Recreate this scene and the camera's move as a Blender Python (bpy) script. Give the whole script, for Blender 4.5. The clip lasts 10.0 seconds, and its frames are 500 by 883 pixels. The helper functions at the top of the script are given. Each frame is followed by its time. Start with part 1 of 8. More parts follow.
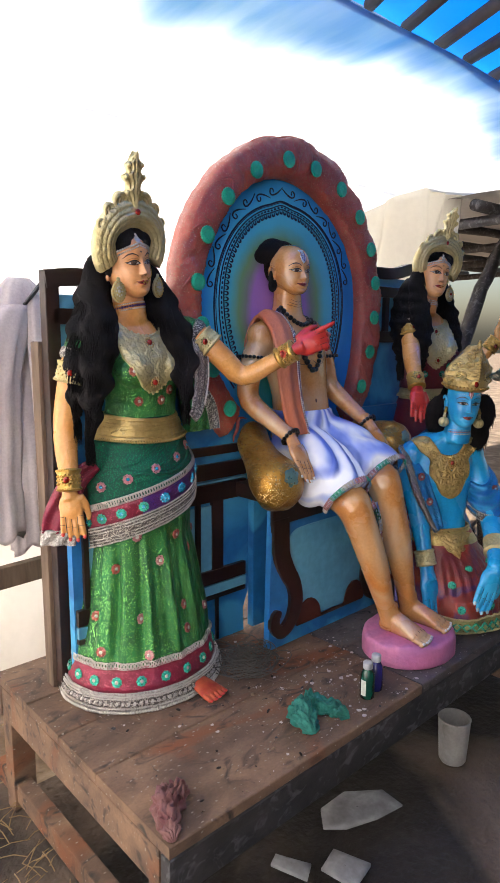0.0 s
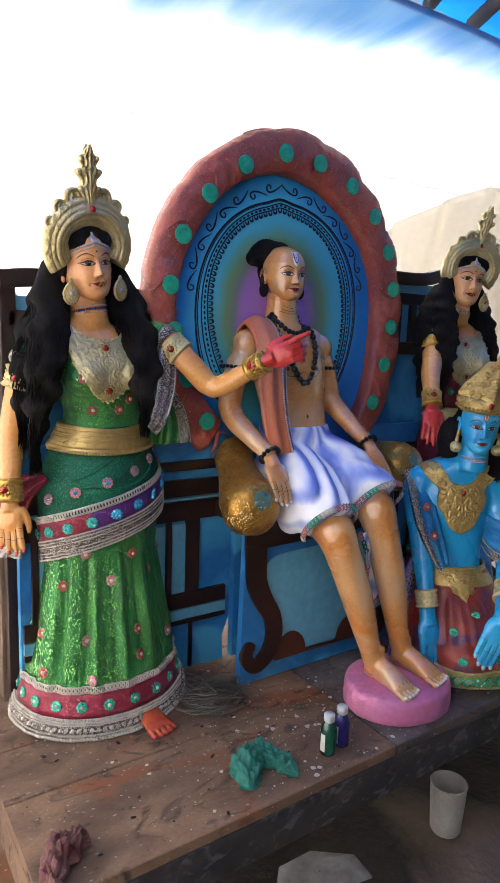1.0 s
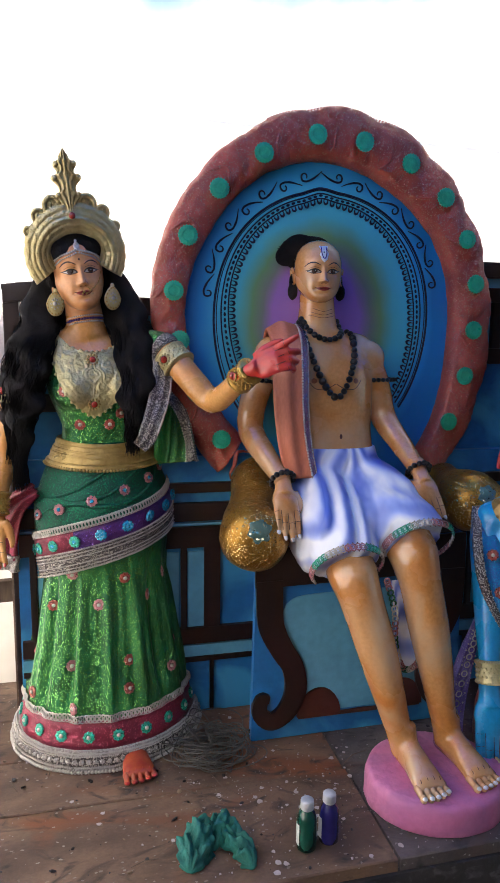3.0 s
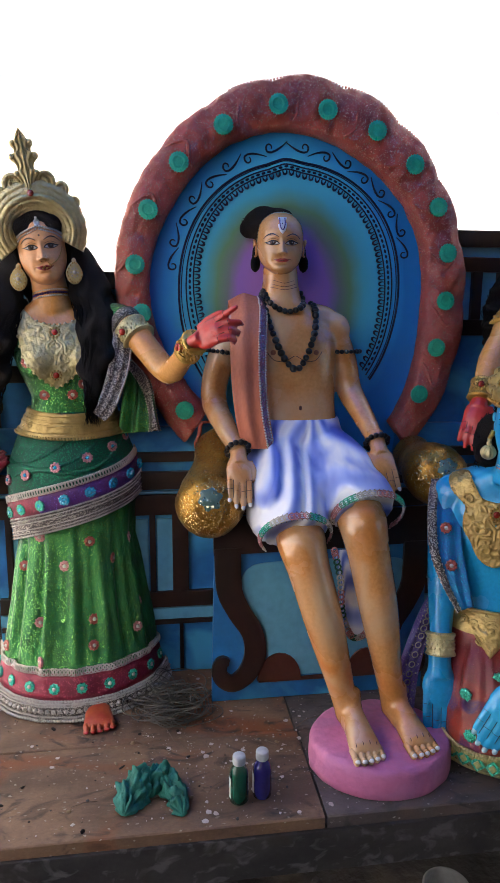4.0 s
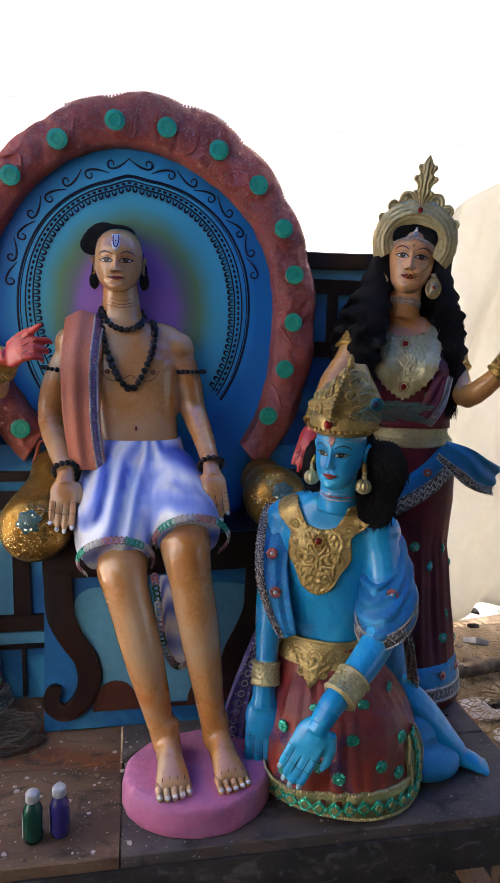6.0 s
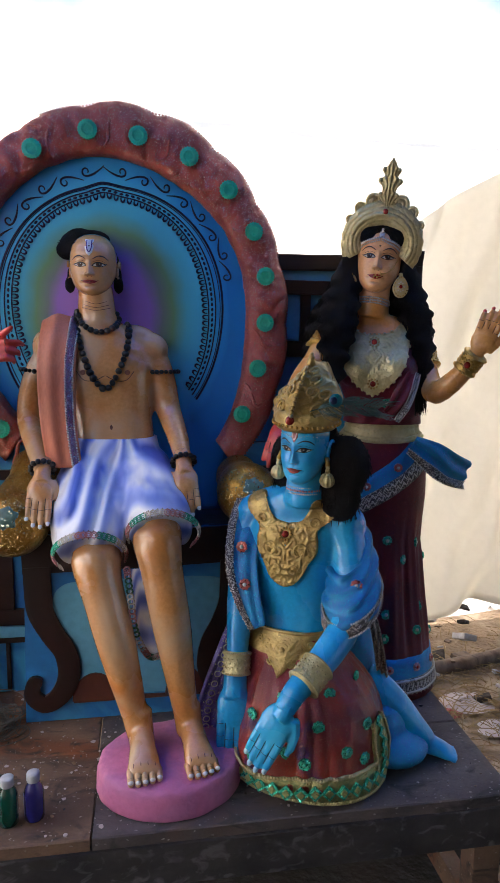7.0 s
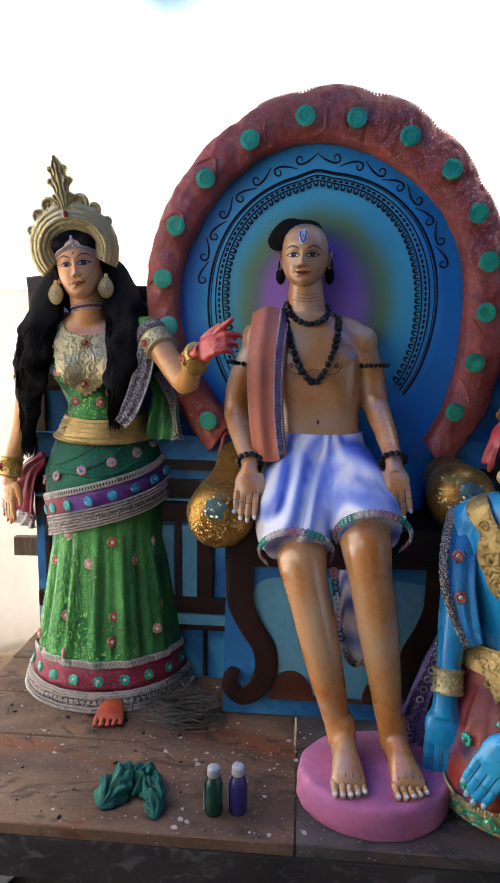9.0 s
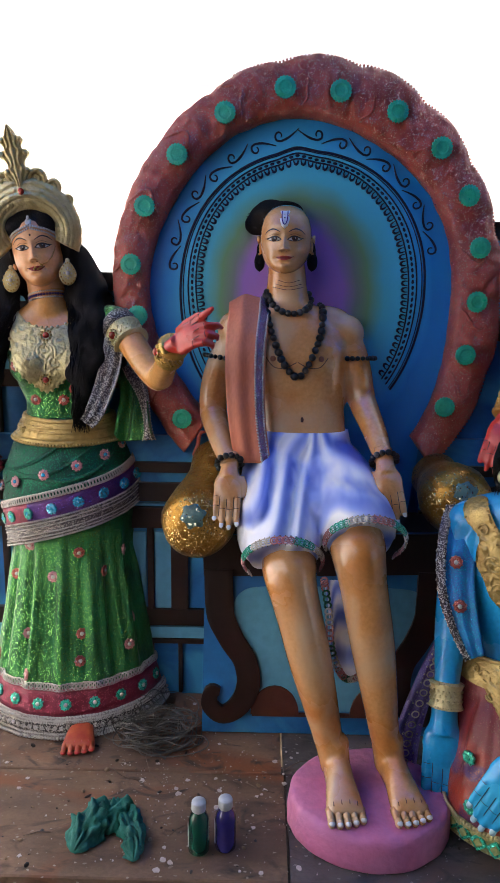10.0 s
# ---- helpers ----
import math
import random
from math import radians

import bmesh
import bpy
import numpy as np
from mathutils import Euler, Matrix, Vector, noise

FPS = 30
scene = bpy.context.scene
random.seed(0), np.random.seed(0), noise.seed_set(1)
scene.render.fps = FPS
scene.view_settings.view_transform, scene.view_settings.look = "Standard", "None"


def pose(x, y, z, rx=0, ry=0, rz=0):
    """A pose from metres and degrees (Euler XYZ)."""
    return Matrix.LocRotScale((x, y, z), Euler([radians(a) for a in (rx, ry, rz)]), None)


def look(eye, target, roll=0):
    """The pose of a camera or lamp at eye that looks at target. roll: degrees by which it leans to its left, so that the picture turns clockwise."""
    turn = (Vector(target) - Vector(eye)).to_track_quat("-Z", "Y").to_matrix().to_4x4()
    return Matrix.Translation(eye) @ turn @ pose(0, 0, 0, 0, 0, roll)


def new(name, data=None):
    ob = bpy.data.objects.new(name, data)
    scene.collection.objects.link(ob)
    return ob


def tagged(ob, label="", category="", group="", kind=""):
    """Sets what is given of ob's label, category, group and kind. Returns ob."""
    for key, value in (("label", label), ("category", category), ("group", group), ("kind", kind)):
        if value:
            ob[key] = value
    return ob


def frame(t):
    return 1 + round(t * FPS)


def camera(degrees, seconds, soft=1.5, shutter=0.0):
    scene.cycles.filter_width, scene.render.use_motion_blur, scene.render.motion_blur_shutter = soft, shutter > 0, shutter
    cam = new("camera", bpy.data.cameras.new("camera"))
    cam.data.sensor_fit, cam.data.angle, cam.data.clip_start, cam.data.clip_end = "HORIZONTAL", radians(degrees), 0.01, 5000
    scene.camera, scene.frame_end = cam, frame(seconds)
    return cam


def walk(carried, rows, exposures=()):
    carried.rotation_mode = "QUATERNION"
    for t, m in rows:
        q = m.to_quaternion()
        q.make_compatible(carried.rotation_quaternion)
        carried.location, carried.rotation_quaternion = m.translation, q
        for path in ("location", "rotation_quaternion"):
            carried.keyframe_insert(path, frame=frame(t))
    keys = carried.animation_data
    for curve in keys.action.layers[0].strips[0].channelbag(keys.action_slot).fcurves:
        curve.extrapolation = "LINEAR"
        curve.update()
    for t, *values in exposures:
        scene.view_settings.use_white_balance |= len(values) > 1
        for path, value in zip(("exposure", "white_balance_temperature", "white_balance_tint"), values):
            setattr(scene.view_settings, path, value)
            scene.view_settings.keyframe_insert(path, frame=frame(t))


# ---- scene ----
cam = camera(42.9, 10.0, soft=1.0)
PATH = [
    (0, (-1.73, -1.635, 1.571), (-0.398, -0.179, 1.243), 0.4),
    (0.5, (-1.511, -1.661, 1.585), (-0.236, -0.164, 1.221), 1.3),
    (1, (-1.327, -1.732, 1.592), (-0.226, -0.094, 1.27), 2.0),
    (1.5, (-1.145, -1.804, 1.605), (-0.306, -0.021, 1.258), 1.9),
    (2, (-0.988, -1.767, 1.589), (-0.318, 0.087, 1.249), 2.1),
    (2.5, (-0.833, -1.709, 1.598), (-0.24, 0.18, 1.316), 2.1),
    (2.7, (-0.766, -1.726, 1.588), (-0.224, 0.182, 1.33), 1.3),
    (3.8, (-0.44, -1.864, 1.553), (-0.156, 0.086, 1.211), 0.3),
    (4, (-0.396, -1.863, 1.559), (-0.127, 0.088, 1.214), 0.3),
    (4.5, (-0.308, -1.825, 1.537), (-0.074, 0.133, 1.198), 2.3),
    (5, (-0.208, -1.796, 1.539), (0.098, 0.162, 1.273), 2.6),
    (5.5, (-0.115, -1.818, 1.557), (0.156, 0.143, 1.277), 1.2),
    (6, (-0.007, -1.881, 1.578), (0.342, 0.065, 1.279), 1.5),
    (6.2, (0.044, -1.89, 1.617), (0.401, 0.05, 1.291), 1.0),
    (7.3, (0.089, -1.96, 1.561), (0.369, 0.0, 1.278), 0.7),
    (7.5, (0.073, -1.952, 1.585), (0.306, 0.011, 1.283), 0.6),
    (8, (0.046, -1.94, 1.546), (0.1, 0.041, 1.277), 0.3),
    (8.5, (0.004, -1.915, 1.557), (-0.084, 0.062, 1.268), 0.4),
    (9, (-0.048, -1.869, 1.564), (-0.216, 0.099, 1.25), 0.7),
    (9.5, (-0.077, -1.809, 1.541), (-0.242, 0.157, 1.216), 1.4),
    (10, (-0.114, -1.737, 1.562), (-0.15, 0.234, 1.225), 0.6),
]
EXPOSURE, KELVIN, TINT = 1.55, 6400.0, 13.0
walk(cam, [(t, look(eye, target, roll)) for t, eye, target, roll in PATH], [(0.0, EXPOSURE, KELVIN, TINT), (10.0, EXPOSURE, KELVIN, TINT)])

# ---- world, sun ----
SUN_ELEVATION, SUN_AZIMUTH = 32.0, -40.0   # azimuth: degrees from +y towards +x
world = bpy.data.worlds.new("world")
scene.world = world
world.use_nodes = True
wn = world.node_tree
sky = wn.nodes.new("ShaderNodeTexSky")
sky.sky_type = "NISHITA"
sky.sun_disc = False
sky.sun_elevation = radians(SUN_ELEVATION)
sky.sun_rotation = radians(SUN_AZIMUTH)
sky.dust_density = 3.0
sky.air_density = 1.2
wn.links.new(sky.outputs[0], wn.nodes["Background"].inputs[0])
wn.nodes["Background"].inputs[1].default_value = 0.07

sun_data = bpy.data.lights.new("sun", "SUN")
sun_data.energy = 5.0
sun_data.angle = radians(0.6)
sun_data.color = (1.0, 0.95, 0.88)
sun = new("sun", sun_data)
_e, _a = radians(SUN_ELEVATION), radians(SUN_AZIMUTH)
sun.matrix_world = look((6 * math.sin(_a) * math.cos(_e), 6 * math.cos(_a) * math.cos(_e), 6 * math.sin(_e)), (0, 0, 0))

# ---- materials ----


def material(name, colour, rough=0.6, metal=0.0, second=None, scale=12.0, fine=90.0, bump=0.15, depth=0.002,
             sparkle=0.0, sparkle_colour=(1, 1, 1), sparkle_scale=420.0, coat=0.0, stretch=(1, 1, 1), contrast=(0.35, 0.65),
             blotch=None, blotch_scale=3.0, blotch_range=(0.5, 0.62), stain=None, stain_scale=9.0, stain_range=(0.55, 0.7), shine=0.5, sparkle_metal=0.85, sparkle_rough=0.22):
    """A painted, woven or cast surface: two-scale colour variation, fine relief, and glitter where it has any."""
    m = bpy.data.materials.new(name)
    m.use_nodes = True
    nt = m.node_tree
    n, l = nt.nodes, nt.links
    p = n["Principled BSDF"]
    co = n.new("ShaderNodeTexCoord")
    mp = n.new("ShaderNodeMapping")
    mp.inputs["Scale"].default_value = stretch
    l.new(co.outputs["Object"], mp.inputs[0])

    def noise_node(s, detail, dist=0.0):
        t = n.new("ShaderNodeTexNoise")
        t.inputs["Scale"].default_value = s
        t.inputs["Detail"].default_value = detail
        t.inputs["Distortion"].default_value = dist
        l.new(mp.outputs[0], t.inputs["Vector"])
        return t.outputs["Fac"]

    def mix(f, a, b):
        x = n.new("ShaderNodeMix")
        x.data_type = "RGBA"
        for sock, v in ((x.inputs[0], f), (x.inputs[6], a), (x.inputs[7], b)):
            if isinstance(v, (tuple, list)):
                sock.default_value = (*v, 1)
            elif isinstance(v, float):
                sock.default_value = v
            else:
                l.new(v, sock)
        return x.outputs[2]

    def span(v, a, b, lo=0.0, hi=1.0):
        r = n.new("ShaderNodeMapRange")
        r.inputs[1].default_value, r.inputs[2].default_value = a, b
        r.inputs[3].default_value, r.inputs[4].default_value = lo, hi
        l.new(v, r.inputs[0])
        return r.outputs[0]

    second = second or tuple(c * 0.72 for c in colour)
    big = noise_node(scale, 4.0, 0.4)
    small = noise_node(fine, 3.0)
    c = mix(span(big, *contrast), colour, second)
    c = mix(span(small, 0.3, 0.75, 0.0, 0.35), c, tuple(x * 0.6 for x in second))
    if blotch:
        c = mix(span(noise_node(blotch_scale, 6.0, 0.8), *blotch_range), c, blotch)
    if stain:
        c = mix(span(noise_node(stain_scale, 8.0, 1.5), *stain_range), c, stain)
    height = small
    p.inputs["Specular IOR Level"].default_value = shine
    if sparkle > 0:
        v = n.new("ShaderNodeTexVoronoi")
        v.inputs["Scale"].default_value = sparkle_scale
        l.new(mp.outputs[0], v.inputs["Vector"])
        sep = n.new("ShaderNodeSeparateColor")
        l.new(v.outputs["Color"], sep.inputs[0])
        on = span(sep.outputs[2], 1.0 - sparkle, 1.0 - sparkle + 0.02)
        c = mix(on, c, sparkle_colour)
        l.new(span(on, 0, 1, rough, sparkle_rough), p.inputs["Roughness"])
        l.new(span(on, 0, 1, metal, sparkle_metal), p.inputs["Metallic"])
        height = sep.outputs[1]
    else:
        l.new(span(big, 0.3, 0.7, max(0.03, rough - 0.08), min(1.0, rough + 0.1)), p.inputs["Roughness"])
        p.inputs["Metallic"].default_value = metal
    l.new(c, p.inputs["Base Color"])
    if bump > 0:
        b = n.new("ShaderNodeBump")
        b.inputs["Strength"].default_value = bump
        b.inputs["Distance"].default_value = depth
        l.new(height, b.inputs["Height"])
        l.new(b.outputs[0], p.inputs["Normal"])
        if sparkle > 0 and sparkle_metal > 0:   # each flake tilts its own way
            tilt = n.new("ShaderNodeVectorMath")
            tilt.operation = "SUBTRACT"
            tilt.inputs[1].default_value = (0.5, 0.5, 0.5)
            l.new(v.outputs["Color"], tilt.inputs[0])
            amount = n.new("ShaderNodeVectorMath")
            amount.operation = "SCALE"
            l.new(tilt.outputs[0], amount.inputs[0])
            l.new(span(on, 0, 1, 0.0, 1.1), amount.inputs["Scale"])
            total = n.new("ShaderNodeVectorMath")
            l.new(b.outputs[0], total.inputs[0])
            l.new(amount.outputs[0], total.inputs[1])
            unit = n.new("ShaderNodeVectorMath")
            unit.operation = "NORMALIZE"
            l.new(total.outputs[0], unit.inputs[0])
            l.new(unit.outputs[0], p.inputs["Normal"])
    p.inputs["Coat Weight"].default_value = coat
    p.inputs["Coat Roughness"].default_value = 0.12
    return m


def sheet_material(name, colour, through_colour, share=0.55, rough=0.55):
    """Thin plastic or cloth that lets part of the light through."""
    m = material(name, colour, rough, scale=4, fine=30, bump=0.3, depth=0.01, second=tuple(c * 0.9 for c in colour))
    nt = m.node_tree
    tr = nt.nodes.new("ShaderNodeBsdfTranslucent")
    tr.inputs[0].default_value = (*through_colour, 1)
    mx = nt.nodes.new("ShaderNodeMixShader")
    mx.inputs[0].default_value = share
    nt.links.new(nt.nodes["Principled BSDF"].outputs[0], mx.inputs[1])
    nt.links.new(tr.outputs[0], mx.inputs[2])
    nt.links.new(mx.outputs[0], nt.nodes["Material Output"].inputs[0])
    return m


M = {}
M["wood"] = material("worn_wood", (0.25, 0.148, 0.09), 0.75, second=(0.11, 0.066, 0.044), scale=6, fine=140, bump=0.45, depth=0.003, stretch=(0.8, 1.3, 1.3), sparkle=0.018, sparkle_colour=(0.36, 0.31, 0.26), sparkle_scale=210, sparkle_metal=0.0, sparkle_rough=0.8,
                     blotch=(0.21, 0.072, 0.028), blotch_scale=3.2, blotch_range=(0.52, 0.68), stain=(0.035, 0.026, 0.022), stain_scale=11.0, stain_range=(0.55, 0.7))
# dusty wood with bluish sky light and shade put into its grey
M["wood_skylit"] = material("dusty_wood_skylit", (0.15, 0.125, 0.12), 0.75, second=(0.07, 0.058, 0.058), scale=6, fine=140, bump=0.45, depth=0.003, stretch=(0.8, 1.3, 1.3), sparkle=0.018, sparkle_colour=(0.33, 0.31, 0.3), sparkle_scale=210, sparkle_metal=0.0, sparkle_rough=0.8,
                          blotch=(0.12, 0.075, 0.055), blotch_scale=3.2, blotch_range=(0.56, 0.72), stain=(0.03, 0.027, 0.028), stain_scale=11.0, stain_range=(0.54, 0.7))
M["wood_dark"] = material("dark_stained_wood", (0.045, 0.04, 0.042), 0.7, second=(0.024, 0.022, 0.025), scale=7, fine=70, bump=0.6, stretch=(1, 2, 1.4),
                          blotch=(0.1, 0.098, 0.102), blotch_scale=22, blotch_range=(0.54, 0.66), stain=(0.03, 0.025, 0.022), stain_scale=5)
M["pole"] = material("dark_weathered_pole", (0.04, 0.03, 0.025), 0.8, second=(0.022, 0.017, 0.015), scale=8, fine=70, bump=0.5, stretch=(1, 1, 1))
M["wood_raw"] = material("raw_timber", (0.2, 0.135, 0.09), 0.8, second=(0.1, 0.065, 0.045), scale=8, fine=70, bump=0.4, stretch=(3, 3, 0.4))
# earth in two tones: shade put into the dark one, sunlight into the pale
M["earth"] = material("bare_earth_shaded", (0.036, 0.026, 0.021), 0.95, second=(0.018, 0.014, 0.012), scale=3, fine=40, bump=0.7, depth=0.02,
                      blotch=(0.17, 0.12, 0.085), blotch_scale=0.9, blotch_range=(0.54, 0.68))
M["earth_sunlit"] = material("dry_pale_earth_sunlit", (0.3, 0.21, 0.13), 0.95, second=(0.17, 0.115, 0.07), scale=5, fine=45, bump=0.8, depth=0.02,
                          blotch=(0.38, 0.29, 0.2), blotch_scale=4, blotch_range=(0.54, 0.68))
M["skin_tan"] = material("tan_painted_plaster", (0.68, 0.36, 0.14), 0.24, second=(0.57, 0.21, 0.045), scale=6, fine=120, bump=0.05, coat=1.0,
                         blotch=(0.6, 0.4, 0.23), blotch_scale=5, blotch_range=(0.42, 0.66))
M["skin_fair"] = material("fair_painted_plaster", (0.74, 0.38, 0.13), 0.28, second=(0.68, 0.28, 0.06), scale=8, fine=120, bump=0.05, coat=0.35)
M["skin_face"] = material("rosy_painted_plaster", (0.8, 0.42, 0.19), 0.33, second=(0.74, 0.33, 0.12), scale=14, fine=120, bump=0.04, coat=0.35)
M["skin_blue"] = material("blue_painted_plaster", (0.018, 0.4, 0.76), 0.26, second=(0.012, 0.3, 0.66), scale=6, fine=120, bump=0.05, coat=0.4,
                          blotch=(0.05, 0.48, 0.8), blotch_scale=4, blotch_range=(0.5, 0.65))
M["henna"] = material("red_painted_plaster", (0.58, 0.045, 0.035), 0.35, second=(0.45, 0.022, 0.02), scale=12, bump=0.05, coat=0.3)
M["henna_orange"] = material("orange_red_painted_plaster", (0.5, 0.1, 0.03), 0.4, second=(0.42, 0.045, 0.025), scale=30, bump=0.1, coat=0.2)
M["line"] = material("dark_line_paint", (0.018, 0.012, 0.012), 0.5, bump=0.0)
M["nail_blue"] = material("pale_blue_paint", (0.4, 0.65, 0.8), 0.35, bump=0.0)
M["white"] = material("white_paint", (0.8, 0.8, 0.8), 0.35, bump=0.0)
M["eye_white"] = material("warm_white_paint", (0.78, 0.72, 0.66), 0.35, bump=0.0)
M["iris"] = material("brown_paint", (0.1, 0.033, 0.014), 0.45, bump=0.0)
M["lip"] = material("red_lip_paint", (0.4, 0.03, 0.025), 0.3, bump=0.0, coat=0.3)
M["hair"] = material("black_hair", (0.006, 0.005, 0.006), 0.85, second=(0.014, 0.011, 0.011), scale=40, fine=300, bump=1.0, depth=0.008, stretch=(3, 3, 0.5), shine=0.25)
M["gold"] = material("dull_gold_paint", (0.6, 0.43, 0.15), 0.34, metal=0.5, second=(0.42, 0.28, 0.09), scale=18, fine=75, bump=0.7, depth=0.006)
M["gold_pale"] = material("pale_gold_paint", (0.68, 0.59, 0.32), 0.36, metal=0.4, second=(0.5, 0.4, 0.17), scale=10, fine=90, bump=0.9, depth=0.005)
M["gold_bright"] = material("bright_gold_paint", (0.66, 0.42, 0.11), 0.32, metal=0.7, second=(0.42, 0.24, 0.05), scale=20, fine=80, bump=0.6, depth=0.005)
M["silver"] = material("silver_lace_trim", (0.5, 0.46, 0.42), 0.42, second=(0.24, 0.21, 0.19), scale=60, fine=500, bump=0.8, depth=0.004, sparkle=0.42, sparkle_colour=(0.8, 0.75, 0.68), sparkle_scale=330, sparkle_metal=0.3)
M["scarf_trim"] = material("silver_and_plum_woven_trim", (0.24, 0.03, 0.1), 0.5, second=(0.12, 0.05, 0.16), scale=60, bump=0.6, depth=0.003, sparkle=0.34, sparkle_colour=(0.62, 0.52, 0.54), sparkle_scale=560)
M["silver_bead"] = material("silver_beads", (0.72, 0.67, 0.6), 0.3, metal=0.45, bump=0.1)
M["dark_trim"] = material("dark_mesh_trim", (0.055, 0.04, 0.036), 0.5, sparkle=0.34, sparkle_colour=(0.62, 0.56, 0.48), sparkle_scale=450, bump=0.5, sparkle_metal=0.25)
M["green_cloth"] = material("green_sequin_cloth", (0.006, 0.17, 0.045), 0.34, metal=0.35, second=(0.003, 0.07, 0.024), scale=9, fine=200, bump=0.7, depth=0.003,
                            sparkle=0.2, sparkle_colour=(0.36, 0.95, 0.22), sparkle_scale=430, sparkle_metal=0.75, sparkle_rough=0.16, stretch=(1.6, 1.6, 0.8))
M["teal_cloth"] = material("teal_sequin_cloth", (0.003, 0.085, 0.05), 0.6, second=(0.002, 0.05, 0.03), scale=9, bump=0.5, depth=0.004, sparkle=0.22, sparkle_colour=(0.03, 0.34, 0.17), sparkle_scale=430, sparkle_metal=0.45, shine=0.3)
M["crimson_cloth"] = material("crimson_sequin_cloth", (0.27, 0.008, 0.04), 0.42, second=(0.14, 0.004, 0.02), scale=10, bump=0.4, depth=0.004,
                              sparkle=0.16, sparkle_colour=(0.7, 0.14, 0.2), sparkle_scale=430, sparkle_metal=0.4)
M["maroon_cloth"] = material("maroon_sequin_cloth", (0.19, 0.008, 0.022), 0.45, second=(0.1, 0.004, 0.014), scale=9, bump=0.4, depth=0.004,
                             sparkle=0.08, sparkle_colour=(0.4, 0.08, 0.08), sparkle_scale=430, sparkle_metal=0.4)
M["purple_cloth"] = material("purple_sequin_cloth", (0.03, 0.012, 0.16), 0.45, second=(0.09, 0.01, 0.12), scale=6, bump=0.4, sparkle=0.1, sparkle_colour=(0.3, 0.15, 0.6), sparkle_scale=540)
M["lavender"] = material("lavender_woven_ribbon", (0.2, 0.16, 0.46), 0.5, second=(0.13, 0.08, 0.34), scale=20, bump=0.5, sparkle=0.12, sparkle_colour=(0.5, 0.45, 0.75), sparkle_scale=500, sparkle_metal=0.3)
M["blue_cloth"] = material("blue_sequin_cloth", (0.004, 0.14, 0.42), 0.42, second=(0.003, 0.075, 0.24), scale=8, bump=0.5, depth=0.004,
                           sparkle=0.28, sparkle_colour=(0.06, 0.6, 1.0), sparkle_scale=600, sparkle_metal=0.65, sparkle_rough=0.18)
M["dhoti"] = material("white_and_blue_dhoti_paint", (0.78, 0.8, 0.92), 0.4, second=(0.09, 0.13, 0.6), scale=6, fine=100, bump=0.1, coat=0.25,
                      stretch=(2.2, 1.2, 0.7), contrast=(0.42, 0.62))
M["scarf"] = material("salmon_painted_scarf", (0.66, 0.24, 0.14), 0.6, second=(0.56, 0.15, 0.07), scale=5, fine=90, bump=0.15, stretch=(2, 2, 0.6))
M["pink"] = material("pink_painted_plaster", (0.74, 0.27, 0.46), 0.7, second=(0.56, 0.16, 0.33), scale=6, fine=60, bump=0.6, depth=0.006,
                     blotch=(0.3, 0.15, 0.36), blotch_scale=3, blotch_range=(0.62, 0.8))
M["bead"] = material("black_beads", (0.012, 0.01, 0.01), 0.4, bump=0.2)
M["brick_red"] = material("glittered_red_plaster", (0.5, 0.085, 0.05), 0.45, second=(0.33, 0.05, 0.034), scale=14, fine=70, bump=0.9, depth=0.008,
                          sparkle=0.16, sparkle_colour=(0.95, 0.46, 0.32), sparkle_scale=380, sparkle_metal=0.6, sparkle_rough=0.18)
M["gem"] = material("teal_foil_flower", (0.015, 0.42, 0.27), 0.3, second=(0.008, 0.3, 0.19), scale=60, fine=300, bump=0.4, sparkle=0.3, sparkle_colour=(0.1, 0.6, 0.42), sparkle_scale=380)
M["foil"] = material("green_foil_paper", (0.02, 0.47, 0.27), 0.35, second=(0.012, 0.33, 0.2), scale=40, fine=250, bump=0.5, depth=0.003, coat=0.2)
M["gem_red"] = material("red_foil_flower", (0.36, 0.06, 0.05), 0.4, bump=0.3, sparkle=0.2, sparkle_colour=(0.8, 0.3, 0.25), sparkle_scale=380)
M["gem_pink"] = material("pink_foil_flower", (0.5, 0.18, 0.2), 0.4, bump=0.3, sparkle=0.2, sparkle_colour=(0.85, 0.5, 0.5), sparkle_scale=380)
M["gem_blue"] = material("blue_foil_flower", (0.02, 0.35, 0.6), 0.2, bump=0.3, sparkle=0.3, sparkle_colour=(0.3, 0.8, 1.0), sparkle_scale=380)
M["jewel"] = material("red_glass_jewel", (0.4, 0.02, 0.01), 0.08, bump=0.0, coat=0.8)
M["navy"] = material("navy_line_paint", (0.01, 0.014, 0.06), 0.45, bump=0.05)
M["bench_blue"] = material("blue_painted_board", (0.025, 0.2, 0.52), 0.5, second=(0.015, 0.13, 0.36), scale=4, fine=40, bump=0.2, blotch=(0.06, 0.34, 0.6), blotch_scale=3)
M["bench_light"] = material("light_blue_painted_board", (0.14, 0.42, 0.58), 0.5, second=(0.09, 0.3, 0.46), scale=4, fine=40, bump=0.2)
M["bench_brown"] = material("dark_brown_gloss_paint", (0.035, 0.014, 0.01), 0.4, second=(0.02, 0.01, 0.008), scale=6, fine=60, bump=0.25)
M["bench_rust"] = material("rust_brown_paint", (0.1, 0.028, 0.016), 0.5, bump=0.2)
M["cloth_white"] = material("off_white_cotton", (0.6, 0.53, 0.52), 0.85, second=(0.48, 0.41, 0.41), scale=5, fine=120, bump=0.3)
M["tarp_white"] = sheet_material("white_plastic_sheet", (0.84, 0.84, 0.83), (0.95, 0.95, 0.95), 0.86)
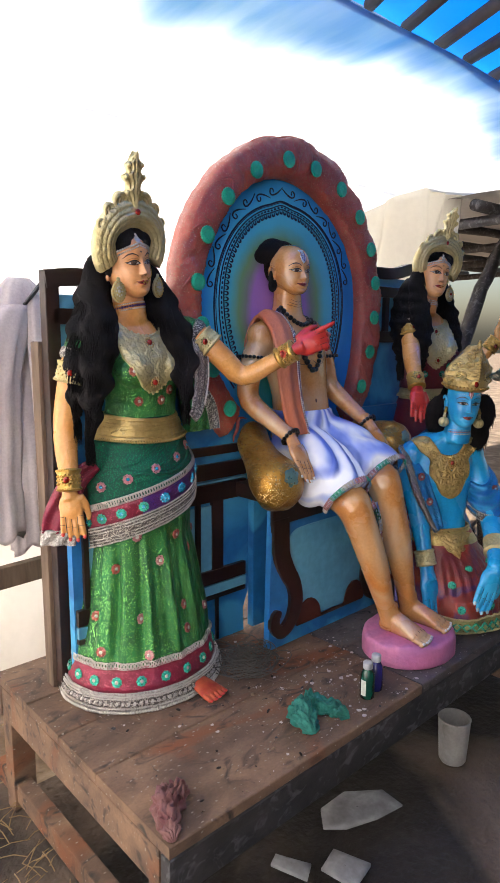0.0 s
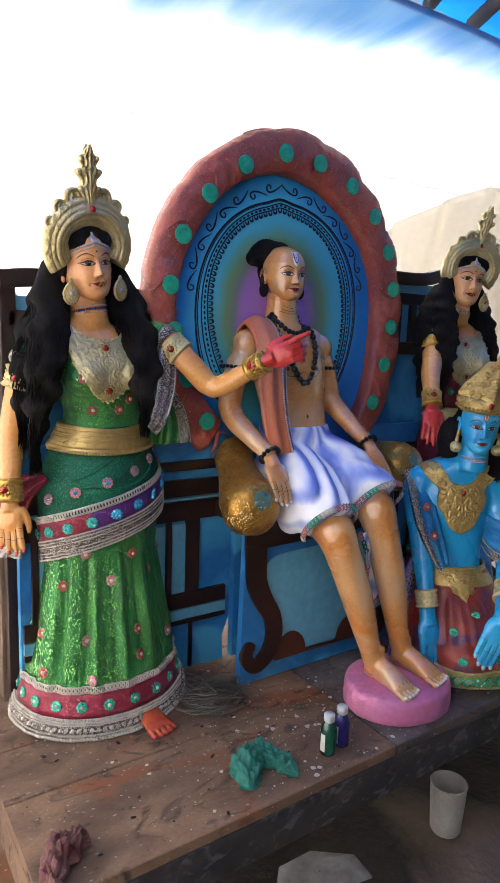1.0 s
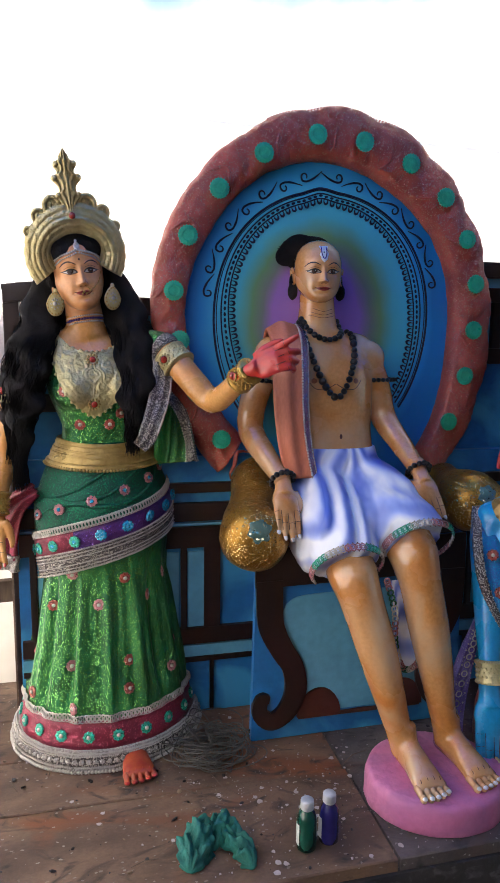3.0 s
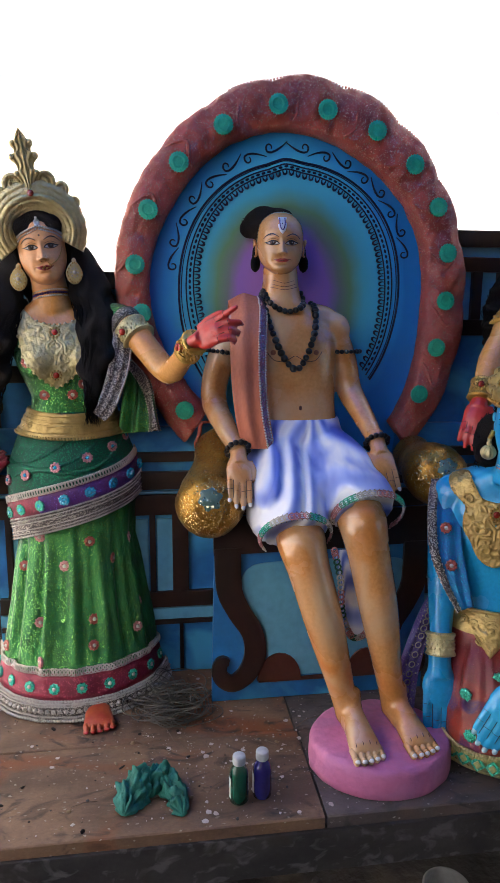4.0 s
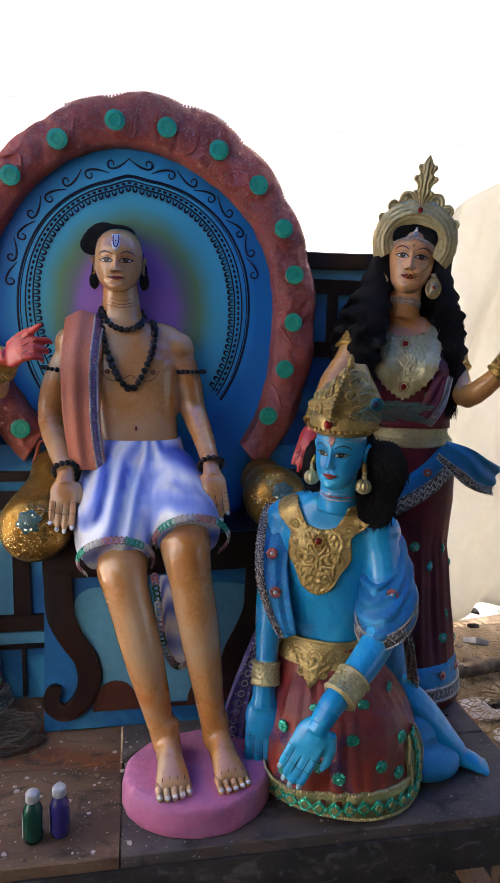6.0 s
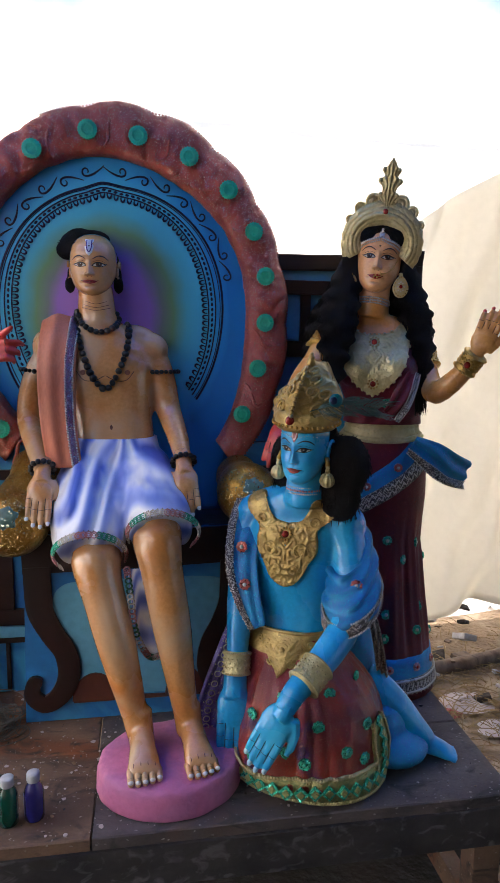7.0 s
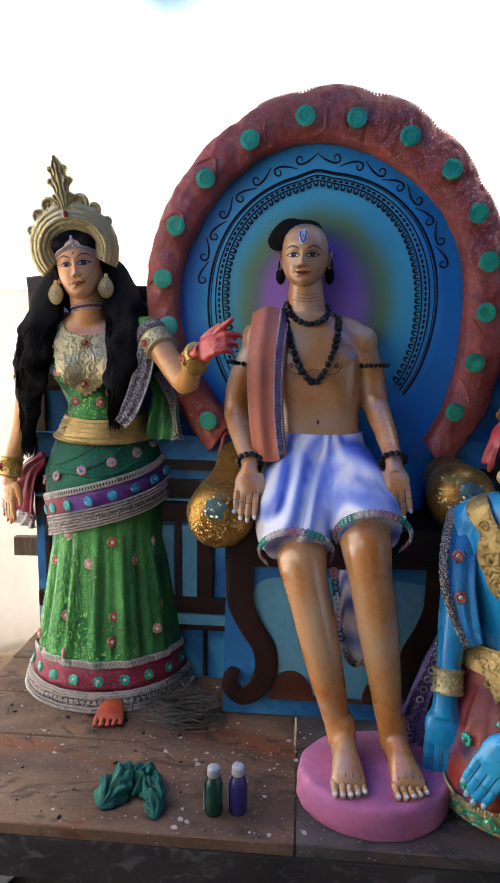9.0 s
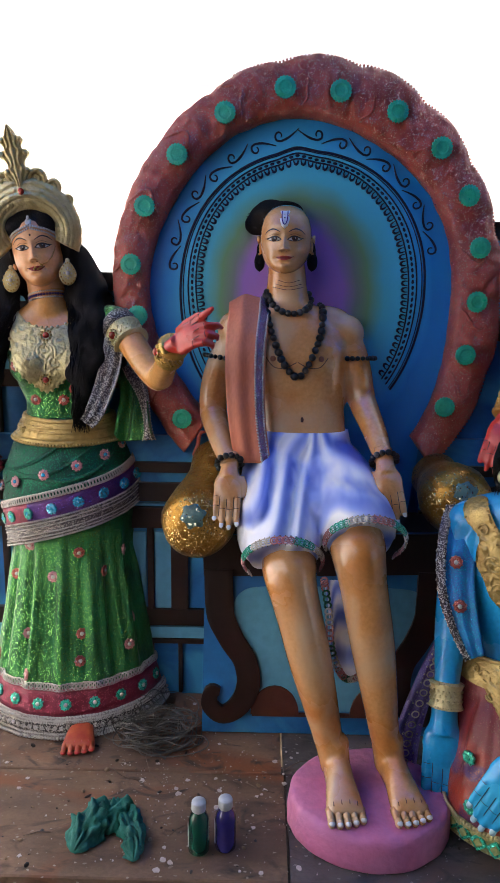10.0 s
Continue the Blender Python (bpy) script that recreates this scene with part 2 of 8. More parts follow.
M["tarp_cream"] = sheet_material("old_cream_plastic_sheet", (0.84, 0.81, 0.75), (0.74, 0.71, 0.64), 0.7)
M["cloth_cream"] = sheet_material("cream_cotton_sheet", (0.82, 0.8, 0.76), (0.78, 0.75, 0.7), 0.7)
M["nipple"] = material("brown_skin_paint", (0.28, 0.09, 0.035), 0.4, bump=0.0)
M["tarp_blue"] = sheet_material("blue_tarpaulin", (0.02, 0.25, 0.62), (0.02, 0.42, 0.95), 0.75)

# ---- mesh building ----
from mathutils.bvhtree import BVHTree


class Build:
    """Collects faces with materials; becomes one mesh."""

    def __init__(self):
        self.v, self.f, self.m, self.s, self.mats = [], [], [], [], []

    def slot(self, mat):
        if mat not in self.mats:
            self.mats.append(mat)
        return self.mats.index(mat)

    def add(self, verts, faces, mat, smooth=True):
        o, k = len(self.v), self.slot(mat)
        self.v.extend(tuple(p) for p in verts)
        self.f.extend(tuple(o + i for i in face) for face in faces)
        self.m.extend([k] * len(faces))
        self.s.extend([smooth] * len(faces))

    def loft(self, rings, mat, closed=True, cap=True, smooth=True):
        """rings: lists of points, all of one length."""
        n = len(rings[0])
        verts = [p for r in rings for p in r]
        faces = []
        for i in range(len(rings) - 1):
            for j in range(n if closed else n - 1):
                k = (j + 1) % n
                faces.append((i * n + j, i * n + k, (i + 1) * n + k, (i + 1) * n + j))
        if cap and closed:
            faces.append(tuple(range(n))[::-1])
            faces.append(tuple((len(rings) - 1) * n + j for j in range(n)))
        self.add(verts, faces, mat, smooth)

    def tube(self, pts, radii, mat, n=8, flat=1.0, up=None, cap=True):
        """A tube along pts; flat squeezes it along the second normal."""
        pts = [Vector(p) for p in pts]
        if not isinstance(radii, (list, tuple)):
            radii = [radii] * len(pts)
        rings, side = [], None
        for i, p in enumerate(pts):
            d = (pts[min(i + 1, len(pts) - 1)] - pts[max(i - 1, 0)]).normalized()
            if side is None:
                ref = Vector(up) if up else (Vector((0, 0, 1)) if abs(d.z) < 0.9 else Vector((0, 1, 0)))
                side = d.cross(ref).normalized()
            side = (side - d * side.dot(d)).normalized()
            oth = d.cross(side)
            rings.append([p + side * (radii[i] * math.cos(a)) + oth * (radii[i] * flat * math.sin(a))
                          for a in (2 * math.pi * k / n for k in range(n))])
        self.loft(rings, mat, cap=cap)

    def ball(self, c, r, mat, m=None, n=14, k=9):
        """An ellipsoid with half-axes r at c, within the pose m."""
        r = (r, r, r) if not isinstance(r, (list, tuple)) else r
        m = m or Matrix()
        rings = []
        for i in range(k + 1):
            a = math.pi * (i + 0.02 if i == 0 else i - 0.02 if i == k else i) / k
            rings.append([m @ Vector((c[0] + r[0] * math.sin(a) * math.cos(b), c[1] + r[1] * math.sin(a) * math.sin(b), c[2] - r[2] * math.cos(a)))
                          for b in (2 * math.pi * j / n for j in range(n))])
        self.loft(rings, mat)

    def box(self, c, s, mat, m=None, bev=0.0):
        m = m or Matrix()
        bm = bmesh.new()
        bmesh.ops.create_cube(bm, size=1.0)
        for v in bm.verts:
            v.co = Vector((c[0] + v.co.x * s[0], c[1] + v.co.y * s[1], c[2] + v.co.z * s[2]))
        if bev:
            bmesh.ops.bevel(bm, geom=bm.edges[:], offset=bev, segments=2, affect="EDGES", profile=0.7)
        bm.verts.index_update()
        self.add([m @ v.co for v in bm.verts], [[v.index for v in f.verts] for f in bm.faces], mat, False)
        bm.free()

    def ring(self, c, r, t, mat, m=None, n=10, k=5):
        """A torus in the local xz plane."""
        m = m or Matrix()
        pts = [Vector((c[0] + r * math.cos(a), c[1], c[2] + r * math.sin(a))) for a in (2 * math.pi * i / n for i in range(n))]
        rings = []
        for i, p in enumerate(pts):
            out = (p - Vector(c)).normalized()
            rings.append([m @ (p + out * (t * math.cos(b)) + Vector((0, t * math.sin(b), 0))) for b in (2 * math.pi * j / k for j in range(k))])
        rings.append(rings[0])
        self.loft(rings, mat, cap=False)

    def flower(self, p, nrm, r, mat, centre, petals=10, thick=0.004, notch=0.84):
        """A small foil flower with a domed jewel, lying on a surface with the normal nrm."""
        nrm = Vector(nrm).normalized()
        q = nrm.to_track_quat("Z", "Y").to_matrix()
        n = petals * 2
        rim = [q @ Vector(((r if i % 2 else r * notch) * math.cos(2 * math.pi * i / n), (r if i % 2 else r * notch) * math.sin(2 * math.pi * i / n), 0.0)) for i in range(n)]
        p = Vector(p)
        rings = [[p + v * 0.98 - nrm * 0.004 for v in rim], [p + v + nrm * thick * 0.6 for v in rim], [p + v * 0.62 + nrm * thick for v in rim], [p + v * 0.42 + nrm * thick * 0.7 for v in rim]]
        self.loft(rings, mat, smooth=False)
        if centre:
            self.ball((0, 0, 0), (r * 0.36, r * 0.36, r * 0.22), centre, Matrix.Translation(p + nrm * thick * 0.8) @ q.to_4x4(), 8, 5)

    def mesh(self, name):
        me = bpy.data.meshes.new(name)
        me.from_pydata(self.v, [], self.f)
        for mat in self.mats:
            me.materials.append(mat)
        me.polygons.foreach_set("material_index", self.m)
        me.polygons.foreach_set("use_smooth", self.s)
        me.update()
        return me

    def thing(self, name, label="", category="", group="", kind="", parent=None):
        ob = new(name, self.mesh(name))
        if parent:
            ob.parent = parent
        return tagged(ob, label, category, group, kind)


def group_empty(name, at, label, category, group="", kind=""):
    e = new(name)
    e.location = at
    e.empty_display_size = 0.05
    return tagged(e, label, category, group, kind)


def part(name, b, parent, label=""):
    """Links a Build, made in world places, as one mesh under a thing."""
    ob = new(name, b.mesh(name))
    ob.parent = parent
    root = Vector((0, 0, 0))
    o = parent
    while o:
        root += Vector(o.location)
        o = o.parent
    ob.data.transform(Matrix.Translation(-root))
    return tagged(ob, label)


def fused(b, voxel=0.006, smooth=4):
    """The parts of b grown together into one smooth skin: verts and faces."""
    me = b.mesh("raw")
    ob = new("raw", me)
    r = ob.modifiers.new("r", "REMESH")
    r.mode, r.voxel_size, r.use_smooth_shade = "VOXEL", voxel, True
    s = ob.modifiers.new("s", "SMOOTH")
    s.factor, s.iterations = 0.5, smooth
    dg = bpy.context.evaluated_depsgraph_get()
    dg.update()
    out = bpy.data.meshes.new_from_object(ob.evaluated_get(dg))
    verts = [v.co.copy() for v in out.vertices]
    faces = [tuple(p.vertices) for p in out.polygons]
    bpy.data.objects.remove(ob)
    bpy.data.meshes.remove(me)
    bpy.data.meshes.remove(out)
    return verts, faces


def split_faces(out, verts, faces, inside, one, other):
    """Adds a skin in two paints: one where inside(centre) holds, other elsewhere."""
    o = len(out.v)
    out.v.extend(tuple(p) for p in verts)
    ka, kb = out.slot(one), out.slot(other)
    for f in faces:
        c = sum((verts[i] for i in f), Vector()) / len(f)
        out.f.append(tuple(o + i for i in f))
        out.m.append(ka if inside(c) else kb)
        out.s.append(True)


def curve_points(pts, n):
    """n points on a smooth line through pts."""
    pts = [Vector(p) for p in pts]
    out = []
    for k in range(n):
        u = k * (len(pts) - 1) / (n - 1)
        i = min(int(u), len(pts) - 2)
        t = u - i
        a, b, c, d = pts[max(i - 1, 0)], pts[i], pts[i + 1], pts[min(i + 2, len(pts) - 1)]
        out.append(0.5 * ((2 * b) + (c - a) * t + (2 * a - 5 * b + 4 * c - d) * t * t + (3 * b - a - 3 * c + d) * t ** 3))
    return out


class Surface:
    """A skin on which paint and ornaments are laid, seen along the front of the pose m (its -y)."""

    def __init__(self, verts, faces, m):
        self.tree = BVHTree.FromPolygons(verts, faces)
        self.m = m

    def at(self, u, v, lift):
        d = self.m.to_3x3() @ Vector((0, 1, 0))
        o = self.m @ Vector((u, -0.5, v))
        hit = self.tree.ray_cast(o, d)
        p = hit[0] if hit[0] else self.tree.find_nearest(self.m @ Vector((u, 0, v)))[0]
        return p - d.normalized() * lift

    def patch(self, b, outline, mat, lift=0.0015, rings=4, height=None, centre=None):
        """A filled shape: outline as (u, v) points."""
        cu = sum(p[0] for p in outline) / len(outline) if centre is None else centre[0]
        cv = sum(p[1] for p in outline) / len(outline) if centre is None else centre[1]
        rows = []
        for i in range(rings + 1):
            k = 0.02 + 0.98 * i / rings
            row = []
            for u, v in outline:
                x, y = cu + (u - cu) * k, cv + (v - cv) * k
                row.append(self.at(x, y, lift + (height(x, y, k) if height else 0.0)))
            rows.append(row)
        rows.append([self.at(u, v, -0.003) for u, v in outline])
        b.loft(rows, mat, cap=False)

    def stroke(self, b, pts, width, mat, lift=0.0015, n=14):
        """A painted line through (u, v) points; width may taper: (start, middle, end)."""
        pts = curve_points([(p[0], p[1], 0) for p in pts], n)
        w = width if isinstance(width, tuple) else (width, width, width)
        rows = []
        for i, p in enumerate(pts):
            t = i / (n - 1)
            half = 0.5 * (w[0] + (w[1] - w[0]) * min(1, 2 * t) if t < 0.5 else w[1] + (w[2] - w[1]) * (2 * t - 1))
            d = (pts[min(i + 1, n - 1)] - pts[max(i - 1, 0)]).normalized()
            s = Vector((-d.y, d.x, 0)) * half
            rows.append([self.at(p.x - s.x, p.y - s.y, lift), self.at(p.x, p.y, lift * 1.3), self.at(p.x + s.x, p.y + s.y, lift)])
        b.loft(rows, mat, closed=False, cap=False)


def oval(u, v, ru, rv, n=20, turn=0.0):
    return [(u + ru * math.cos(a) * math.cos(turn) - rv * math.sin(a) * math.sin(turn), v + ru * math.cos(a) * math.sin(turn) + rv * math.sin(a) * math.cos(turn))
            for a in (2 * math.pi * k / n for k in range(n))]


def head_skin(b, mat, m, low=1.0):
    """Head in life-size measure round its middle, facing -y within m; low squeezes the face below the eyes."""
    table = ((-0.112, 0.003, -0.05, -0.03), (-0.109, 0.018, -0.064, -0.014), (-0.104, 0.028, -0.072, -0.004), (-0.097, 0.0375, -0.078, 0.008), (-0.088, 0.0465, -0.0815, 0.024), (-0.075, 0.0555, -0.083, 0.042),
             (-0.06, 0.0625, -0.083, 0.058), (-0.04, 0.069, -0.083, 0.076), (-0.02, 0.073, -0.0835, 0.09), (0.0, 0.0748, -0.085, 0.1), (0.02, 0.0757, -0.087, 0.106), (0.05, 0.0747, -0.086, 0.108),
             (0.08, 0.068, -0.076, 0.1), (0.1, 0.0565, -0.06, 0.087), (0.114, 0.041, -0.041, 0.068), (0.122, 0.023, -0.019, 0.047), (0.1255, 0.003, 0.008, 0.02))

    def bump(x, z, u, v, a, su, sv):
        return a * math.exp(-((x - u) / su) ** 2 - ((z - v) / sv) ** 2)

    def relief(x, z):
        x = abs(x)
        h = 0.0
        if -0.045 < z < 0.04:   # the nose, from its root to its tip
            t = min(1.0, max(0.0, (0.026 - z) / 0.056))
            end = min(1.0, max(0.0, (z + 0.0395) / 0.008))
            h += (0.0015 + 0.0205 * t ** 1.25) * (end * end * (3 - 2 * end)) * math.exp(-(x / (0.0062 + 0.0034 * t)) ** 2) * min(1.0, max(0.0, (0.04 - z) / 0.02))
        h += bump(x, z, 0.0098, -0.032, 0.008, 0.0052, 0.0058)
        h += bump(x, z, 0.031, 0.006, -0.0065, 0.019, 0.012) + bump(x, z, 0.031, 0.0055, 0.0062, 0.0155, 0.0078)
        h += bump(x, z, 0.028, 0.029, 0.0028, 0.022, 0.007) + bump(x, z, 0.036, -0.034, 0.0045, 0.02, 0.019)
        h += bump(x, z, 0.0065, -0.0553, 0.0052, 0.0125, 0.0042) + bump(x, z, 0, -0.0665, 0.0068, 0.0135, 0.0048) + bump(x, z, 0, -0.0606, -0.0036, 0.022, 0.0022)
        h += bump(x, z, 0, -0.077, -0.0036, 0.014, 0.0045) + bump(x, z, 0, -0.092, 0.0062, 0.015, 0.011) + bump(x, z, 0.027, -0.06, -0.0032, 0.0055, 0.006)
        h += bump(x, z, 0, -0.046, -0.002, 0.0035, 0.006)
        return h
    zs = [-0.112, -0.111, -0.109, -0.107] + [-0.105 + 0.002 * i for i in range(76)] + [0.05 + 0.006 * i for i in range(9)] + [0.103, 0.108, 0.113, 0.117, 0.12, 0.1225, 0.1245, 0.1255]
    rings = []
    for z in zs:
        i = 0
        while i < len(table) - 2 and table[i + 1][0] < z:
            i += 1
        i = min(max(i, 1), len(table) - 3)
        p0, p1, p2, p3 = table[i - 1], table[i], table[i + 1], table[i + 2]
        t = min(1.0, (z - p1[0]) / (p2[0] - p1[0])) if z >= p1[0] else 0.0
        if z < table[1][0]:
            p1, p2, t = table[0], table[1], (z - table[0][0]) / (table[1][0] - table[0][0])
        elif z > table[-2][0]:
            p1, p2, t = table[-2], table[-1], (z - table[-2][0]) / (table[-1][0] - table[-2][0])
        w, f, k = (p1[c] + (p2[c] - p1[c]) * t for c in (1, 2, 3))
        mid = f + (k - f) * 0.45
        row = []
        for j in range(120):
            u = -1 + 2 * j / 120
            a = math.pi * (0.42 * u + 0.58 * u ** 3)   # 0 faces the front
            x = w * math.copysign(abs(math.sin(a)) ** 0.92, math.sin(a))
            y = mid - (mid - f) * math.cos(a) if math.cos(a) > 0 else mid - (k - mid) * math.cos(a)
            if math.cos(a) > 0.1:
                y -= relief(x, z) * min(1.0, (math.cos(a) - 0.1) / 0.3)
            row.append(m @ Vector((x, y, z * (low if z < 0 else 1.0))))
        rings.append(row)
    b.loft(rings, mat)
    for e in (-1, 1):   # ears: a rim round a hollow
        b.ball((e * 0.0755, 0.012, -0.008), (0.006, 0.018, 0.028), mat, m)
        pts = [m @ Vector((e * (0.079 + 0.004 * math.sin(a)), 0.013 + 0.019 * math.cos(a), -0.004 + 0.03 * math.sin(a))) for a in (radians(-100 + 26 * i) for i in range(11))]
        b.tube(pts, [0.0045] * 10 + [0.003], mat, 8)
        b.ball((e * 0.079, 0.004, -0.036), (0.006, 0.009, 0.011), mat, m)


def neck_skin(b, mat, m):
    b.tube([m @ Vector(p) for p in ((0, 0.005, -0.05), (0, 0.012, -0.1), (0, 0.02, -0.19))], [0.047, 0.0475, 0.055], mat, 20)


def face_paint(b, s, k, iris, lip, brow_mat, low=1.0, white="eye_white"):
    """Eyes, brows, lips on a Surface s; k scales the life-size measure (u, v)."""
    ku, kv = k

    def q(pts):
        return [(u * ku, v * kv * (low if v < 0 else 1.0)) for u, v in pts]
    for e in (-1, 1):
        almond = [(e * (0.03 + 0.0205 * math.cos(a)), 0.006 + (0.0062 if math.sin(a) > 0 else 0.005) * math.sin(a) * (1 - 0.25 * abs(math.cos(a))) + 0.002 * math.cos(a)) for a in (2 * math.pi * i / 20 for i in range(20))]
        s.patch(b, q(almond), M[white], 0.0012, 3)
        s.patch(b, q(oval(e * 0.0295, 0.0072, 0.0088, 0.0074, 16)), M[iris], 0.0022, 2)
        s.patch(b, q(oval(e * 0.0295, 0.0066, 0.0036, 0.0036, 12)), M["line"], 0.0026, 1)
        # white dot: a highlight painted into the eye
        s.patch(b, q(oval(e * 0.029 + 0.002, 0.0085, 0.0014, 0.0014, 8)), M["white"], 0.0032, 1)
        s.stroke(b, q([(e * 0.0085, 0.002), (e * 0.018, 0.011), (e * 0.031, 0.0134), (e * 0.045, 0.0095), (e * 0.056, 0.0085)]), (0.002 * ku, 0.0052 * ku, 0.0012 * ku), M["line"], 0.0028)
        s.stroke(b, q([(e * 0.009, 0.003), (e * 0.02, 0.0002), (e * 0.034, -0.0004), (e * 0.05, 0.007)]), 0.0019 * ku, M["line"], 0.0022)
        s.stroke(b, q([(e * 0.012, 0.026), (e * 0.03, 0.036), (e * 0.046, 0.033), (e * 0.058, 0.022)]), (0.0018 * ku, 0.0044 * ku, 0.0012 * ku), M[brow_mat], 0.0018)
        s.stroke(b, q([(e * 0.013, 0.0165), (e * 0.03, 0.0212), (e * 0.046, 0.016)]), 0.001 * ku, M["bench_rust"], 0.0014)
    s.patch(b, q([(-0.0255, -0.0565), (-0.013, -0.0548), (-0.005, -0.0528), (0, -0.054), (0.005, -0.0528), (0.013, -0.0548), (0.0255, -0.0565), (0.016, -0.0645), (0.007, -0.068), (0, -0.069), (-0.007, -0.068), (-0.016, -0.0645)]), M[lip], 0.001, 3)
    s.stroke(b, q([(-0.0275, -0.0553), (-0.013, -0.0598), (0, -0.0612), (0.013, -0.0598), (0.0275, -0.0553)]), (0.0008, 0.0013, 0.0008), M["line"], 0.0018)
    for e in (-1, 1):
        s.patch(b, q(oval(e * 0.0065, -0.0395, 0.0026, 0.0012, 8)), M["nipple"], 0.0006, 1)


def hand_skin(b, mat, m, k=0.8, bend=0.25, spread=0.1, nails=None, thumb=1, curl=None, lines=None, stub=0.05):
    """A hand hanging down from the wrist at m's origin: fingers along -z, its back towards -y."""
    b.tube([m @ Vector((0, 0, stub * k)), m @ Vector((0, 0, 0.0)), m @ Vector((0, 0, -0.03 * k))], [0.026 * k, 0.026 * k, 0.03 * k], mat, 10, 0.8)
    b.ball((0, 0, -0.05 * k), (0.04 * k, 0.018 * k, 0.05 * k), mat, m, 12, 8)
    ends = []
    for i in range(4):
        x = (-0.028 + 0.0187 * i) * k
        ln = (0.075, 0.085, 0.08, 0.062)[i if thumb < 0 else 3 - i] * k
        bd = bend if curl is None else curl[i]
        a = spread * (i - 1.5) / 1.5
        p = Vector((x, 0, -0.085 * k))
        pts = [p + Vector((0, 0.0, 0.02 * k)), p]
        ang = bd * 0.5
        for seg in (0.42, 0.33, 0.25):
            d = Vector((math.sin(a), math.sin(ang), -math.cos(ang)))
            p = p + d * ln * seg
            pts.append(p)
            ang += bd
        b.tube([m @ q for q in pts], [0.0098 * k, 0.0103 * k, 0.0098 * k, 0.009 * k, 0.006 * k], mat, 8)
        ends.append((m @ pts[-1], m @ pts[-2], m @ pts[1]))
        if nails:
            d = (pts[-1] - pts[-2]).normalized()
            nb = m @ (pts[-1] - d * 0.004 * k + Vector((0, -0.0055 * k, 0)))
            nails[0].ball((0, 0, 0), (0.0062 * k, 0.003 * k, 0.0085 * k), nails[1], Matrix.Translation(nb) @ m.to_quaternion().to_matrix().to_4x4(), 8, 5)
        if lines:
            for q0, q1 in ((pts[1], pts[2]), (pts[2], pts[3])):
                c = q0
                lines[0].tube([m @ (c + Vector((-0.009 * k, -0.006 * k, 0))), m @ (c + Vector((0, -0.0108 * k, 0))), m @ (c + Vector((0.009 * k, -0.006 * k, 0)))], 0.0006, lines[1], 5)
            if i < 3:
                end = -0.14 if curl is None and bend < 0.15 else -0.11
                lines[0].tube([m @ Vector((x + 0.0093 * k, -0.0095 * k, -0.075 * k)), m @ Vector((x + 0.0093 * k, -0.0075 * k, -0.11 * k)), m @ Vector((x + 0.0093 * k, (-0.0075 + (0.11 + end) * -bend) * k, end * k))], 0.0008, lines[1], 5)
    tp = [Vector((0.03 * k * thumb, 0.004 * k, -0.02 * k)), Vector((0.046 * k * thumb, 0.012 * k, -0.05 * k)), Vector((0.052 * k * thumb, 0.018 * k, -0.085 * k)), Vector((0.05 * k * thumb, 0.018 * k, -0.105 * k))]
    b.tube([m @ q for q in tp], [0.014 * k, 0.0125 * k, 0.0105 * k, 0.006 * k], mat, 8)
    return ends


def foot_skin(b, mat, m, k=0.8, nails=None, lines=None, ankle=True):
    """A foot at m: heel at the origin's back, toes towards -y, sole at z = 0."""
    b.loft([[m @ Vector((cx + rx * math.cos(a), y, max(0.0, cz + rz * math.sin(a)))) for a in (2 * math.pi * i / 16 for i in range(16))]
            for y, cx, rx, cz, rz in [(yy * k, xx * k, rr * k, zz * k, hh * k) for yy, xx, rr, zz, hh in
                                      ((0.05, 0, 0.01, 0.03, 0.02), (0.04, 0, 0.03, 0.035, 0.035), (0.0, 0, 0.036, 0.05, 0.05), (-0.05, 0, 0.036, 0.04, 0.042),
                                       (-0.1, 0, 0.044, 0.028, 0.03), (-0.125, 0, 0.047, 0.02, 0.024), (-0.138, 0, 0.044, 0.016, 0.016))]], mat)
    if ankle:
        b.tube([m @ Vector((0, 0.012 * k, 0.12 * k)), m @ Vector((0, 0.01 * k, 0.09 * k)), m @ Vector((0, 0.0, 0.05 * k))], [0.033 * k, 0.034 * k, 0.037 * k], mat, 14)
    for i in range(5):
        x = (-0.038 + 0.019 * i) * k
        y = -0.13 * k - (0.009, 0.012, 0.011, 0.007, 0.0)[i] * k
        p = [Vector((x, -0.12 * k, 0.022 * k)), Vector((x, y + 0.01 * k, 0.02 * k)), Vector((x, y - 0.018 * k, 0.011 * k))]
        toe = lines[0] if lines else b
        toe.tube([m @ q for q in p], [0.0105 * k, 0.01 * k, 0.008 * k], mat, 10)
        toe.ball((x, y - 0.014 * k, 0.0125 * k), (0.0096 * k, 0.0125 * k, 0.0118 * k), mat, m, 10, 7)
        if nails:
            nails[0].ball((x, y - 0.021 * k, 0.0175 * k), (0.0075 * k, 0.008 * k, 0.005 * k), nails[1], m, 8, 5)
        if lines:
            if i < 4:
                gap = x / k + 0.0095
                top = [(yy, cz + rz * math.sqrt(1 - (gap / rx) ** 2)) for yy, rx, cz, rz in ((-0.119, 0.0463, 0.0218, 0.0253), (-0.125, 0.047, 0.02, 0.024))]
                lines[0].tube([m @ Vector((gap * k, yy * k, zz * k)) for yy, zz in top + [(y / k + 0.004, 0.021)]], [0.0005, 0.001, 0.0011], lines[1], 5)


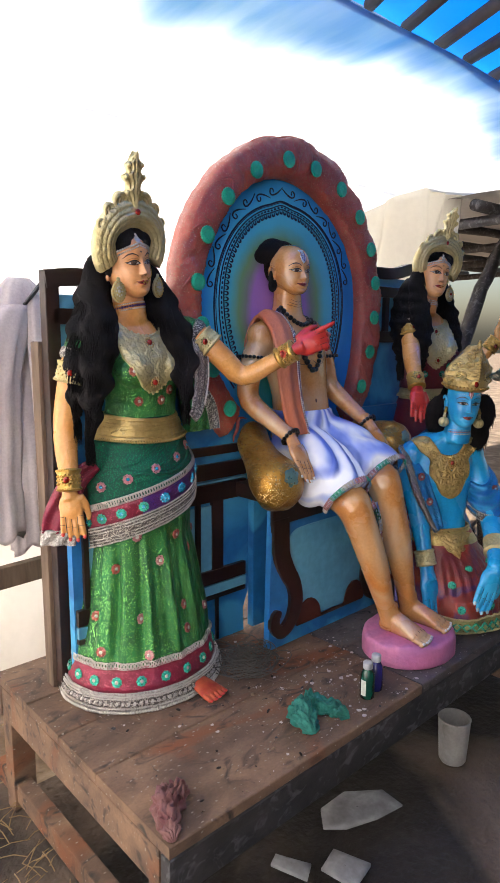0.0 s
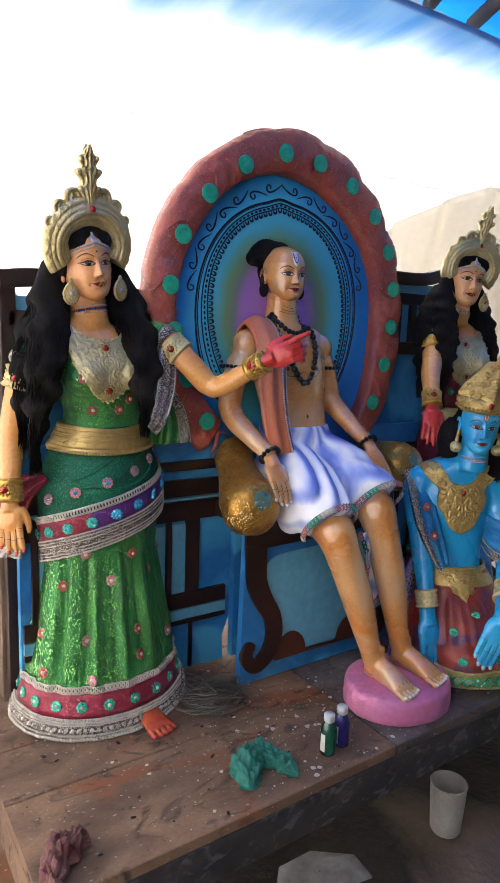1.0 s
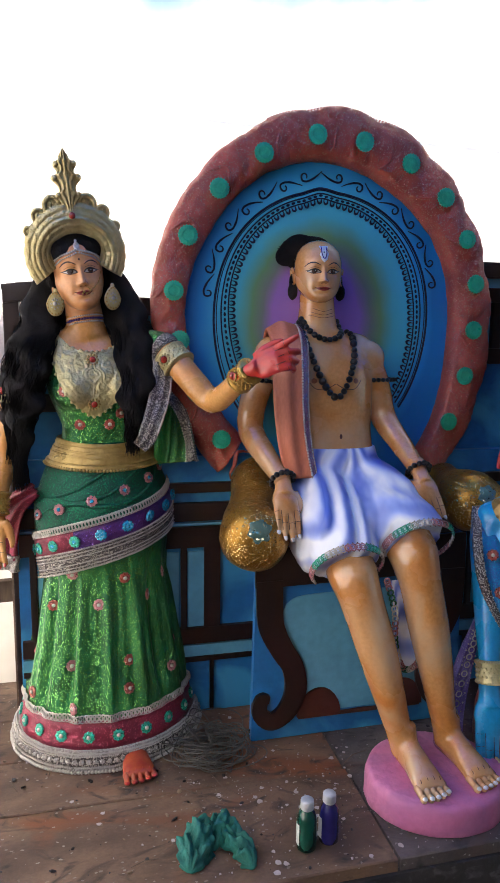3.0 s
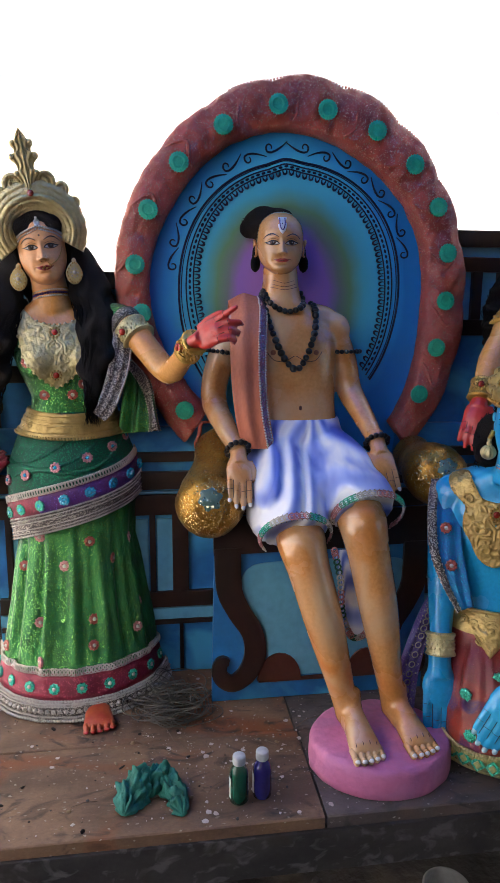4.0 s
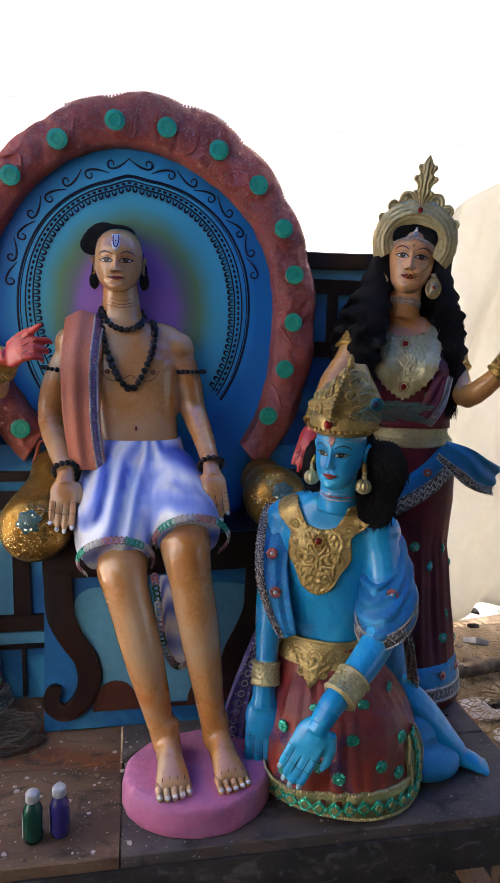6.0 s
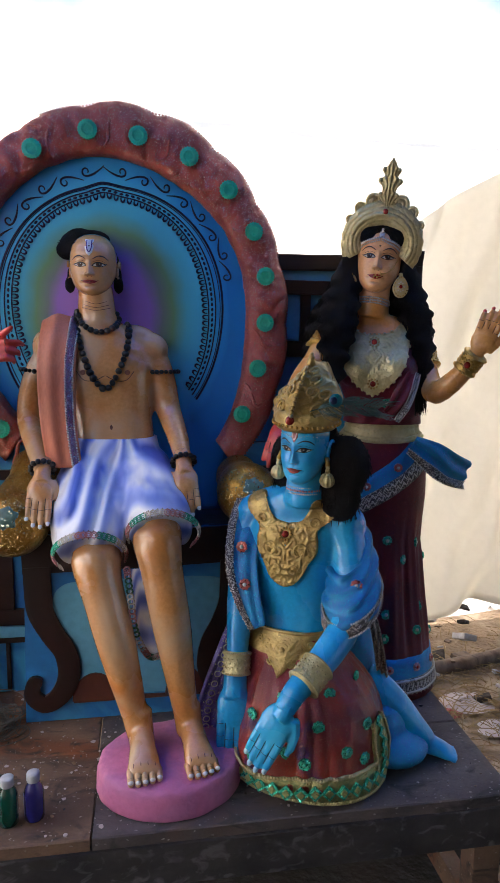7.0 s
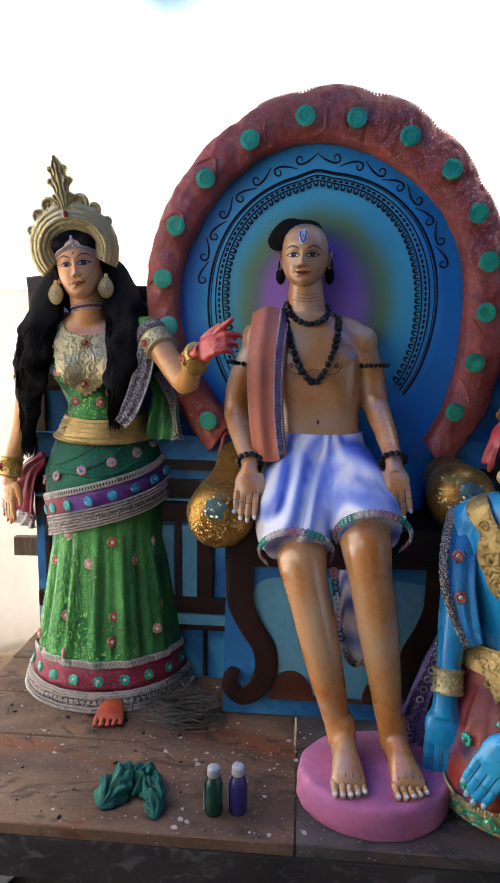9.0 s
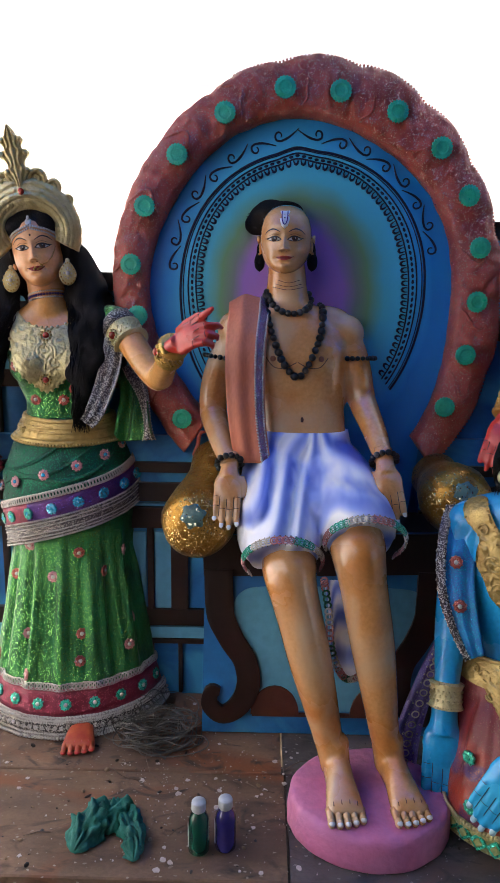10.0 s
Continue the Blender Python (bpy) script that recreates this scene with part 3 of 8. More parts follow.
def torso_rings(rows, yaw=0.0, n=28, power=0.85):
    """Rings from (z, cx, cy, rx, ry)."""
    ca, sa = math.cos(radians(yaw)), math.sin(radians(yaw))
    rings = []
    for z, cx, cy, rx, ry in rows:
        row = []
        for i in range(n):
            a = 2 * math.pi * i / n
            x = rx * math.copysign(abs(math.cos(a)) ** power, math.cos(a))
            y = ry * math.copysign(abs(math.sin(a)) ** power, math.sin(a))
            row.append(Vector((cx + x * ca - y * sa, cy + x * sa + y * ca, z)))
        rings.append(row)
    return rings


def bead_chain(b, pts, r, mat, gap=1.7, rough=0.12):
    """Beads threaded along pts."""
    rng = random.Random(5)
    line = curve_points(pts, 160)
    acc, last = gap * r, line[0]
    for p in line:
        acc += (p - last).length
        last = p
        if acc >= gap * r:
            acc = 0.0
            k = r * (1 + rng.uniform(-rough, rough))
            b.ball((0, 0, 0), (k, k * 0.95, k * 0.9), mat, Matrix.Translation(p) @ pose(0, 0, 0, rng.uniform(0, 90), rng.uniform(0, 90), 0), 8, 6)


def around(m, rx, ry, z, n=36, tilt=0.0):
    return [m @ Vector((rx * math.cos(a), ry * math.sin(a), z + tilt * math.cos(a))) for a in (2 * math.pi * i / n for i in range(n + 1))]


def filigree(u, v, scale=1.0):
    """Height of a cast scroll relief, the same on both sides of the middle."""
    u = abs(u) * scale
    v = v * scale
    w = noise.noise(Vector((u * 24, v * 24, 3.1)))
    w2 = noise.noise(Vector((u * 50 + 5, v * 50, 1.0)))
    r = 1 - abs(math.sin(6.5 * w + 34 * math.hypot(u, v - 0.02) + 2.5 * w2))
    return 0.0065 * r * r + 0.002 * w2


def cuff(b, a, c, r, mat, gem=None, front=(0, -1, 0)):
    """A cast bracelet round a limb from a to c, with beaded rims and knobs."""
    a, c = Vector(a), Vector(c)
    b.tube([a.lerp(c, t) for t in (-0.02, 0.02, 0.14, 0.26, 0.5, 0.74, 0.86, 0.98, 1.02)], [r * k for k in (0.8, 1.12, 1.16, 1.05, 1.1, 1.05, 1.16, 1.12, 0.8)], mat, 26)
    q = look_down(a, c, front)
    length = (c - a).length
    for t in (0.08, 0.92):
        bead_chain(b, around(q, r * 1.13, r * 1.13, -length * t, 40), 0.003, mat, 1.6)
    for row in range(3):
        for i in range(18):
            w = 2 * math.pi * (i + 0.5 * (row % 2)) / 18
            b.ball(q @ Vector((r * 1.07 * math.cos(w), r * 1.07 * math.sin(w), -length * (0.33 + 0.17 * row))), 0.0036, mat, None, 6, 4)
    if gem:
        b.ball(q @ Vector((0, -r * 1.16, -length * 0.5)), (0.0095, 0.006, 0.0095), gem, None, 10, 7)
        for i in range(10):
            w = 2 * math.pi * i / 10
            b.ball(q @ Vector((0.014 * math.cos(w), -r * 1.13, -length * 0.5 + 0.014 * math.sin(w))), 0.0038, mat, None, 6, 4)


def look_down(a, c, front=(0, -1, 0)):
    """A pose at a whose -z runs to c and whose -y faces front as far as it can."""
    a, c = Vector(a), Vector(c)
    z = (a - c).normalized()
    y = -Vector(front)
    x = y.cross(z).normalized()
    y = z.cross(x)
    return Matrix(((x.x, y.x, z.x, a.x), (x.y, y.y, z.y, a.y), (x.z, y.z, z.z, a.z), (0, 0, 0, 1)))

TOP = 0.47   # height of the platform's top

# ---- setting ----


def ground_sheet():
    bm = bmesh.new()
    xs = [-60, -25, -10, -5] + [-3.5 + 0.14 * i for i in range(50)] + [5, 10, 25, 60]
    ys = [-60, -25, -10, -5] + [-3.0 + 0.14 * i for i in range(50)] + [5.5, 10, 25, 60]
    grid = [[bm.verts.new((x, y, 0.018 * noise.noise(Vector((x * 1.7, y * 1.7, 0))) + 0.01 * noise.noise(Vector((x * 6, y * 6, 3))) if max(abs(x), abs(y)) < 5 else 0.0)) for x in xs] for y in ys]
    for j in range(len(ys) - 1):
        for i in range(len(xs) - 1):
            bm.faces.new((grid[j][i], grid[j][i + 1], grid[j + 1][i + 1], grid[j + 1][i]))
    me = bpy.data.meshes.new("ground")
    bm.to_mesh(me)
    bm.free()
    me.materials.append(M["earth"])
    me.materials.append(M["earth_sunlit"])
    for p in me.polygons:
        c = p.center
        # ground beyond the platform takes the pale tone, standing in for sunlight
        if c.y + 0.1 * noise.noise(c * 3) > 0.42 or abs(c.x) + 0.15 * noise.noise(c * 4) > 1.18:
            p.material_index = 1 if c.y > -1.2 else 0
    me.polygons.foreach_set("use_smooth", [True] * len(me.polygons))
    return tagged(new("ground", me), "bare trampled brown earth with dust, sunlight and shade in its colours", "ground", kind="structure")


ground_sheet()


def sheet(name, pt, nu, nv, mat, label, category, thick=0.004, kind="structure"):
    """A thin cloth or tarp: pt(u, v) for u, v in 0..1."""
    b = Build()
    top = [[Vector(pt(i / nu, j / nv)) for i in range(nu + 1)] for j in range(nv + 1)]
    b.loft(top, mat, closed=False, cap=False)
    ob = b.thing(name, label, category, kind=kind)
    so = ob.modifiers.new("thickness", "SOLIDIFY")
    so.thickness = thick
    return ob


M["shed_tarp"] = sheet_material("grey_tarpaulin", (0.4, 0.38, 0.35), (0.5, 0.46, 0.4), 0.3)


def roof_blue(u, v):
    x, y = -1.5 + 6.9 * u, -1.05 + 1.0 * v
    return x, y, 2.74 + 0.1 * (1 - v) + 0.03 * math.sin(9 * x) * math.sin(2.5 * y) + 0.02 * noise.noise(Vector((x * 2, y * 2, 0)))


sheet("roof_tarp", roof_blue, 60, 14, M["tarp_blue"], "bright blue plastic tarpaulin roof over wooden rafters", "tarpaulin")


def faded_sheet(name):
    """Plastic sheet, pale blue beside the tarpaulin; further in, sun glare painted as white."""
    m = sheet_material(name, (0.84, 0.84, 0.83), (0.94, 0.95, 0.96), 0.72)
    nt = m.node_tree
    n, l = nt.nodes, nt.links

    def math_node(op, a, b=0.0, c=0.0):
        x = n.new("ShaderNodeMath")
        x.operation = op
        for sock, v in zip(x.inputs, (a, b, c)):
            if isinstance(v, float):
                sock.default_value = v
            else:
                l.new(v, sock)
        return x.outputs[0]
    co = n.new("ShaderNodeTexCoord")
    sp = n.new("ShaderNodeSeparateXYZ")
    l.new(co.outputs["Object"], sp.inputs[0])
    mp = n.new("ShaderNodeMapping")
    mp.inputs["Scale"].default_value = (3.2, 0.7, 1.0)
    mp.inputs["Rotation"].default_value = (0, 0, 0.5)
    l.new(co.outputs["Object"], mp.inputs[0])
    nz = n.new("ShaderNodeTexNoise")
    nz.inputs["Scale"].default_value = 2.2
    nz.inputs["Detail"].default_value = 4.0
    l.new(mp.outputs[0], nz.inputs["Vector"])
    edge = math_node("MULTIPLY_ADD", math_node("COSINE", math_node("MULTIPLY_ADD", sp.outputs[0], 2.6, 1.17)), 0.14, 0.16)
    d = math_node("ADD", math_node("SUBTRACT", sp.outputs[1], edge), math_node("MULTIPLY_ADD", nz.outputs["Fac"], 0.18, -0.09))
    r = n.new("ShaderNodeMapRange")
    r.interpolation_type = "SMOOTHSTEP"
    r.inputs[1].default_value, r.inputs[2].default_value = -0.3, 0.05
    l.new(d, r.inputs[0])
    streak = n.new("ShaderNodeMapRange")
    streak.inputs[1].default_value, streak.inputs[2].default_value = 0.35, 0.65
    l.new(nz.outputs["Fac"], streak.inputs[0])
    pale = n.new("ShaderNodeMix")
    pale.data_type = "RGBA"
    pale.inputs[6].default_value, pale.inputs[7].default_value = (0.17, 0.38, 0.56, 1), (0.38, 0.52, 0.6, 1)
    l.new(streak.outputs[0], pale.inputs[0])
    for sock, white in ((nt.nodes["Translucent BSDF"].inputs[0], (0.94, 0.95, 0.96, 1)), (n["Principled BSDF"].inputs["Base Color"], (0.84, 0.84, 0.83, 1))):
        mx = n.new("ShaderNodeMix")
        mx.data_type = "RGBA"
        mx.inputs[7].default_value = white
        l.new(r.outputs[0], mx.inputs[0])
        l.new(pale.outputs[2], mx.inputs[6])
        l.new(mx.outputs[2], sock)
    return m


def roof_white(u, v):
    x = -2.6 + 6.5 * u
    y = -0.26 + (1.4 + 0.03 * x) * v
    sag = 0.05 * math.sin(math.pi * v)
    crease = min(1.0, v * 5) * 0.012 * abs(math.sin(7 * x + 4 * y)) * max(0.0, 1 - 2 * v) + min(1.0, v * 5) * 0.02 * abs(math.sin(2.3 * (x + 0.4) / (0.3 + v))) * max(0.0, 1 - 1.6 * v)
    return x, y, 2.585 - 0.02 * v - sag + crease + 0.025 * noise.noise(Vector((x * 1.2, y * 1.2, 5)))


sheet("roof_sheet", roof_white, 160, 60, faded_sheet("glare_toned_plastic_sheet"), "translucent plastic roof sheet, pale blue with glare painted in white", "tarpaulin")


# unseen sheet added over the left front as a soft key light
def roof_white_front(u, v):
    x, y = -3.3 + 2.3 * u, -4.6 + 4.31 * v
    return x, y, 2.6 + 0.1 * (1 - v) - 0.06 * math.sin(math.pi * u) + 0.03 * noise.noise(Vector((x * 1.2, y * 1.2, 9)))


sheet("roof_sheet", roof_white_front, 30, 40, M["tarp_white"], "translucent white sheet added unseen overhead to light the left front", "tarpaulin")


def hanging(u, v):
    x = 1.43 + 1.0 * u - 0.06 * math.sin(3 * v + 6 * u)
    fold = math.sin(16 * u + 9 * v) + 0.6 * math.sin(29 * u - 7 * v + 1.0)
    y = 1.12 - 0.36 * u + 0.042 * fold * (0.5 + 0.5 * v) + 0.1 * noise.noise(Vector((u * 4, v * 2.5, 1))) + 0.06 * noise.noise(Vector((u * 9 + v * 6, v * 4, 4)))
    low, high = 0.05 + 0.62 * u, 2.2 + 0.55 * u
    z = high + (low - high) * v + 0.06 * math.sin(8 * u) * v
    return x, y, z


sheet("hanging_tarp", hanging, 110, 50, M["tarp_cream"], "creased off-white plastic sheet hanging to the ground", "tarpaulin")


# unseen roof added over the camera's side to cut front light
def roof_mat(u, v):
    x, y = -1.05 + 6.4 * u, -5.2 + 4.25 * v
    return x, y, 2.76 + 0.03 * noise.noise(Vector((x * 2, y * 2, 4)))


M["wall"] = material("weathered_planks", (0.12, 0.09, 0.07), 0.85, second=(0.07, 0.05, 0.04), scale=2, fine=30, bump=0.5, stretch=(4, 4, 0.5))


def side_wall(u, v):
    # added unseen beside the camera for key light, then round behind the platform
    w = u * 9.6 - 2.0
    if w < 2.4:
        x, y = -3.1 + 0.25 * w, -1.2 + 0.85 * w
    else:
        x, y = -2.5 + (w - 2.4), 0.84 + 0.35 * math.sin(min(1.0, (w - 2.4) / 1.2) * math.pi / 2) + 0.05 * (w - 2.4)
    k = 0.05 * math.sin(40 * u) * (0.3 + v) + 0.06 * noise.noise(Vector((u * 14, v * 3, 7)))
    return x + k * 0.5, y + k, 0.03 + 2.75 * (1 - v)


sheet("back_tarp", side_wall, 90, 24, M["tarp_white"], "sunlit translucent white plastic sheet hung as a wall", "tarpaulin")



def low_sheet(u, v):
    x = -1.75 + 1.3 * u
    k = 0.05 * math.sin(17 * u + 3 * v) * (0.2 + 0.8 * v) + 0.05 * noise.noise(Vector((u * 6 + v * 2, v * 3, 2)))
    return x + 0.4 * k, 0.98 + k, 0.02 + (1.72 + 0.04 * math.sin(5 * u)) * (1 - v)


sheet("hanging_sheet", low_sheet, 60, 30, M["cloth_cream"], "cream cotton sheet hung low behind the platform", "cloth")

# plain unseen roof and wall, added to close off light behind the camera
sheet("roof_mat", roof_mat, 40, 30, M["wall"], "plain brown unseen roof added to block light from the front", "roof")
for nm, c, s in (("blocker_wall", (1.0, -5.2, 1.35), (8.6, 0.08, 2.7)),):
    b = Build()
    b.box(c, s, M["wall"], None, 0.01)
    b.thing(nm, "plain plank wall added unseen behind the camera to block light", "wall", kind="structure")


def rafter(name, a, c, r, label, mat="wood_dark"):
    b = Build()
    a, c = Vector(a), Vector(c)
    rng = random.Random(name + str(a.x))
    pts = [a.lerp(c, i / 8) + Vector((rng.uniform(-0.3, 0.3), rng.uniform(-0.3, 0.3), rng.uniform(-0.3, 0.3))) * r for i in range(9)]
    b.tube(pts, [r * rng.uniform(0.9, 1.1) for _ in pts], M[mat], 10)
    return b.thing(name, label, "rafter", "roof rafters", "structure")


for x in (0.1, 0.31, 0.53, 0.74, 0.96, 1.18, 1.4, 1.65, 1.9):
    rafter("rafter", (x - 1.9, -4.6, 2.7), (x + 0.05, -0.16, 2.67), 0.023, "dark round wooden pole under the blue tarpaulin", "pole")


def shed_roof(u, v):
    x, y = 2.35 + 5.0 * u, -0.2 + 6.0 * v
    return x, y, 2.5 - 0.05 * v + 0.1 * u + 0.05 * noise.noise(Vector((x, y, 2)))


sheet("shed_roof", shed_roof, 30, 30, M["shed_tarp"], "grey tarpaulin roof of a neighbouring shed", "roof")
for k in range(10):
    rafter("shed_rafter", (2.3, 0.0 + 0.6 * k, 2.42), (7.3, -0.3 + 0.62 * k, 2.5), 0.04, "weathered wooden rafter of a neighbouring shed", "wood_dark")
for k in range(4):
    rafter("shed_purlin", (2.5 + 1.2 * k, -0.2, 2.36), (2.6 + 1.2 * k, 5.8, 2.34), 0.035, "weathered wooden purlin of a neighbouring shed", "wood_dark")
b = Build()
trunk = curve_points([(2.5, 0.9, 0.0), (2.52, 0.9, 0.7), (2.66, 0.9, 1.3), (2.87, 0.9, 1.7), (3.13, 0.9, 2.1), (3.5, 0.92, 2.45)], 26)
b.tube([p + Vector((0.012 * noise.noise(p * 9), 0.012 * noise.noise(p * 7), 0)) for p in trunk], [0.075 - 0.0012 * i for i in range(26)], M["wood_dark"], 12)
b.thing("shed_post", "dark crooked tree-trunk post of a neighbouring shed", "rafter", "roof rafters", "structure")
rafter("shed_post", (4.6, 2.6, 0.0), (4.7, 2.6, 2.5), 0.05, "dark round post of a neighbouring shed")


# ---- platform ----
def platform():
    t = group_empty("platform", (0, 0, 0), "low plank platform of worn brown wood, splashed with paint", "platform")
    x0, x1, y0, y1 = -1.035, 1.0, -0.62, 0.36
    rng = random.Random(3)
    rows = [(y0, -0.302), (-0.298, -0.094), (-0.09, 0.116), (0.12, y1)]
    joints = [[x0, -0.045, x1], [x0, -0.05, 0.7, x1], [x0, 0.3, x1], [x0, 0.1, x1]]
    for (a, c), js in zip(rows, joints):
        for p, q in zip(js, js[1:]):
            b = Build()
            dz = rng.uniform(-0.0008, 0.0006)
            n = max(2, int((q - p) / 0.08))
            rings = []
            for i in range(n + 1):
                x = p + 0.003 + (q - p - 0.006) * i / n
                w = 0.0015 * noise.noise(Vector((x * 5, a * 9, 0)))
                ya, yc = a - 0.0005 + w, c + 0.0005 - w
                rings.append([(x, ya, TOP - 0.03), (x, ya, TOP - 0.003 + dz), (x, ya + 0.003, TOP + dz), (x, yc - 0.003, TOP + dz), (x, yc, TOP - 0.003 + dz), (x, yc, TOP - 0.03)])
            # right-hand planks take the tone that holds sky light and shade
            b.loft(rings, M["wood" if p < -0.1 else "wood_skylit"], smooth=False)
            part("plank", b, t)
    for nm, c, s in (("front_rail", ((x0 + x1) / 2, y0 + 0.012, TOP - 0.085), (x1 - x0, 0.035, 0.105)), ("back_rail", ((x0 + x1) / 2, y1 - 0.02, TOP - 0.085), (x1 - x0, 0.035, 0.105)),
                     ("end_rail", (x0 + 0.02, (y0 + y1) / 2, TOP - 0.085), (0.035, y1 - y0 - 0.08, 0.105)), ("end_rail", (x1 - 0.02, (y0 + y1) / 2, TOP - 0.085), (0.035, y1 - y0 - 0.08, 0.105)),
                     ("stretcher", (x0 + 0.04, (y0 + y1) / 2, 0.075), (0.05, y1 - y0 + 0.16, 0.07)), ("stretcher", (x1 - 0.05, (y0 + y1) / 2, 0.075), (0.05, y1 - y0, 0.07))):
        b = Build()
        b.box(c, s, M["wood_dark" if nm == "front_rail" else "wood"], None, 0.004)
        part(nm, b, t)
    for x, y in ((x0 + 0.045, y0 + 0.06), (x0 + 0.045, y1 - 0.06), (0.1, y1 - 0.06), (x1 - 0.05, y0 + 0.06), (x1 - 0.05, y1 - 0.06)):
        b = Build()
        b.box((x, y, (TOP - 0.035) / 2), (0.075, 0.065, TOP - 0.035), M["wood"], None, 0.004)
        part("leg", b, t)
    b = Build()
    for i in range(520):
        x, y = rng.uniform(x0 + 0.05, x1 - 0.1), y0 + 0.02 + (y1 - y0) * rng.random() ** 1.6 * 0.75
        if i % 2:   # thickest round the paint bottles
            x, y = rng.gauss(-0.22, 0.17), max(y0 + 0.02, rng.gauss(-0.4, 0.11))
        r = 0.0006 + 0.008 * rng.random() ** 9
        w = [(x + r * rng.uniform(0.6, 1.2) * math.cos(a), y + r * rng.uniform(0.5, 1.1) * math.sin(a)) for a in (2 * math.pi * k / 9 for k in range(9))]
        b.add([(p, q, TOP + 0.0012) for p, q in w] + [(p, q, TOP - 0.001) for p, q in w], [tuple(range(9))] + [(k, (k + 1) % 9, 9 + (k + 1) % 9, 9 + k) for k in range(9)], M["cloth_white"], False)
    part("dried_paint", b, t, "small splashes of dried white paint")["kind"] = "stuff"
    b = Build()
    for i in range(420):
        x, y = rng.uniform(x0 + 0.03, x1 - 0.05), rng.uniform(y0 + 0.015, -0.08)
        r = 0.0012 + 0.005 * rng.random() ** 5
        m = pose(x, y, TOP + 0.0008, rng.uniform(-30, 30), rng.uniform(-30, 30), rng.uniform(0, 180))
        b.ball((0, 0, r * 0.3), (r * rng.uniform(0.8, 1.8), r, r * 0.5), M[rng.choice(("wood_dark", "wood_raw", "earth_sunlit", "earth"))], m, 6, 4)
    for i in range(26):
        x, y, a, ln = rng.uniform(x0 + 0.1, x1 - 0.3), rng.uniform(y0 + 0.04, -0.12), rng.uniform(0, 3.1), rng.uniform(0.015, 0.06)
        d = Vector((math.cos(a), math.sin(a), 0)) * ln
        p = Vector((x, y, TOP + 0.003))
        b.tube([p - d, p + Vector((-d.y, d.x, 0.004)) * 0.2, p + d], [0.0008, 0.0012, 0.0007], M["wood_raw"], 5)
    part("grit", b, t, "loose grit, chips and twigs")["kind"] = "stuff"
    return t


platform()


# ---- throne bench ----
def flat_shape(b, outline, y0, y1, mat, hole=None):
    """An upright board in the xz plane cut to an outline, from y0 (front) to y1."""
    bm = bmesh.new()
    vs = [bm.verts.new((x, y0, z)) for x, z in outline]
    f = bm.faces.new(vs)
    bmesh.ops.triangulate(bm, faces=[f])
    bm.verts.index_update()
    front = [[v.index for v in fc.verts] for fc in bm.faces]
    pts = [v.co.copy() for v in bm.verts]
    n = len(pts)
    bm.free()
    b.add(pts + [Vector((p.x, y1, p.z)) for p in pts], front + [[n + i for i in fc][::-1] for fc in front] + [(i, (i + 1) % n, n + (i + 1) % n, n + i) for i in range(n)], mat, False)


def flat_line(b, pts, width, y0, y1, mat, n=30, round_ends=False):
    """A raised painted line or moulding along (x, z) points."""
    pts = curve_points([(p[0], 0, p[1]) for p in pts], n)
    w = width if isinstance(width, (list, tuple)) else (width, width)
    rows = []
    for i, p in enumerate(pts):
        t = i / (n - 1)
        k = t * (len(w) - 1)
        j = min(int(k), len(w) - 2)
        h = 0.5 * (w[j] + (w[j + 1] - w[j]) * (k - j))
        d = (pts[min(i + 1, n - 1)] - pts[max(i - 1, 0)]).normalized()
        s = Vector((-d.z, 0, d.x)) * h
        rows.append([(p.x - s.x, y1, p.z - s.z), (p.x - s.x, y0 + 0.001, p.z - s.z), (p.x - s.x * 0.7, y0, p.z - s.z * 0.7), (p.x + s.x * 0.7, y0, p.z + s.z * 0.7), (p.x + s.x, y0 + 0.001, p.z + s.z), (p.x + s.x, y1, p.z + s.z)])
    b.loft(rows, mat, smooth=False)


AX = 0.05   # middle of the apron


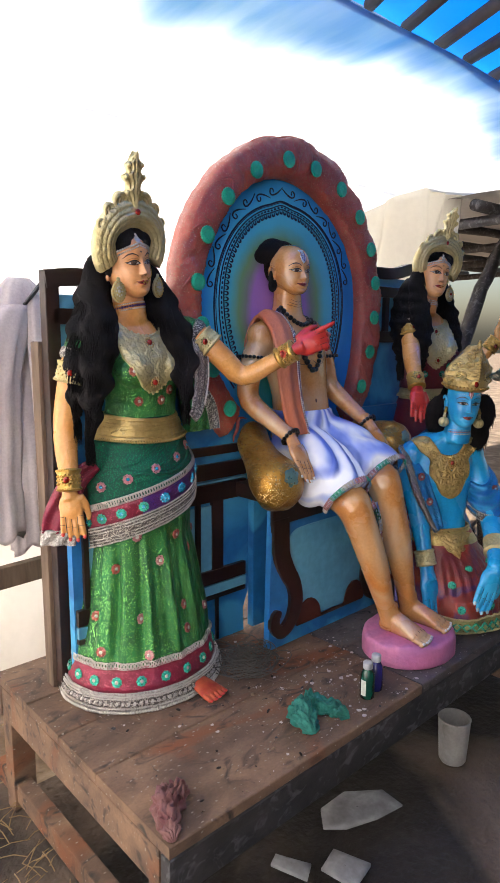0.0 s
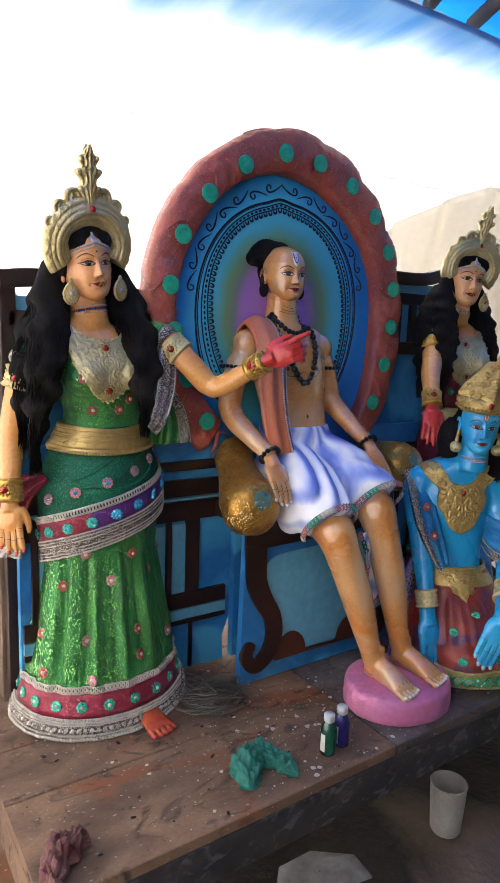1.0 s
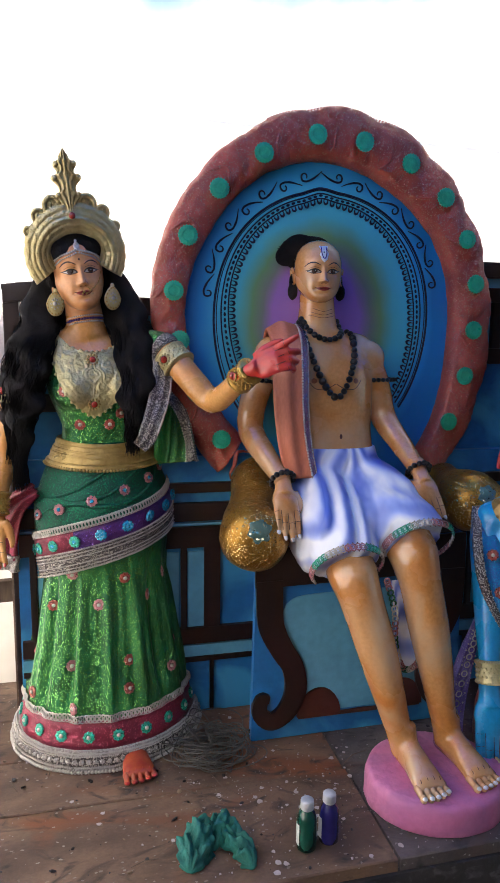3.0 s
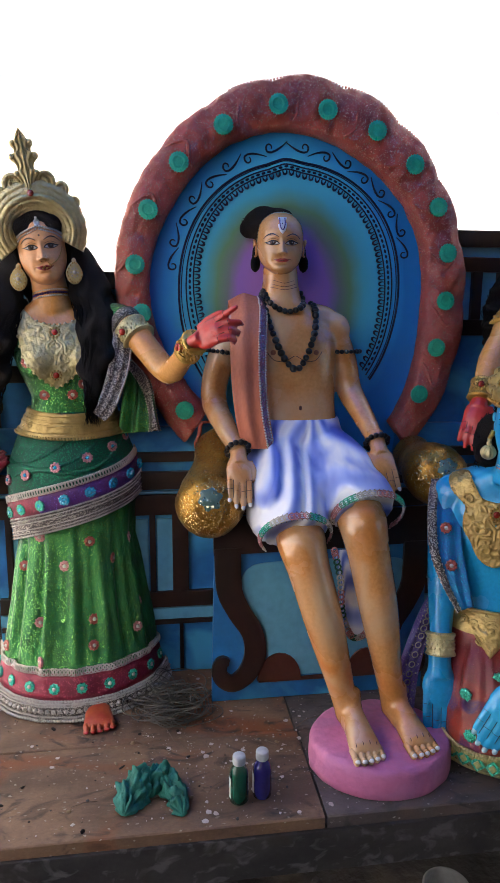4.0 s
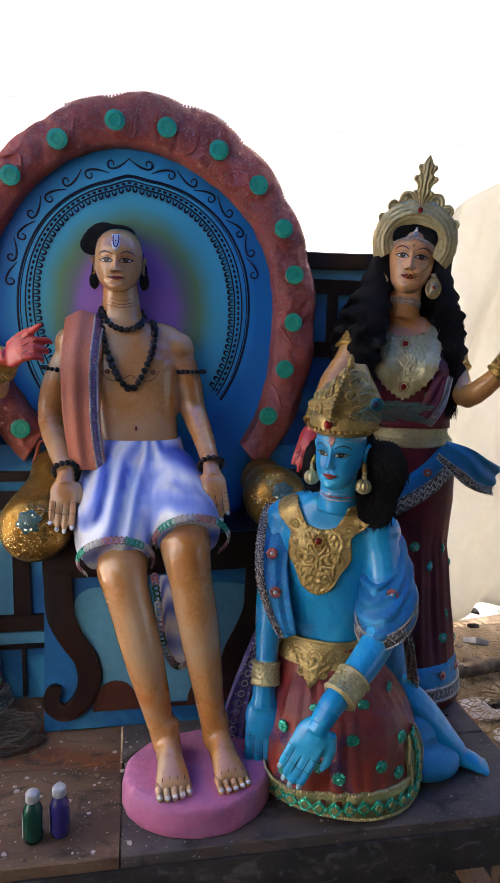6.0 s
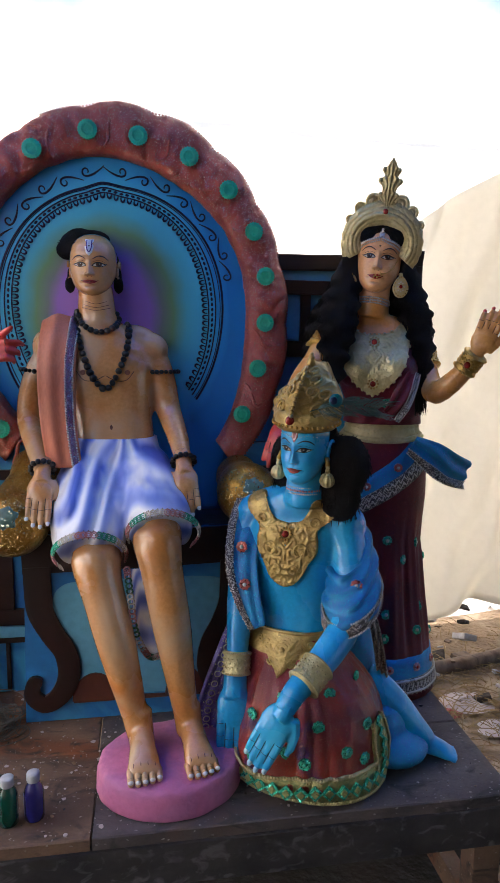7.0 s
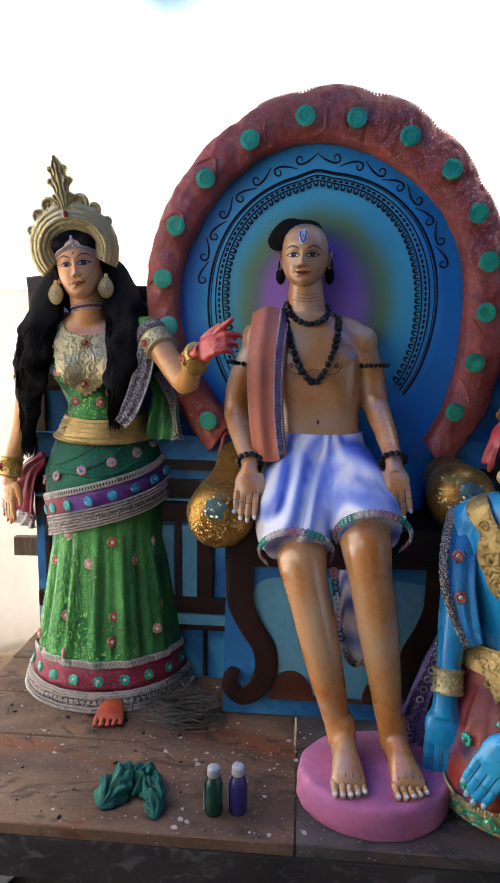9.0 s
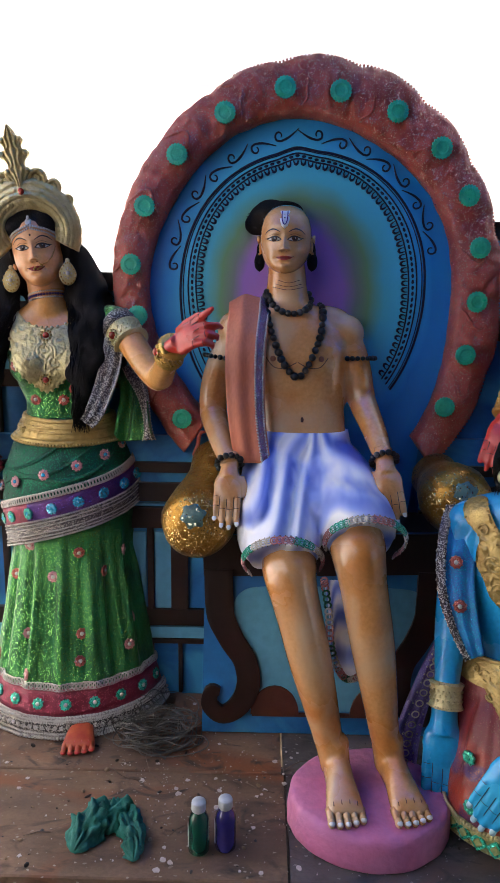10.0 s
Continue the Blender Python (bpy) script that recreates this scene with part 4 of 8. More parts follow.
def bench():
    t = group_empty("throne_bench", (0, 0, TOP), "wooden bench painted blue with dark brown mouldings", "bench")
    # side backs, one each side of the throne's front
    for e in (-1, 1):
        lift = 0.0 if e < 0 else 0.145
        xo, xi = (-0.9, -0.215) if e < 0 else (0.98, 0.335)
        y = 0.05
        b = Build()
        edge = [(xi, 1.27), (xi - e * 0.0, 1.05), (xi - e * 0.05, 0.85), (xi - e * 0.055, 0.72), (xi + e * 0.005, 0.56), (xi, TOP + 0.002)]
        flat_shape(b, [(xo, TOP + 0.002), (xo, 1.27)] + edge, y, y + 0.03, M["bench_blue"])
        part("lower_panel", b, t, "blue painted board")
        for z0, z1, mat in ((1.165, 1.195, "bench_brown"), (1.08, 1.135, "bench_brown"), (1.068, 1.074, "bench_light"), (1.0, 1.062, "bench_brown"), (0.7, 0.75, "bench_brown"), (0.66, 0.695, "bench_light"), (0.642, 0.657, "bench_brown")):
            b = Build()
            w = abs(xi - xo) - 0.01
            b.box(((xo + xi) / 2, y - 0.006, (z0 + z1) / 2), (w, 0.02, z1 - z0), M[mat], None, 0.002)
            part("rail", b, t)
        for k in range(7):
            x = xo - e * (0.04 + 0.085 * k)
            wide = 0.05 if k == 6 else 0.018
            b = Build()
            b.box((x, y - 0.004, 0.875), (wide, 0.018, 0.26), M["bench_brown"], None, 0.002)
            part("bar", b, t)
            if k < 6:
                b = Build()
                b.box((x - e * 0.042, y - 0.001, 0.868), (0.06, 0.012, 0.235), M["bench_light"], None, 0.004)
                part("pane", b, t)
            b = Build()
            b.box((x, y - 0.003, 0.56), (0.012, 0.014, 0.16), M["bench_brown"], None, 0.002)
            part("bar", b, t)
        # upper back with post, curved top rail, blue slats
        b = Build()
        b.box((xo, 0.125, (TOP + 1.74 + lift) / 2), (0.042, 0.04, 1.27 + lift), M["bench_brown"], None, 0.004)
        part("post", b, t)
        if e < 0:
            b = Build()
            b.box((xo - 0.002, 0.172, (TOP + 1.55) / 2), (0.06, 0.05, 1.55 - TOP), M["wood_raw"], None, 0.005)
            part("rear_post", b, t, "raw timber post behind the painted one")
        b = Build()
        flat_line(b, [(xo - e * -0.02, 1.725 + lift), (xo - e * 0.1, 1.735 + lift), (xo - e * 0.25, 1.705 + lift), (xo - e * 0.5, 1.70 + lift)], 0.05, 0.1, 0.14, M["bench_brown"])
        part("top_rail", b, t)
        for z0, z1, mat, dy in ((1.645, 1.685, "bench_light", 0.01), (1.6, 1.645, "bench_brown", 0.0), (1.45, 1.6, "bench_light", 0.015), (1.40, 1.45, "bench_brown", 0.0), (1.2 - lift, 1.4, "bench_blue", 0.012)):
            b = Build()
            b.box(((xo + xo - e * 0.62) / 2, 0.12 + dy * 0.5, (z0 + z1) / 2 + lift), (0.62, 0.03 - dy, z1 - z0), M[mat], None, 0.003)
            part("slat", b, t)
        for k in range(5):
            b = Build()
            b.box((xo - e * (0.12 + 0.085 * k), 0.113, 1.525 + lift), (0.032, 0.02, 0.15), M["bench_brown"], None, 0.003)
            part("slat", b, t)
    # seat
    b = Build()
    b.box((AX, -0.04, 1.03), (0.64, 0.19, 0.05), M["bench_brown"], None, 0.005)
    part("seat", b, t)
    b = Build()
    b.box((AX, 0.03, 0.75), (0.5, 0.03, 0.52), M["bench_blue"], None, 0.004)
    part("inner_panel", b, t)
    b = Build()
    b.box((0.03, 0.1, 1.13), (0.66, 0.02, 0.48), M["bench_blue"], None, 0.004)
    part("back_rest", b, t)
    # front apron
    y = -0.14
    b = Build()
    flat_shape(b, [(-0.268, TOP + 0.004), (-0.256, 1.04), (0.372, 1.055), (0.378, TOP + 0.004)], y, y + 0.025, M["bench_blue"])
    part("apron", b, t, "blue painted front board")
    inner = []
    half = [(0.0, 0.903), (0.18, 0.9), (0.235, 0.885), (0.256, 0.85), (0.252, 0.81), (0.225, 0.75), (0.19, 0.7), (0.18, 0.62), (0.21, 0.545), (0.0, 0.54)]
    right = [(v.x, v.z) for v in curve_points([(p, 0, q) for p, q in half[:9]], 40)]
    outline = [(AX + 0.025 + p, q) for p, q in right] + [(AX + 0.025 - p, q) for p, q in right[::-1][:-1]]
    b = Build()
    flat_shape(b, outline, y - 0.004, y + 0.002, M["bench_light"])
    part("apron_panel", b, t, "light blue painted shape")
    b = Build()
    flat_line(b, [(-0.262, 0.985), (0.05, 0.99), (0.376, 1.0)], [0.11, 0.11], y - 0.01, y + 0.004, M["bench_brown"])
    part("apron_rail", b, t)
    for e in (-1, 1):
        def sx(p):
            return AX + 0.02 + e * p * (1.0 if e < 0 else 0.92)
        b = Build()
        flat_line(b, [(sx(0.292), 0.95), (sx(0.29), 0.86), (sx(0.283), 0.81), (sx(0.255), 0.75), (sx(0.22), 0.69), (sx(0.211), 0.62), (sx(0.236), 0.56), (sx(0.28), 0.532), (sx(0.315), 0.56), (sx(0.31), 0.6), (sx(0.288), 0.6)],
                  [0.075, 0.075, 0.072, 0.066, 0.062, 0.064, 0.058, 0.05, 0.045, 0.04, 0.02], y - 0.014, y + 0.004, M["bench_brown"], 60)
        part("scroll", b, t)
        b = Build()
        flat_shape(b, [] + [(sx(0.138 - 0.066 * math.cos(a)), 0.534 + 0.085 * math.sin(a)) for a in (math.pi * k / 12 for k in range(13))] + [(sx(0.0), 0.532)][:0], y - 0.009, y + 0.002, M["bench_rust"])
        part("apron_mound", b, t)
    b = Build()
    flat_line(b, [(-0.13, 0.53), (0.07, 0.533), (0.25, 0.53)], [0.004, 0.012, 0.004], y - 0.008, y + 0.002, M["bench_rust"])
    part("apron_line", b, t)
    return t


BENCH = bench()


# ---- round back of the throne ----
HALO = Vector((0.0, 0.0, 1.70))   # middle of the round back
HALO_OUTER = (0.5617, 0.0056, -0.0434, -0.0415, -0.0102, -0.008, 0.0065, 0.0042, 0.0003)
HALO_INNER = (0.4422, -0.0013, -0.0536, -0.0341, -0.0174, -0.0127, 0.0103, 0.0053, 0.0104)
HALO_LINE = (0.3609, -0.0086, -0.0387, -0.0259, 0.0032, 0.001, 0.0079)
HALO_CUPS = (0.3094, -0.0066, -0.026, -0.0278, -0.005, -0.0023, 0.006)


def halo_radius(a, waves):
    """A hand-drawn round: its radius at angle a from the right, as a sum of waves."""
    r = waves[0]
    for k in range(1, (len(waves) + 1) // 2):
        r += waves[2 * k - 1] * math.cos(k * a) + waves[2 * k] * math.sin(k * a)
    return r


def rim_point(a, w):
    """On the red rim at angle a: w is 0 at its inner edge and 1 at its outer edge."""
    r0, r1 = halo_radius(a, HALO_INNER), halo_radius(a, HALO_OUTER)
    r = r0 + (r1 - r0) * w
    return Vector((HALO.x + r * math.cos(a), 0.0, HALO.z + r * math.sin(a)))


def line_point(a, w, off=0.0):
    """On the painted border: w is 0 on the row of cups and 1 on the outer line."""
    r0, r1 = halo_radius(a, HALO_CUPS), halo_radius(a, HALO_LINE)
    r = r0 + (r1 - r0) * w + off
    peak = 0.01 * max(0.0, 1 - abs(a - math.pi / 2 - 0.09) / 0.16)
    return HALO.x + r * math.cos(a), HALO.z + (r + peak) * math.sin(a)


def painted_disc():
    m = material("airbrushed_blue_board", (0.02, 0.2, 0.5), 0.42, second=(0.015, 0.16, 0.42), scale=5, fine=80, bump=0.12, coat=0.15)
    nt = m.node_tree
    n, l = nt.nodes, nt.links
    co = n.new("ShaderNodeTexCoord")
    mp = n.new("ShaderNodeMapping")
    mp.inputs["Location"].default_value = (0.03 / 0.385, 0, -(1.675 - TOP) / 0.46)
    mp.inputs["Scale"].default_value = (1 / 0.385, 0.0, 1 / 0.46)
    l.new(co.outputs["Object"], mp.inputs[0])
    ln = n.new("ShaderNodeVectorMath")
    ln.operation = "LENGTH"
    l.new(mp.outputs[0], ln.inputs[0])
    ramp = n.new("ShaderNodeValToRGB")
    stops = [(0.0, (0.44, 0.21, 0.62)), (0.36, (0.4, 0.2, 0.6)), (0.45, (0.2, 0.25, 0.22)), (0.53, (0.17, 0.34, 0.15)), (0.64, (0.08, 0.5, 0.6)), (0.8, (0.07, 0.52, 0.76)), (0.92, (0.025, 0.33, 0.76)), (1.0, (0.012, 0.22, 0.62))]
    e = ramp.color_ramp.elements
    e[0].position, e[0].color = stops[0][0], (*stops[0][1], 1)
    e[1].position, e[1].color = stops[-1][0], (*stops[-1][1], 1)
    for p, c in stops[1:-1]:
        k = e.new(p)
        k.color = (*c, 1)
    nz = n.new("ShaderNodeTexNoise")
    nz.inputs["Scale"].default_value = 9
    mt = n.new("ShaderNodeMath")
    mt.operation = "MULTIPLY_ADD"
    l.new(nz.outputs["Fac"], mt.inputs[0])
    mt.inputs[1].default_value = 0.1
    l.new(ln.outputs["Value"], mt.inputs[2])
    ad = n.new("ShaderNodeMath")
    ad.operation = "SUBTRACT"
    l.new(mt.outputs[0], ad.inputs[0])
    ad.inputs[1].default_value = 0.05
    l.new(ad.outputs[0], ramp.inputs[0])
    l.new(ramp.outputs[0], n["Principled BSDF"].inputs["Base Color"])
    return m


def throne_back():
    a0, a1 = radians(-54), radians(235)
    N = 300
    angs = [a0 + (a1 - a0) * i / N for i in range(N + 1)]

    def lobe(a):
        return abs(math.sin(a * 8.65 + 0.9)) ** 0.8 * (0.5 + 0.5 * math.cos(a - 0.7))
    b = Build()
    board = [(rim_point(a, 0.3).x, rim_point(a, 0.3).z) for a in angs[::2] if a > radians(-42)] + [(-0.3, 1.06), (0.38, 1.06)]
    flat_shape(b, board, 0.02, 0.045, painted_disc())
    t = part("back_board", b, BENCH, "round board painted blue, turquoise and violet")
    b = Build()
    rings = []
    for i, a in enumerate(angs):
        out = 0.985 + 0.09 * lobe(a) + 0.03 * noise.noise(Vector((a * 14, 0, 0)))
        inn = 0.0 + 0.035 * noise.noise(Vector((a * 9, 4, 0)))
        prof = []
        for k in range(17):
            w = k / 16
            seam = (a * 8.65 + 0.9) / math.pi + 0.3 * math.sin(math.pi * w)   # overlapping petals with a crease between
            crease = max(0.0, 1 - abs((seam % 1.0) - 0.5) * 9)
            h = -0.02 - 0.022 * math.sin(math.pi * min(1.0, w * 1.05)) ** 0.7 - 0.01 * lobe(a) * w - 0.004 * noise.noise(Vector((a * 16, w * 5, 1))) \
                - 0.006 * noise.noise(Vector((a * 45, w * 12, 2))) - 0.003 * noise.noise(Vector((a * 110, w * 28, 6))) + 0.007 * crease * math.sin(math.pi * w)
            p = rim_point(a, inn + (out - inn) * w)
            prof.append((p.x, h + (0.02 if k in (0, 16) else 0.0), p.z))
        po, pi_ = rim_point(a, out), rim_point(a, inn)
        prof.append((po.x * 0.99, 0.05, po.z))
        prof.append((pi_.x, 0.05, pi_.z))
        rings.append(prof)
    b.loft(rings, M["brick_red"])
    part("rim", b, t, "lumpy red glittered plaster rim")
    # serrated bead line on the rim's outer edge
    b = Build()
    for i in range(170):
        a = a0 + radians(165) * i / 169
        p = rim_point(a, 0.985 + 0.09 * lobe(a))
        b.ball((p.x, -0.006, p.z), (0.0036, 0.007, 0.0036), M["brick_red"], None, 6, 4)
    part("rim_beading", b, t)["kind"] = "stuff"
    # ridges across the rim
    for k in range(15):
        b = Build()
        pts = []
        for j in range(9):
            w = 0.12 + 0.76 * j / 8
            a = (math.pi * (k + 0.62 - 0.3 * math.sin(math.pi * w)) - 0.9) / 8.65 - 0.62 + 0.02 * math.sin(k * 7 + j)
            p = rim_point(a, w)
            pts.append((p.x, -0.034 - 0.008 * math.sin(math.pi * j / 8), p.z))
        b.tube(pts, [0.002 + 0.0045 * math.sin(math.pi * j / 8) for j in range(9)], M["brick_red"], 6)
        part("rim_ridge", b, t)
    # foil flowers where they sit
    for x, z in ((-0.341, 2.011), (-0.427, 1.884), (-0.466, 1.737), (-0.45, 1.604), (-0.333, 1.327), (-0.218, 2.112), (-0.066, 2.172), (0.074, 2.164), (0.219, 2.116), (0.335, 2.03),
                 (0.412, 1.915), (0.449, 1.786), (0.45, 1.648), (0.429, 1.509), (0.382, 1.368), (-0.405, 1.462)):
        b = Build()
        b.flower((x, -0.052, z), (0, -1, 0), 0.0285, M["foil"], None, 20, 0.005, 0.88)
        part("foil_flower", b, t, "round teal foil flower")
    # painted lines
    span = [radians(-50) + radians(281) * i / 100 for i in range(101)]
    for w, wide in ((1.0, 0.0062), (0.86, 0.0025), (0.6, 0.004), (0.2, 0.004)):
        b = Build()
        flat_line(b, [line_point(a, w) for a in span], wide, 0.0175, 0.021, M["navy"], 201)
        part("painted_line", b, t)
    b = Build()
    for i in range(92):
        a = radians(-48) + radians(277) * i / 91
        x, z = line_point(a, 0.4)
        q = pose(x, 0.0185, z, 0, -math.degrees(a), 0)
        b.ball((0, 0, 0), (0.0038, 0.0015, 0.0062), M["navy"], q, 8, 4)
    for i in range(76):
        a = radians(-48) + radians(277) * i / 75
        x, z = line_point(a, 0.0)
        q = pose(x, 0.0185, z, 0, -math.degrees(a), 0)
        b.tube([q @ Vector(p) for p in ((0.008, 0, 0.0052), (0.001, 0, 0.006), (-0.0055, 0, 0.004), (-0.0075, 0, 0), (-0.0055, 0, -0.004), (0.001, 0, -0.006), (0.008, 0, -0.0052))], [0.001, 0.0018, 0.0034, 0.004, 0.0034, 0.0018, 0.001], M["navy"], 5)
    part("painted_dots", b, t)["kind"] = "stuff"
    # scrolls painted outside the line
    for e in (-1, 1):
        for k in range(8):
            a = math.pi / 2 + 0.07 + e * (0.1 + 0.178 * k)
            x, z = line_point(a, 1.0, 0.034 - 0.001 * k)
            tang = a + e * math.pi / 2
            b = Build()
            pts = []
            for j in range(16):
                u = j / 15
                if u < 0.55:
                    w = u / 0.55
                    px, pz = -0.04 + 0.055 * w, -0.013 + 0.02 * math.sin(w * 1.6)
                else:
                    w = (u - 0.55) / 0.45
                    ang = 1.3 - w * 5.2
                    rr = 0.0125 * (1 - 0.6 * w)
                    px, pz = 0.014 + rr * math.cos(ang), -0.004 + rr * math.sin(ang)
                cx, cz = math.cos(tang), math.sin(tang)
                nx, nz = math.cos(a), math.sin(a)
                pz = pz * (1.15 if k % 2 else -1.15)
                pts.append((x + px * cx + pz * nx, z + px * cz + pz * nz))
            flat_line(b, pts, [0.002, 0.006, 0.0052, 0.003], 0.0175, 0.021, M["navy"], 40)
            part("painted_scroll", b, t)
    t.location.y += 0.045
    return t


throne_back()


# ---- bolsters ----
def bolster(x, y, z, tilt, big=1.0, rise=0.1, lean=0.0):
    b = Build()
    m = pose(x, y, z, 0, 0, tilt)
    rings = []
    prof = [(-0.078, 0.004), (-0.076, 0.03), (-0.066, 0.056), (-0.045, 0.074), (-0.01, 0.083), (0.03, 0.078), (0.07, 0.066), (0.11, 0.058), (0.15, 0.062), (0.17, 0.05), (0.176, 0.01)]
    for yy, r in prof:
        g = max(0.0, yy - 0.01) / 0.16
        rings.append([m @ Vector((big * (r + 0.004 * noise.noise(Vector((yy * 30, math.cos(a) * 2, math.sin(a) * 2 + x)))) * math.cos(a) + lean * g, big * yy * (1 - 0.15 * g), big * r * math.sin(a) + rise * g)) for a in (2 * math.pi * k / 28 for k in range(28))])
    b.loft(rings, M["bolster"])
    tree = BVHTree.FromPolygons([p for r in rings for p in r], [(i * 28 + j, i * 28 + (j + 1) % 28, (i + 1) * 28 + (j + 1) % 28, (i + 1) * 28 + j) for i in range(len(rings) - 1) for j in range(28)])
    n = 26
    rim = [(0.03 * big * (1 + 0.16 * math.sin(6 * 2 * math.pi * i / n)) * math.cos(2 * math.pi * i / n), 0.03 * big * (1 + 0.16 * math.sin(6 * 2 * math.pi * i / n)) * math.sin(2 * math.pi * i / n)) for i in range(n)]
    patch = []
    for k in (0.03, 0.35, 0.7, 1.0):
        patch.append([(tree.ray_cast(m @ Vector((u * k, -0.4, 0.03 * big + w * k)), m.to_3x3() @ Vector((0, 1, 0)))[0] or m @ Vector((u * k, -0.06, w * k))) + m.to_3x3() @ Vector((0, -0.003 if k < 1 else 0.002, 0)) for u, w in rim])
    b.loft(patch, M["bolster_patch"], cap=False)
    return b.thing("bolster", "glossy gold bolster cushion with a teal flower on its end", "cushion", "gold bolsters")


M["bolster"] = material("glittered_gold_plaster", (0.5, 0.27, 0.045), 0.32, metal=0.75, second=(0.3, 0.13, 0.02), scale=14, fine=60, bump=0.6, depth=0.006,
                        sparkle=0.14, sparkle_colour=(0.9, 0.62, 0.22), sparkle_scale=360)
M["bolster_patch"] = material("teal_grey_paint", (0.1, 0.2, 0.18), 0.4, bump=0.4, sparkle=0.12, sparkle_colour=(0.6, 0.6, 0.4), sparkle_scale=230)
bolster(-0.272, -0.165, 1.088, -4, 1.14, 0.13, 0.03)
bolster(0.378, -0.15, 1.152, 4, 1.08, 0.025, 0.0)


# ---- plaster pedestal ----
def pedestal():
    b = Build()
    rings = []
    for z, k in ((0.471, 0.985), (0.474, 1.0), (0.49, 1.0), (0.51, 0.995), (0.528, 0.985), (0.538, 0.965), (0.543, 0.93), (0.545, 0.88), (0.546, 0.6), (0.547, 0.3), (0.547, 0.02)):
        rings.append([(0.14 + (0.184 * k + 0.006 * noise.noise(Vector((math.cos(a), math.sin(a), 2))) + 0.003 * noise.noise(Vector((math.cos(a) * 5, math.sin(a) * 5, z * 30)))) * math.cos(a), -0.443 + (0.155 * k + 0.004 * noise.noise(Vector((math.cos(a) * 4, math.sin(a) * 4, z * 25 + 7)))) * math.sin(a), z + (0.004 * noise.noise(Vector((math.cos(a) * k * 3, math.sin(a) * k * 3, 9))) if z > 0.53 else 0)) for a in (2 * math.pi * i / 72 for i in range(72))])
    b.loft(rings, M["pink"])
    return b.thing("pedestal", "low round pink plaster foot pedestal on the platform", "pedestal")


pedestal()


# ---- seated statue ----
def paint_folds(m):
    """White and blue brushed along folds that fan out from the waist."""
    nt = m.node_tree
    n, l = nt.nodes, nt.links

    def math_node(op, a, b=None, c=None):
        x = n.new("ShaderNodeMath")
        x.operation = op
        for sock, v in zip(x.inputs, (a, b, c)):
            if v is None:
                continue
            if isinstance(v, (int, float)):
                sock.default_value = v
            else:
                l.new(v, sock)
        return x.outputs[0]
    co = n.new("ShaderNodeTexCoord")
    sp = n.new("ShaderNodeSeparateXYZ")
    l.new(co.outputs["Object"], sp.inputs[0])
    nz = n.new("ShaderNodeTexNoise")
    nz.inputs["Scale"].default_value = 5.0
    nz.inputs["Detail"].default_value = 3.0
    mpn = n.new("ShaderNodeMapping")
    mpn.inputs["Scale"].default_value = (1.9, 1.0, 0.75)
    l.new(co.outputs["Object"], mpn.inputs[0])
    l.new(mpn.outputs[0], nz.inputs["Vector"])
    x, z = sp.outputs[0], sp.outputs[2]
    side = n.new("ShaderNodeMapRange")
    side.interpolation_type = "SMOOTHSTEP"
    side.inputs[1].default_value, side.inputs[2].default_value = -0.01, 0.07
    l.new(x, side.inputs[0])
    left = math_node("SUBTRACT", math_node("MULTIPLY", x, 92.0), math_node("MULTIPLY", math_node("SUBTRACT", z, 1.2), 46.0))
    right = math_node("ADD", math_node("MULTIPLY", x, 36.0), math_node("MULTIPLY", math_node("SUBTRACT", z, 1.2), 84.0))
    ph = math_node("ADD", math_node("MULTIPLY", left, math_node("SUBTRACT", 1.0, side.outputs[0])), math_node("MULTIPLY", right, side.outputs[0]))
    ph = math_node("ADD", ph, math_node("MULTIPLY", math_node("SINE", math_node("ADD", math_node("MULTIPLY", z, 17.0), math_node("MULTIPLY", x, 21.0))), 1.3))
    ph = math_node("ADD", ph, math_node("MULTIPLY", nz.outputs["Fac"], 5.0))
    w = math_node("MULTIPLY_ADD", math_node("SINE", ph), 0.36, 0.36)
    w = math_node("ADD", w, math_node("MULTIPLY_ADD", nz.outputs["Fac"], 1.6, -0.6))
    high = n.new("ShaderNodeMapRange")   # bluer towards the waist
    high.inputs[1].default_value, high.inputs[2].default_value = 1.12, 1.32
    high.inputs[3].default_value, high.inputs[4].default_value = 0.0, 0.3
    l.new(sp.outputs[2], high.inputs[0])
    w = math_node("SUBTRACT", w, high.outputs[0])
    ramp = n.new("ShaderNodeValToRGB")
    e = ramp.color_ramp.elements
    e[0].position, e[0].color = 0.0, (0.1, 0.17, 0.62, 1)
    e[1].position, e[1].color = 0.72, (0.84, 0.86, 0.95, 1)
    k = e.new(0.34)
    k.color = (0.4, 0.49, 0.85, 1)
    l.new(w, ramp.inputs[0])
    l.new(ramp.outputs[0], n["Principled BSDF"].inputs["Base Color"])


paint_folds(M["dhoti"])


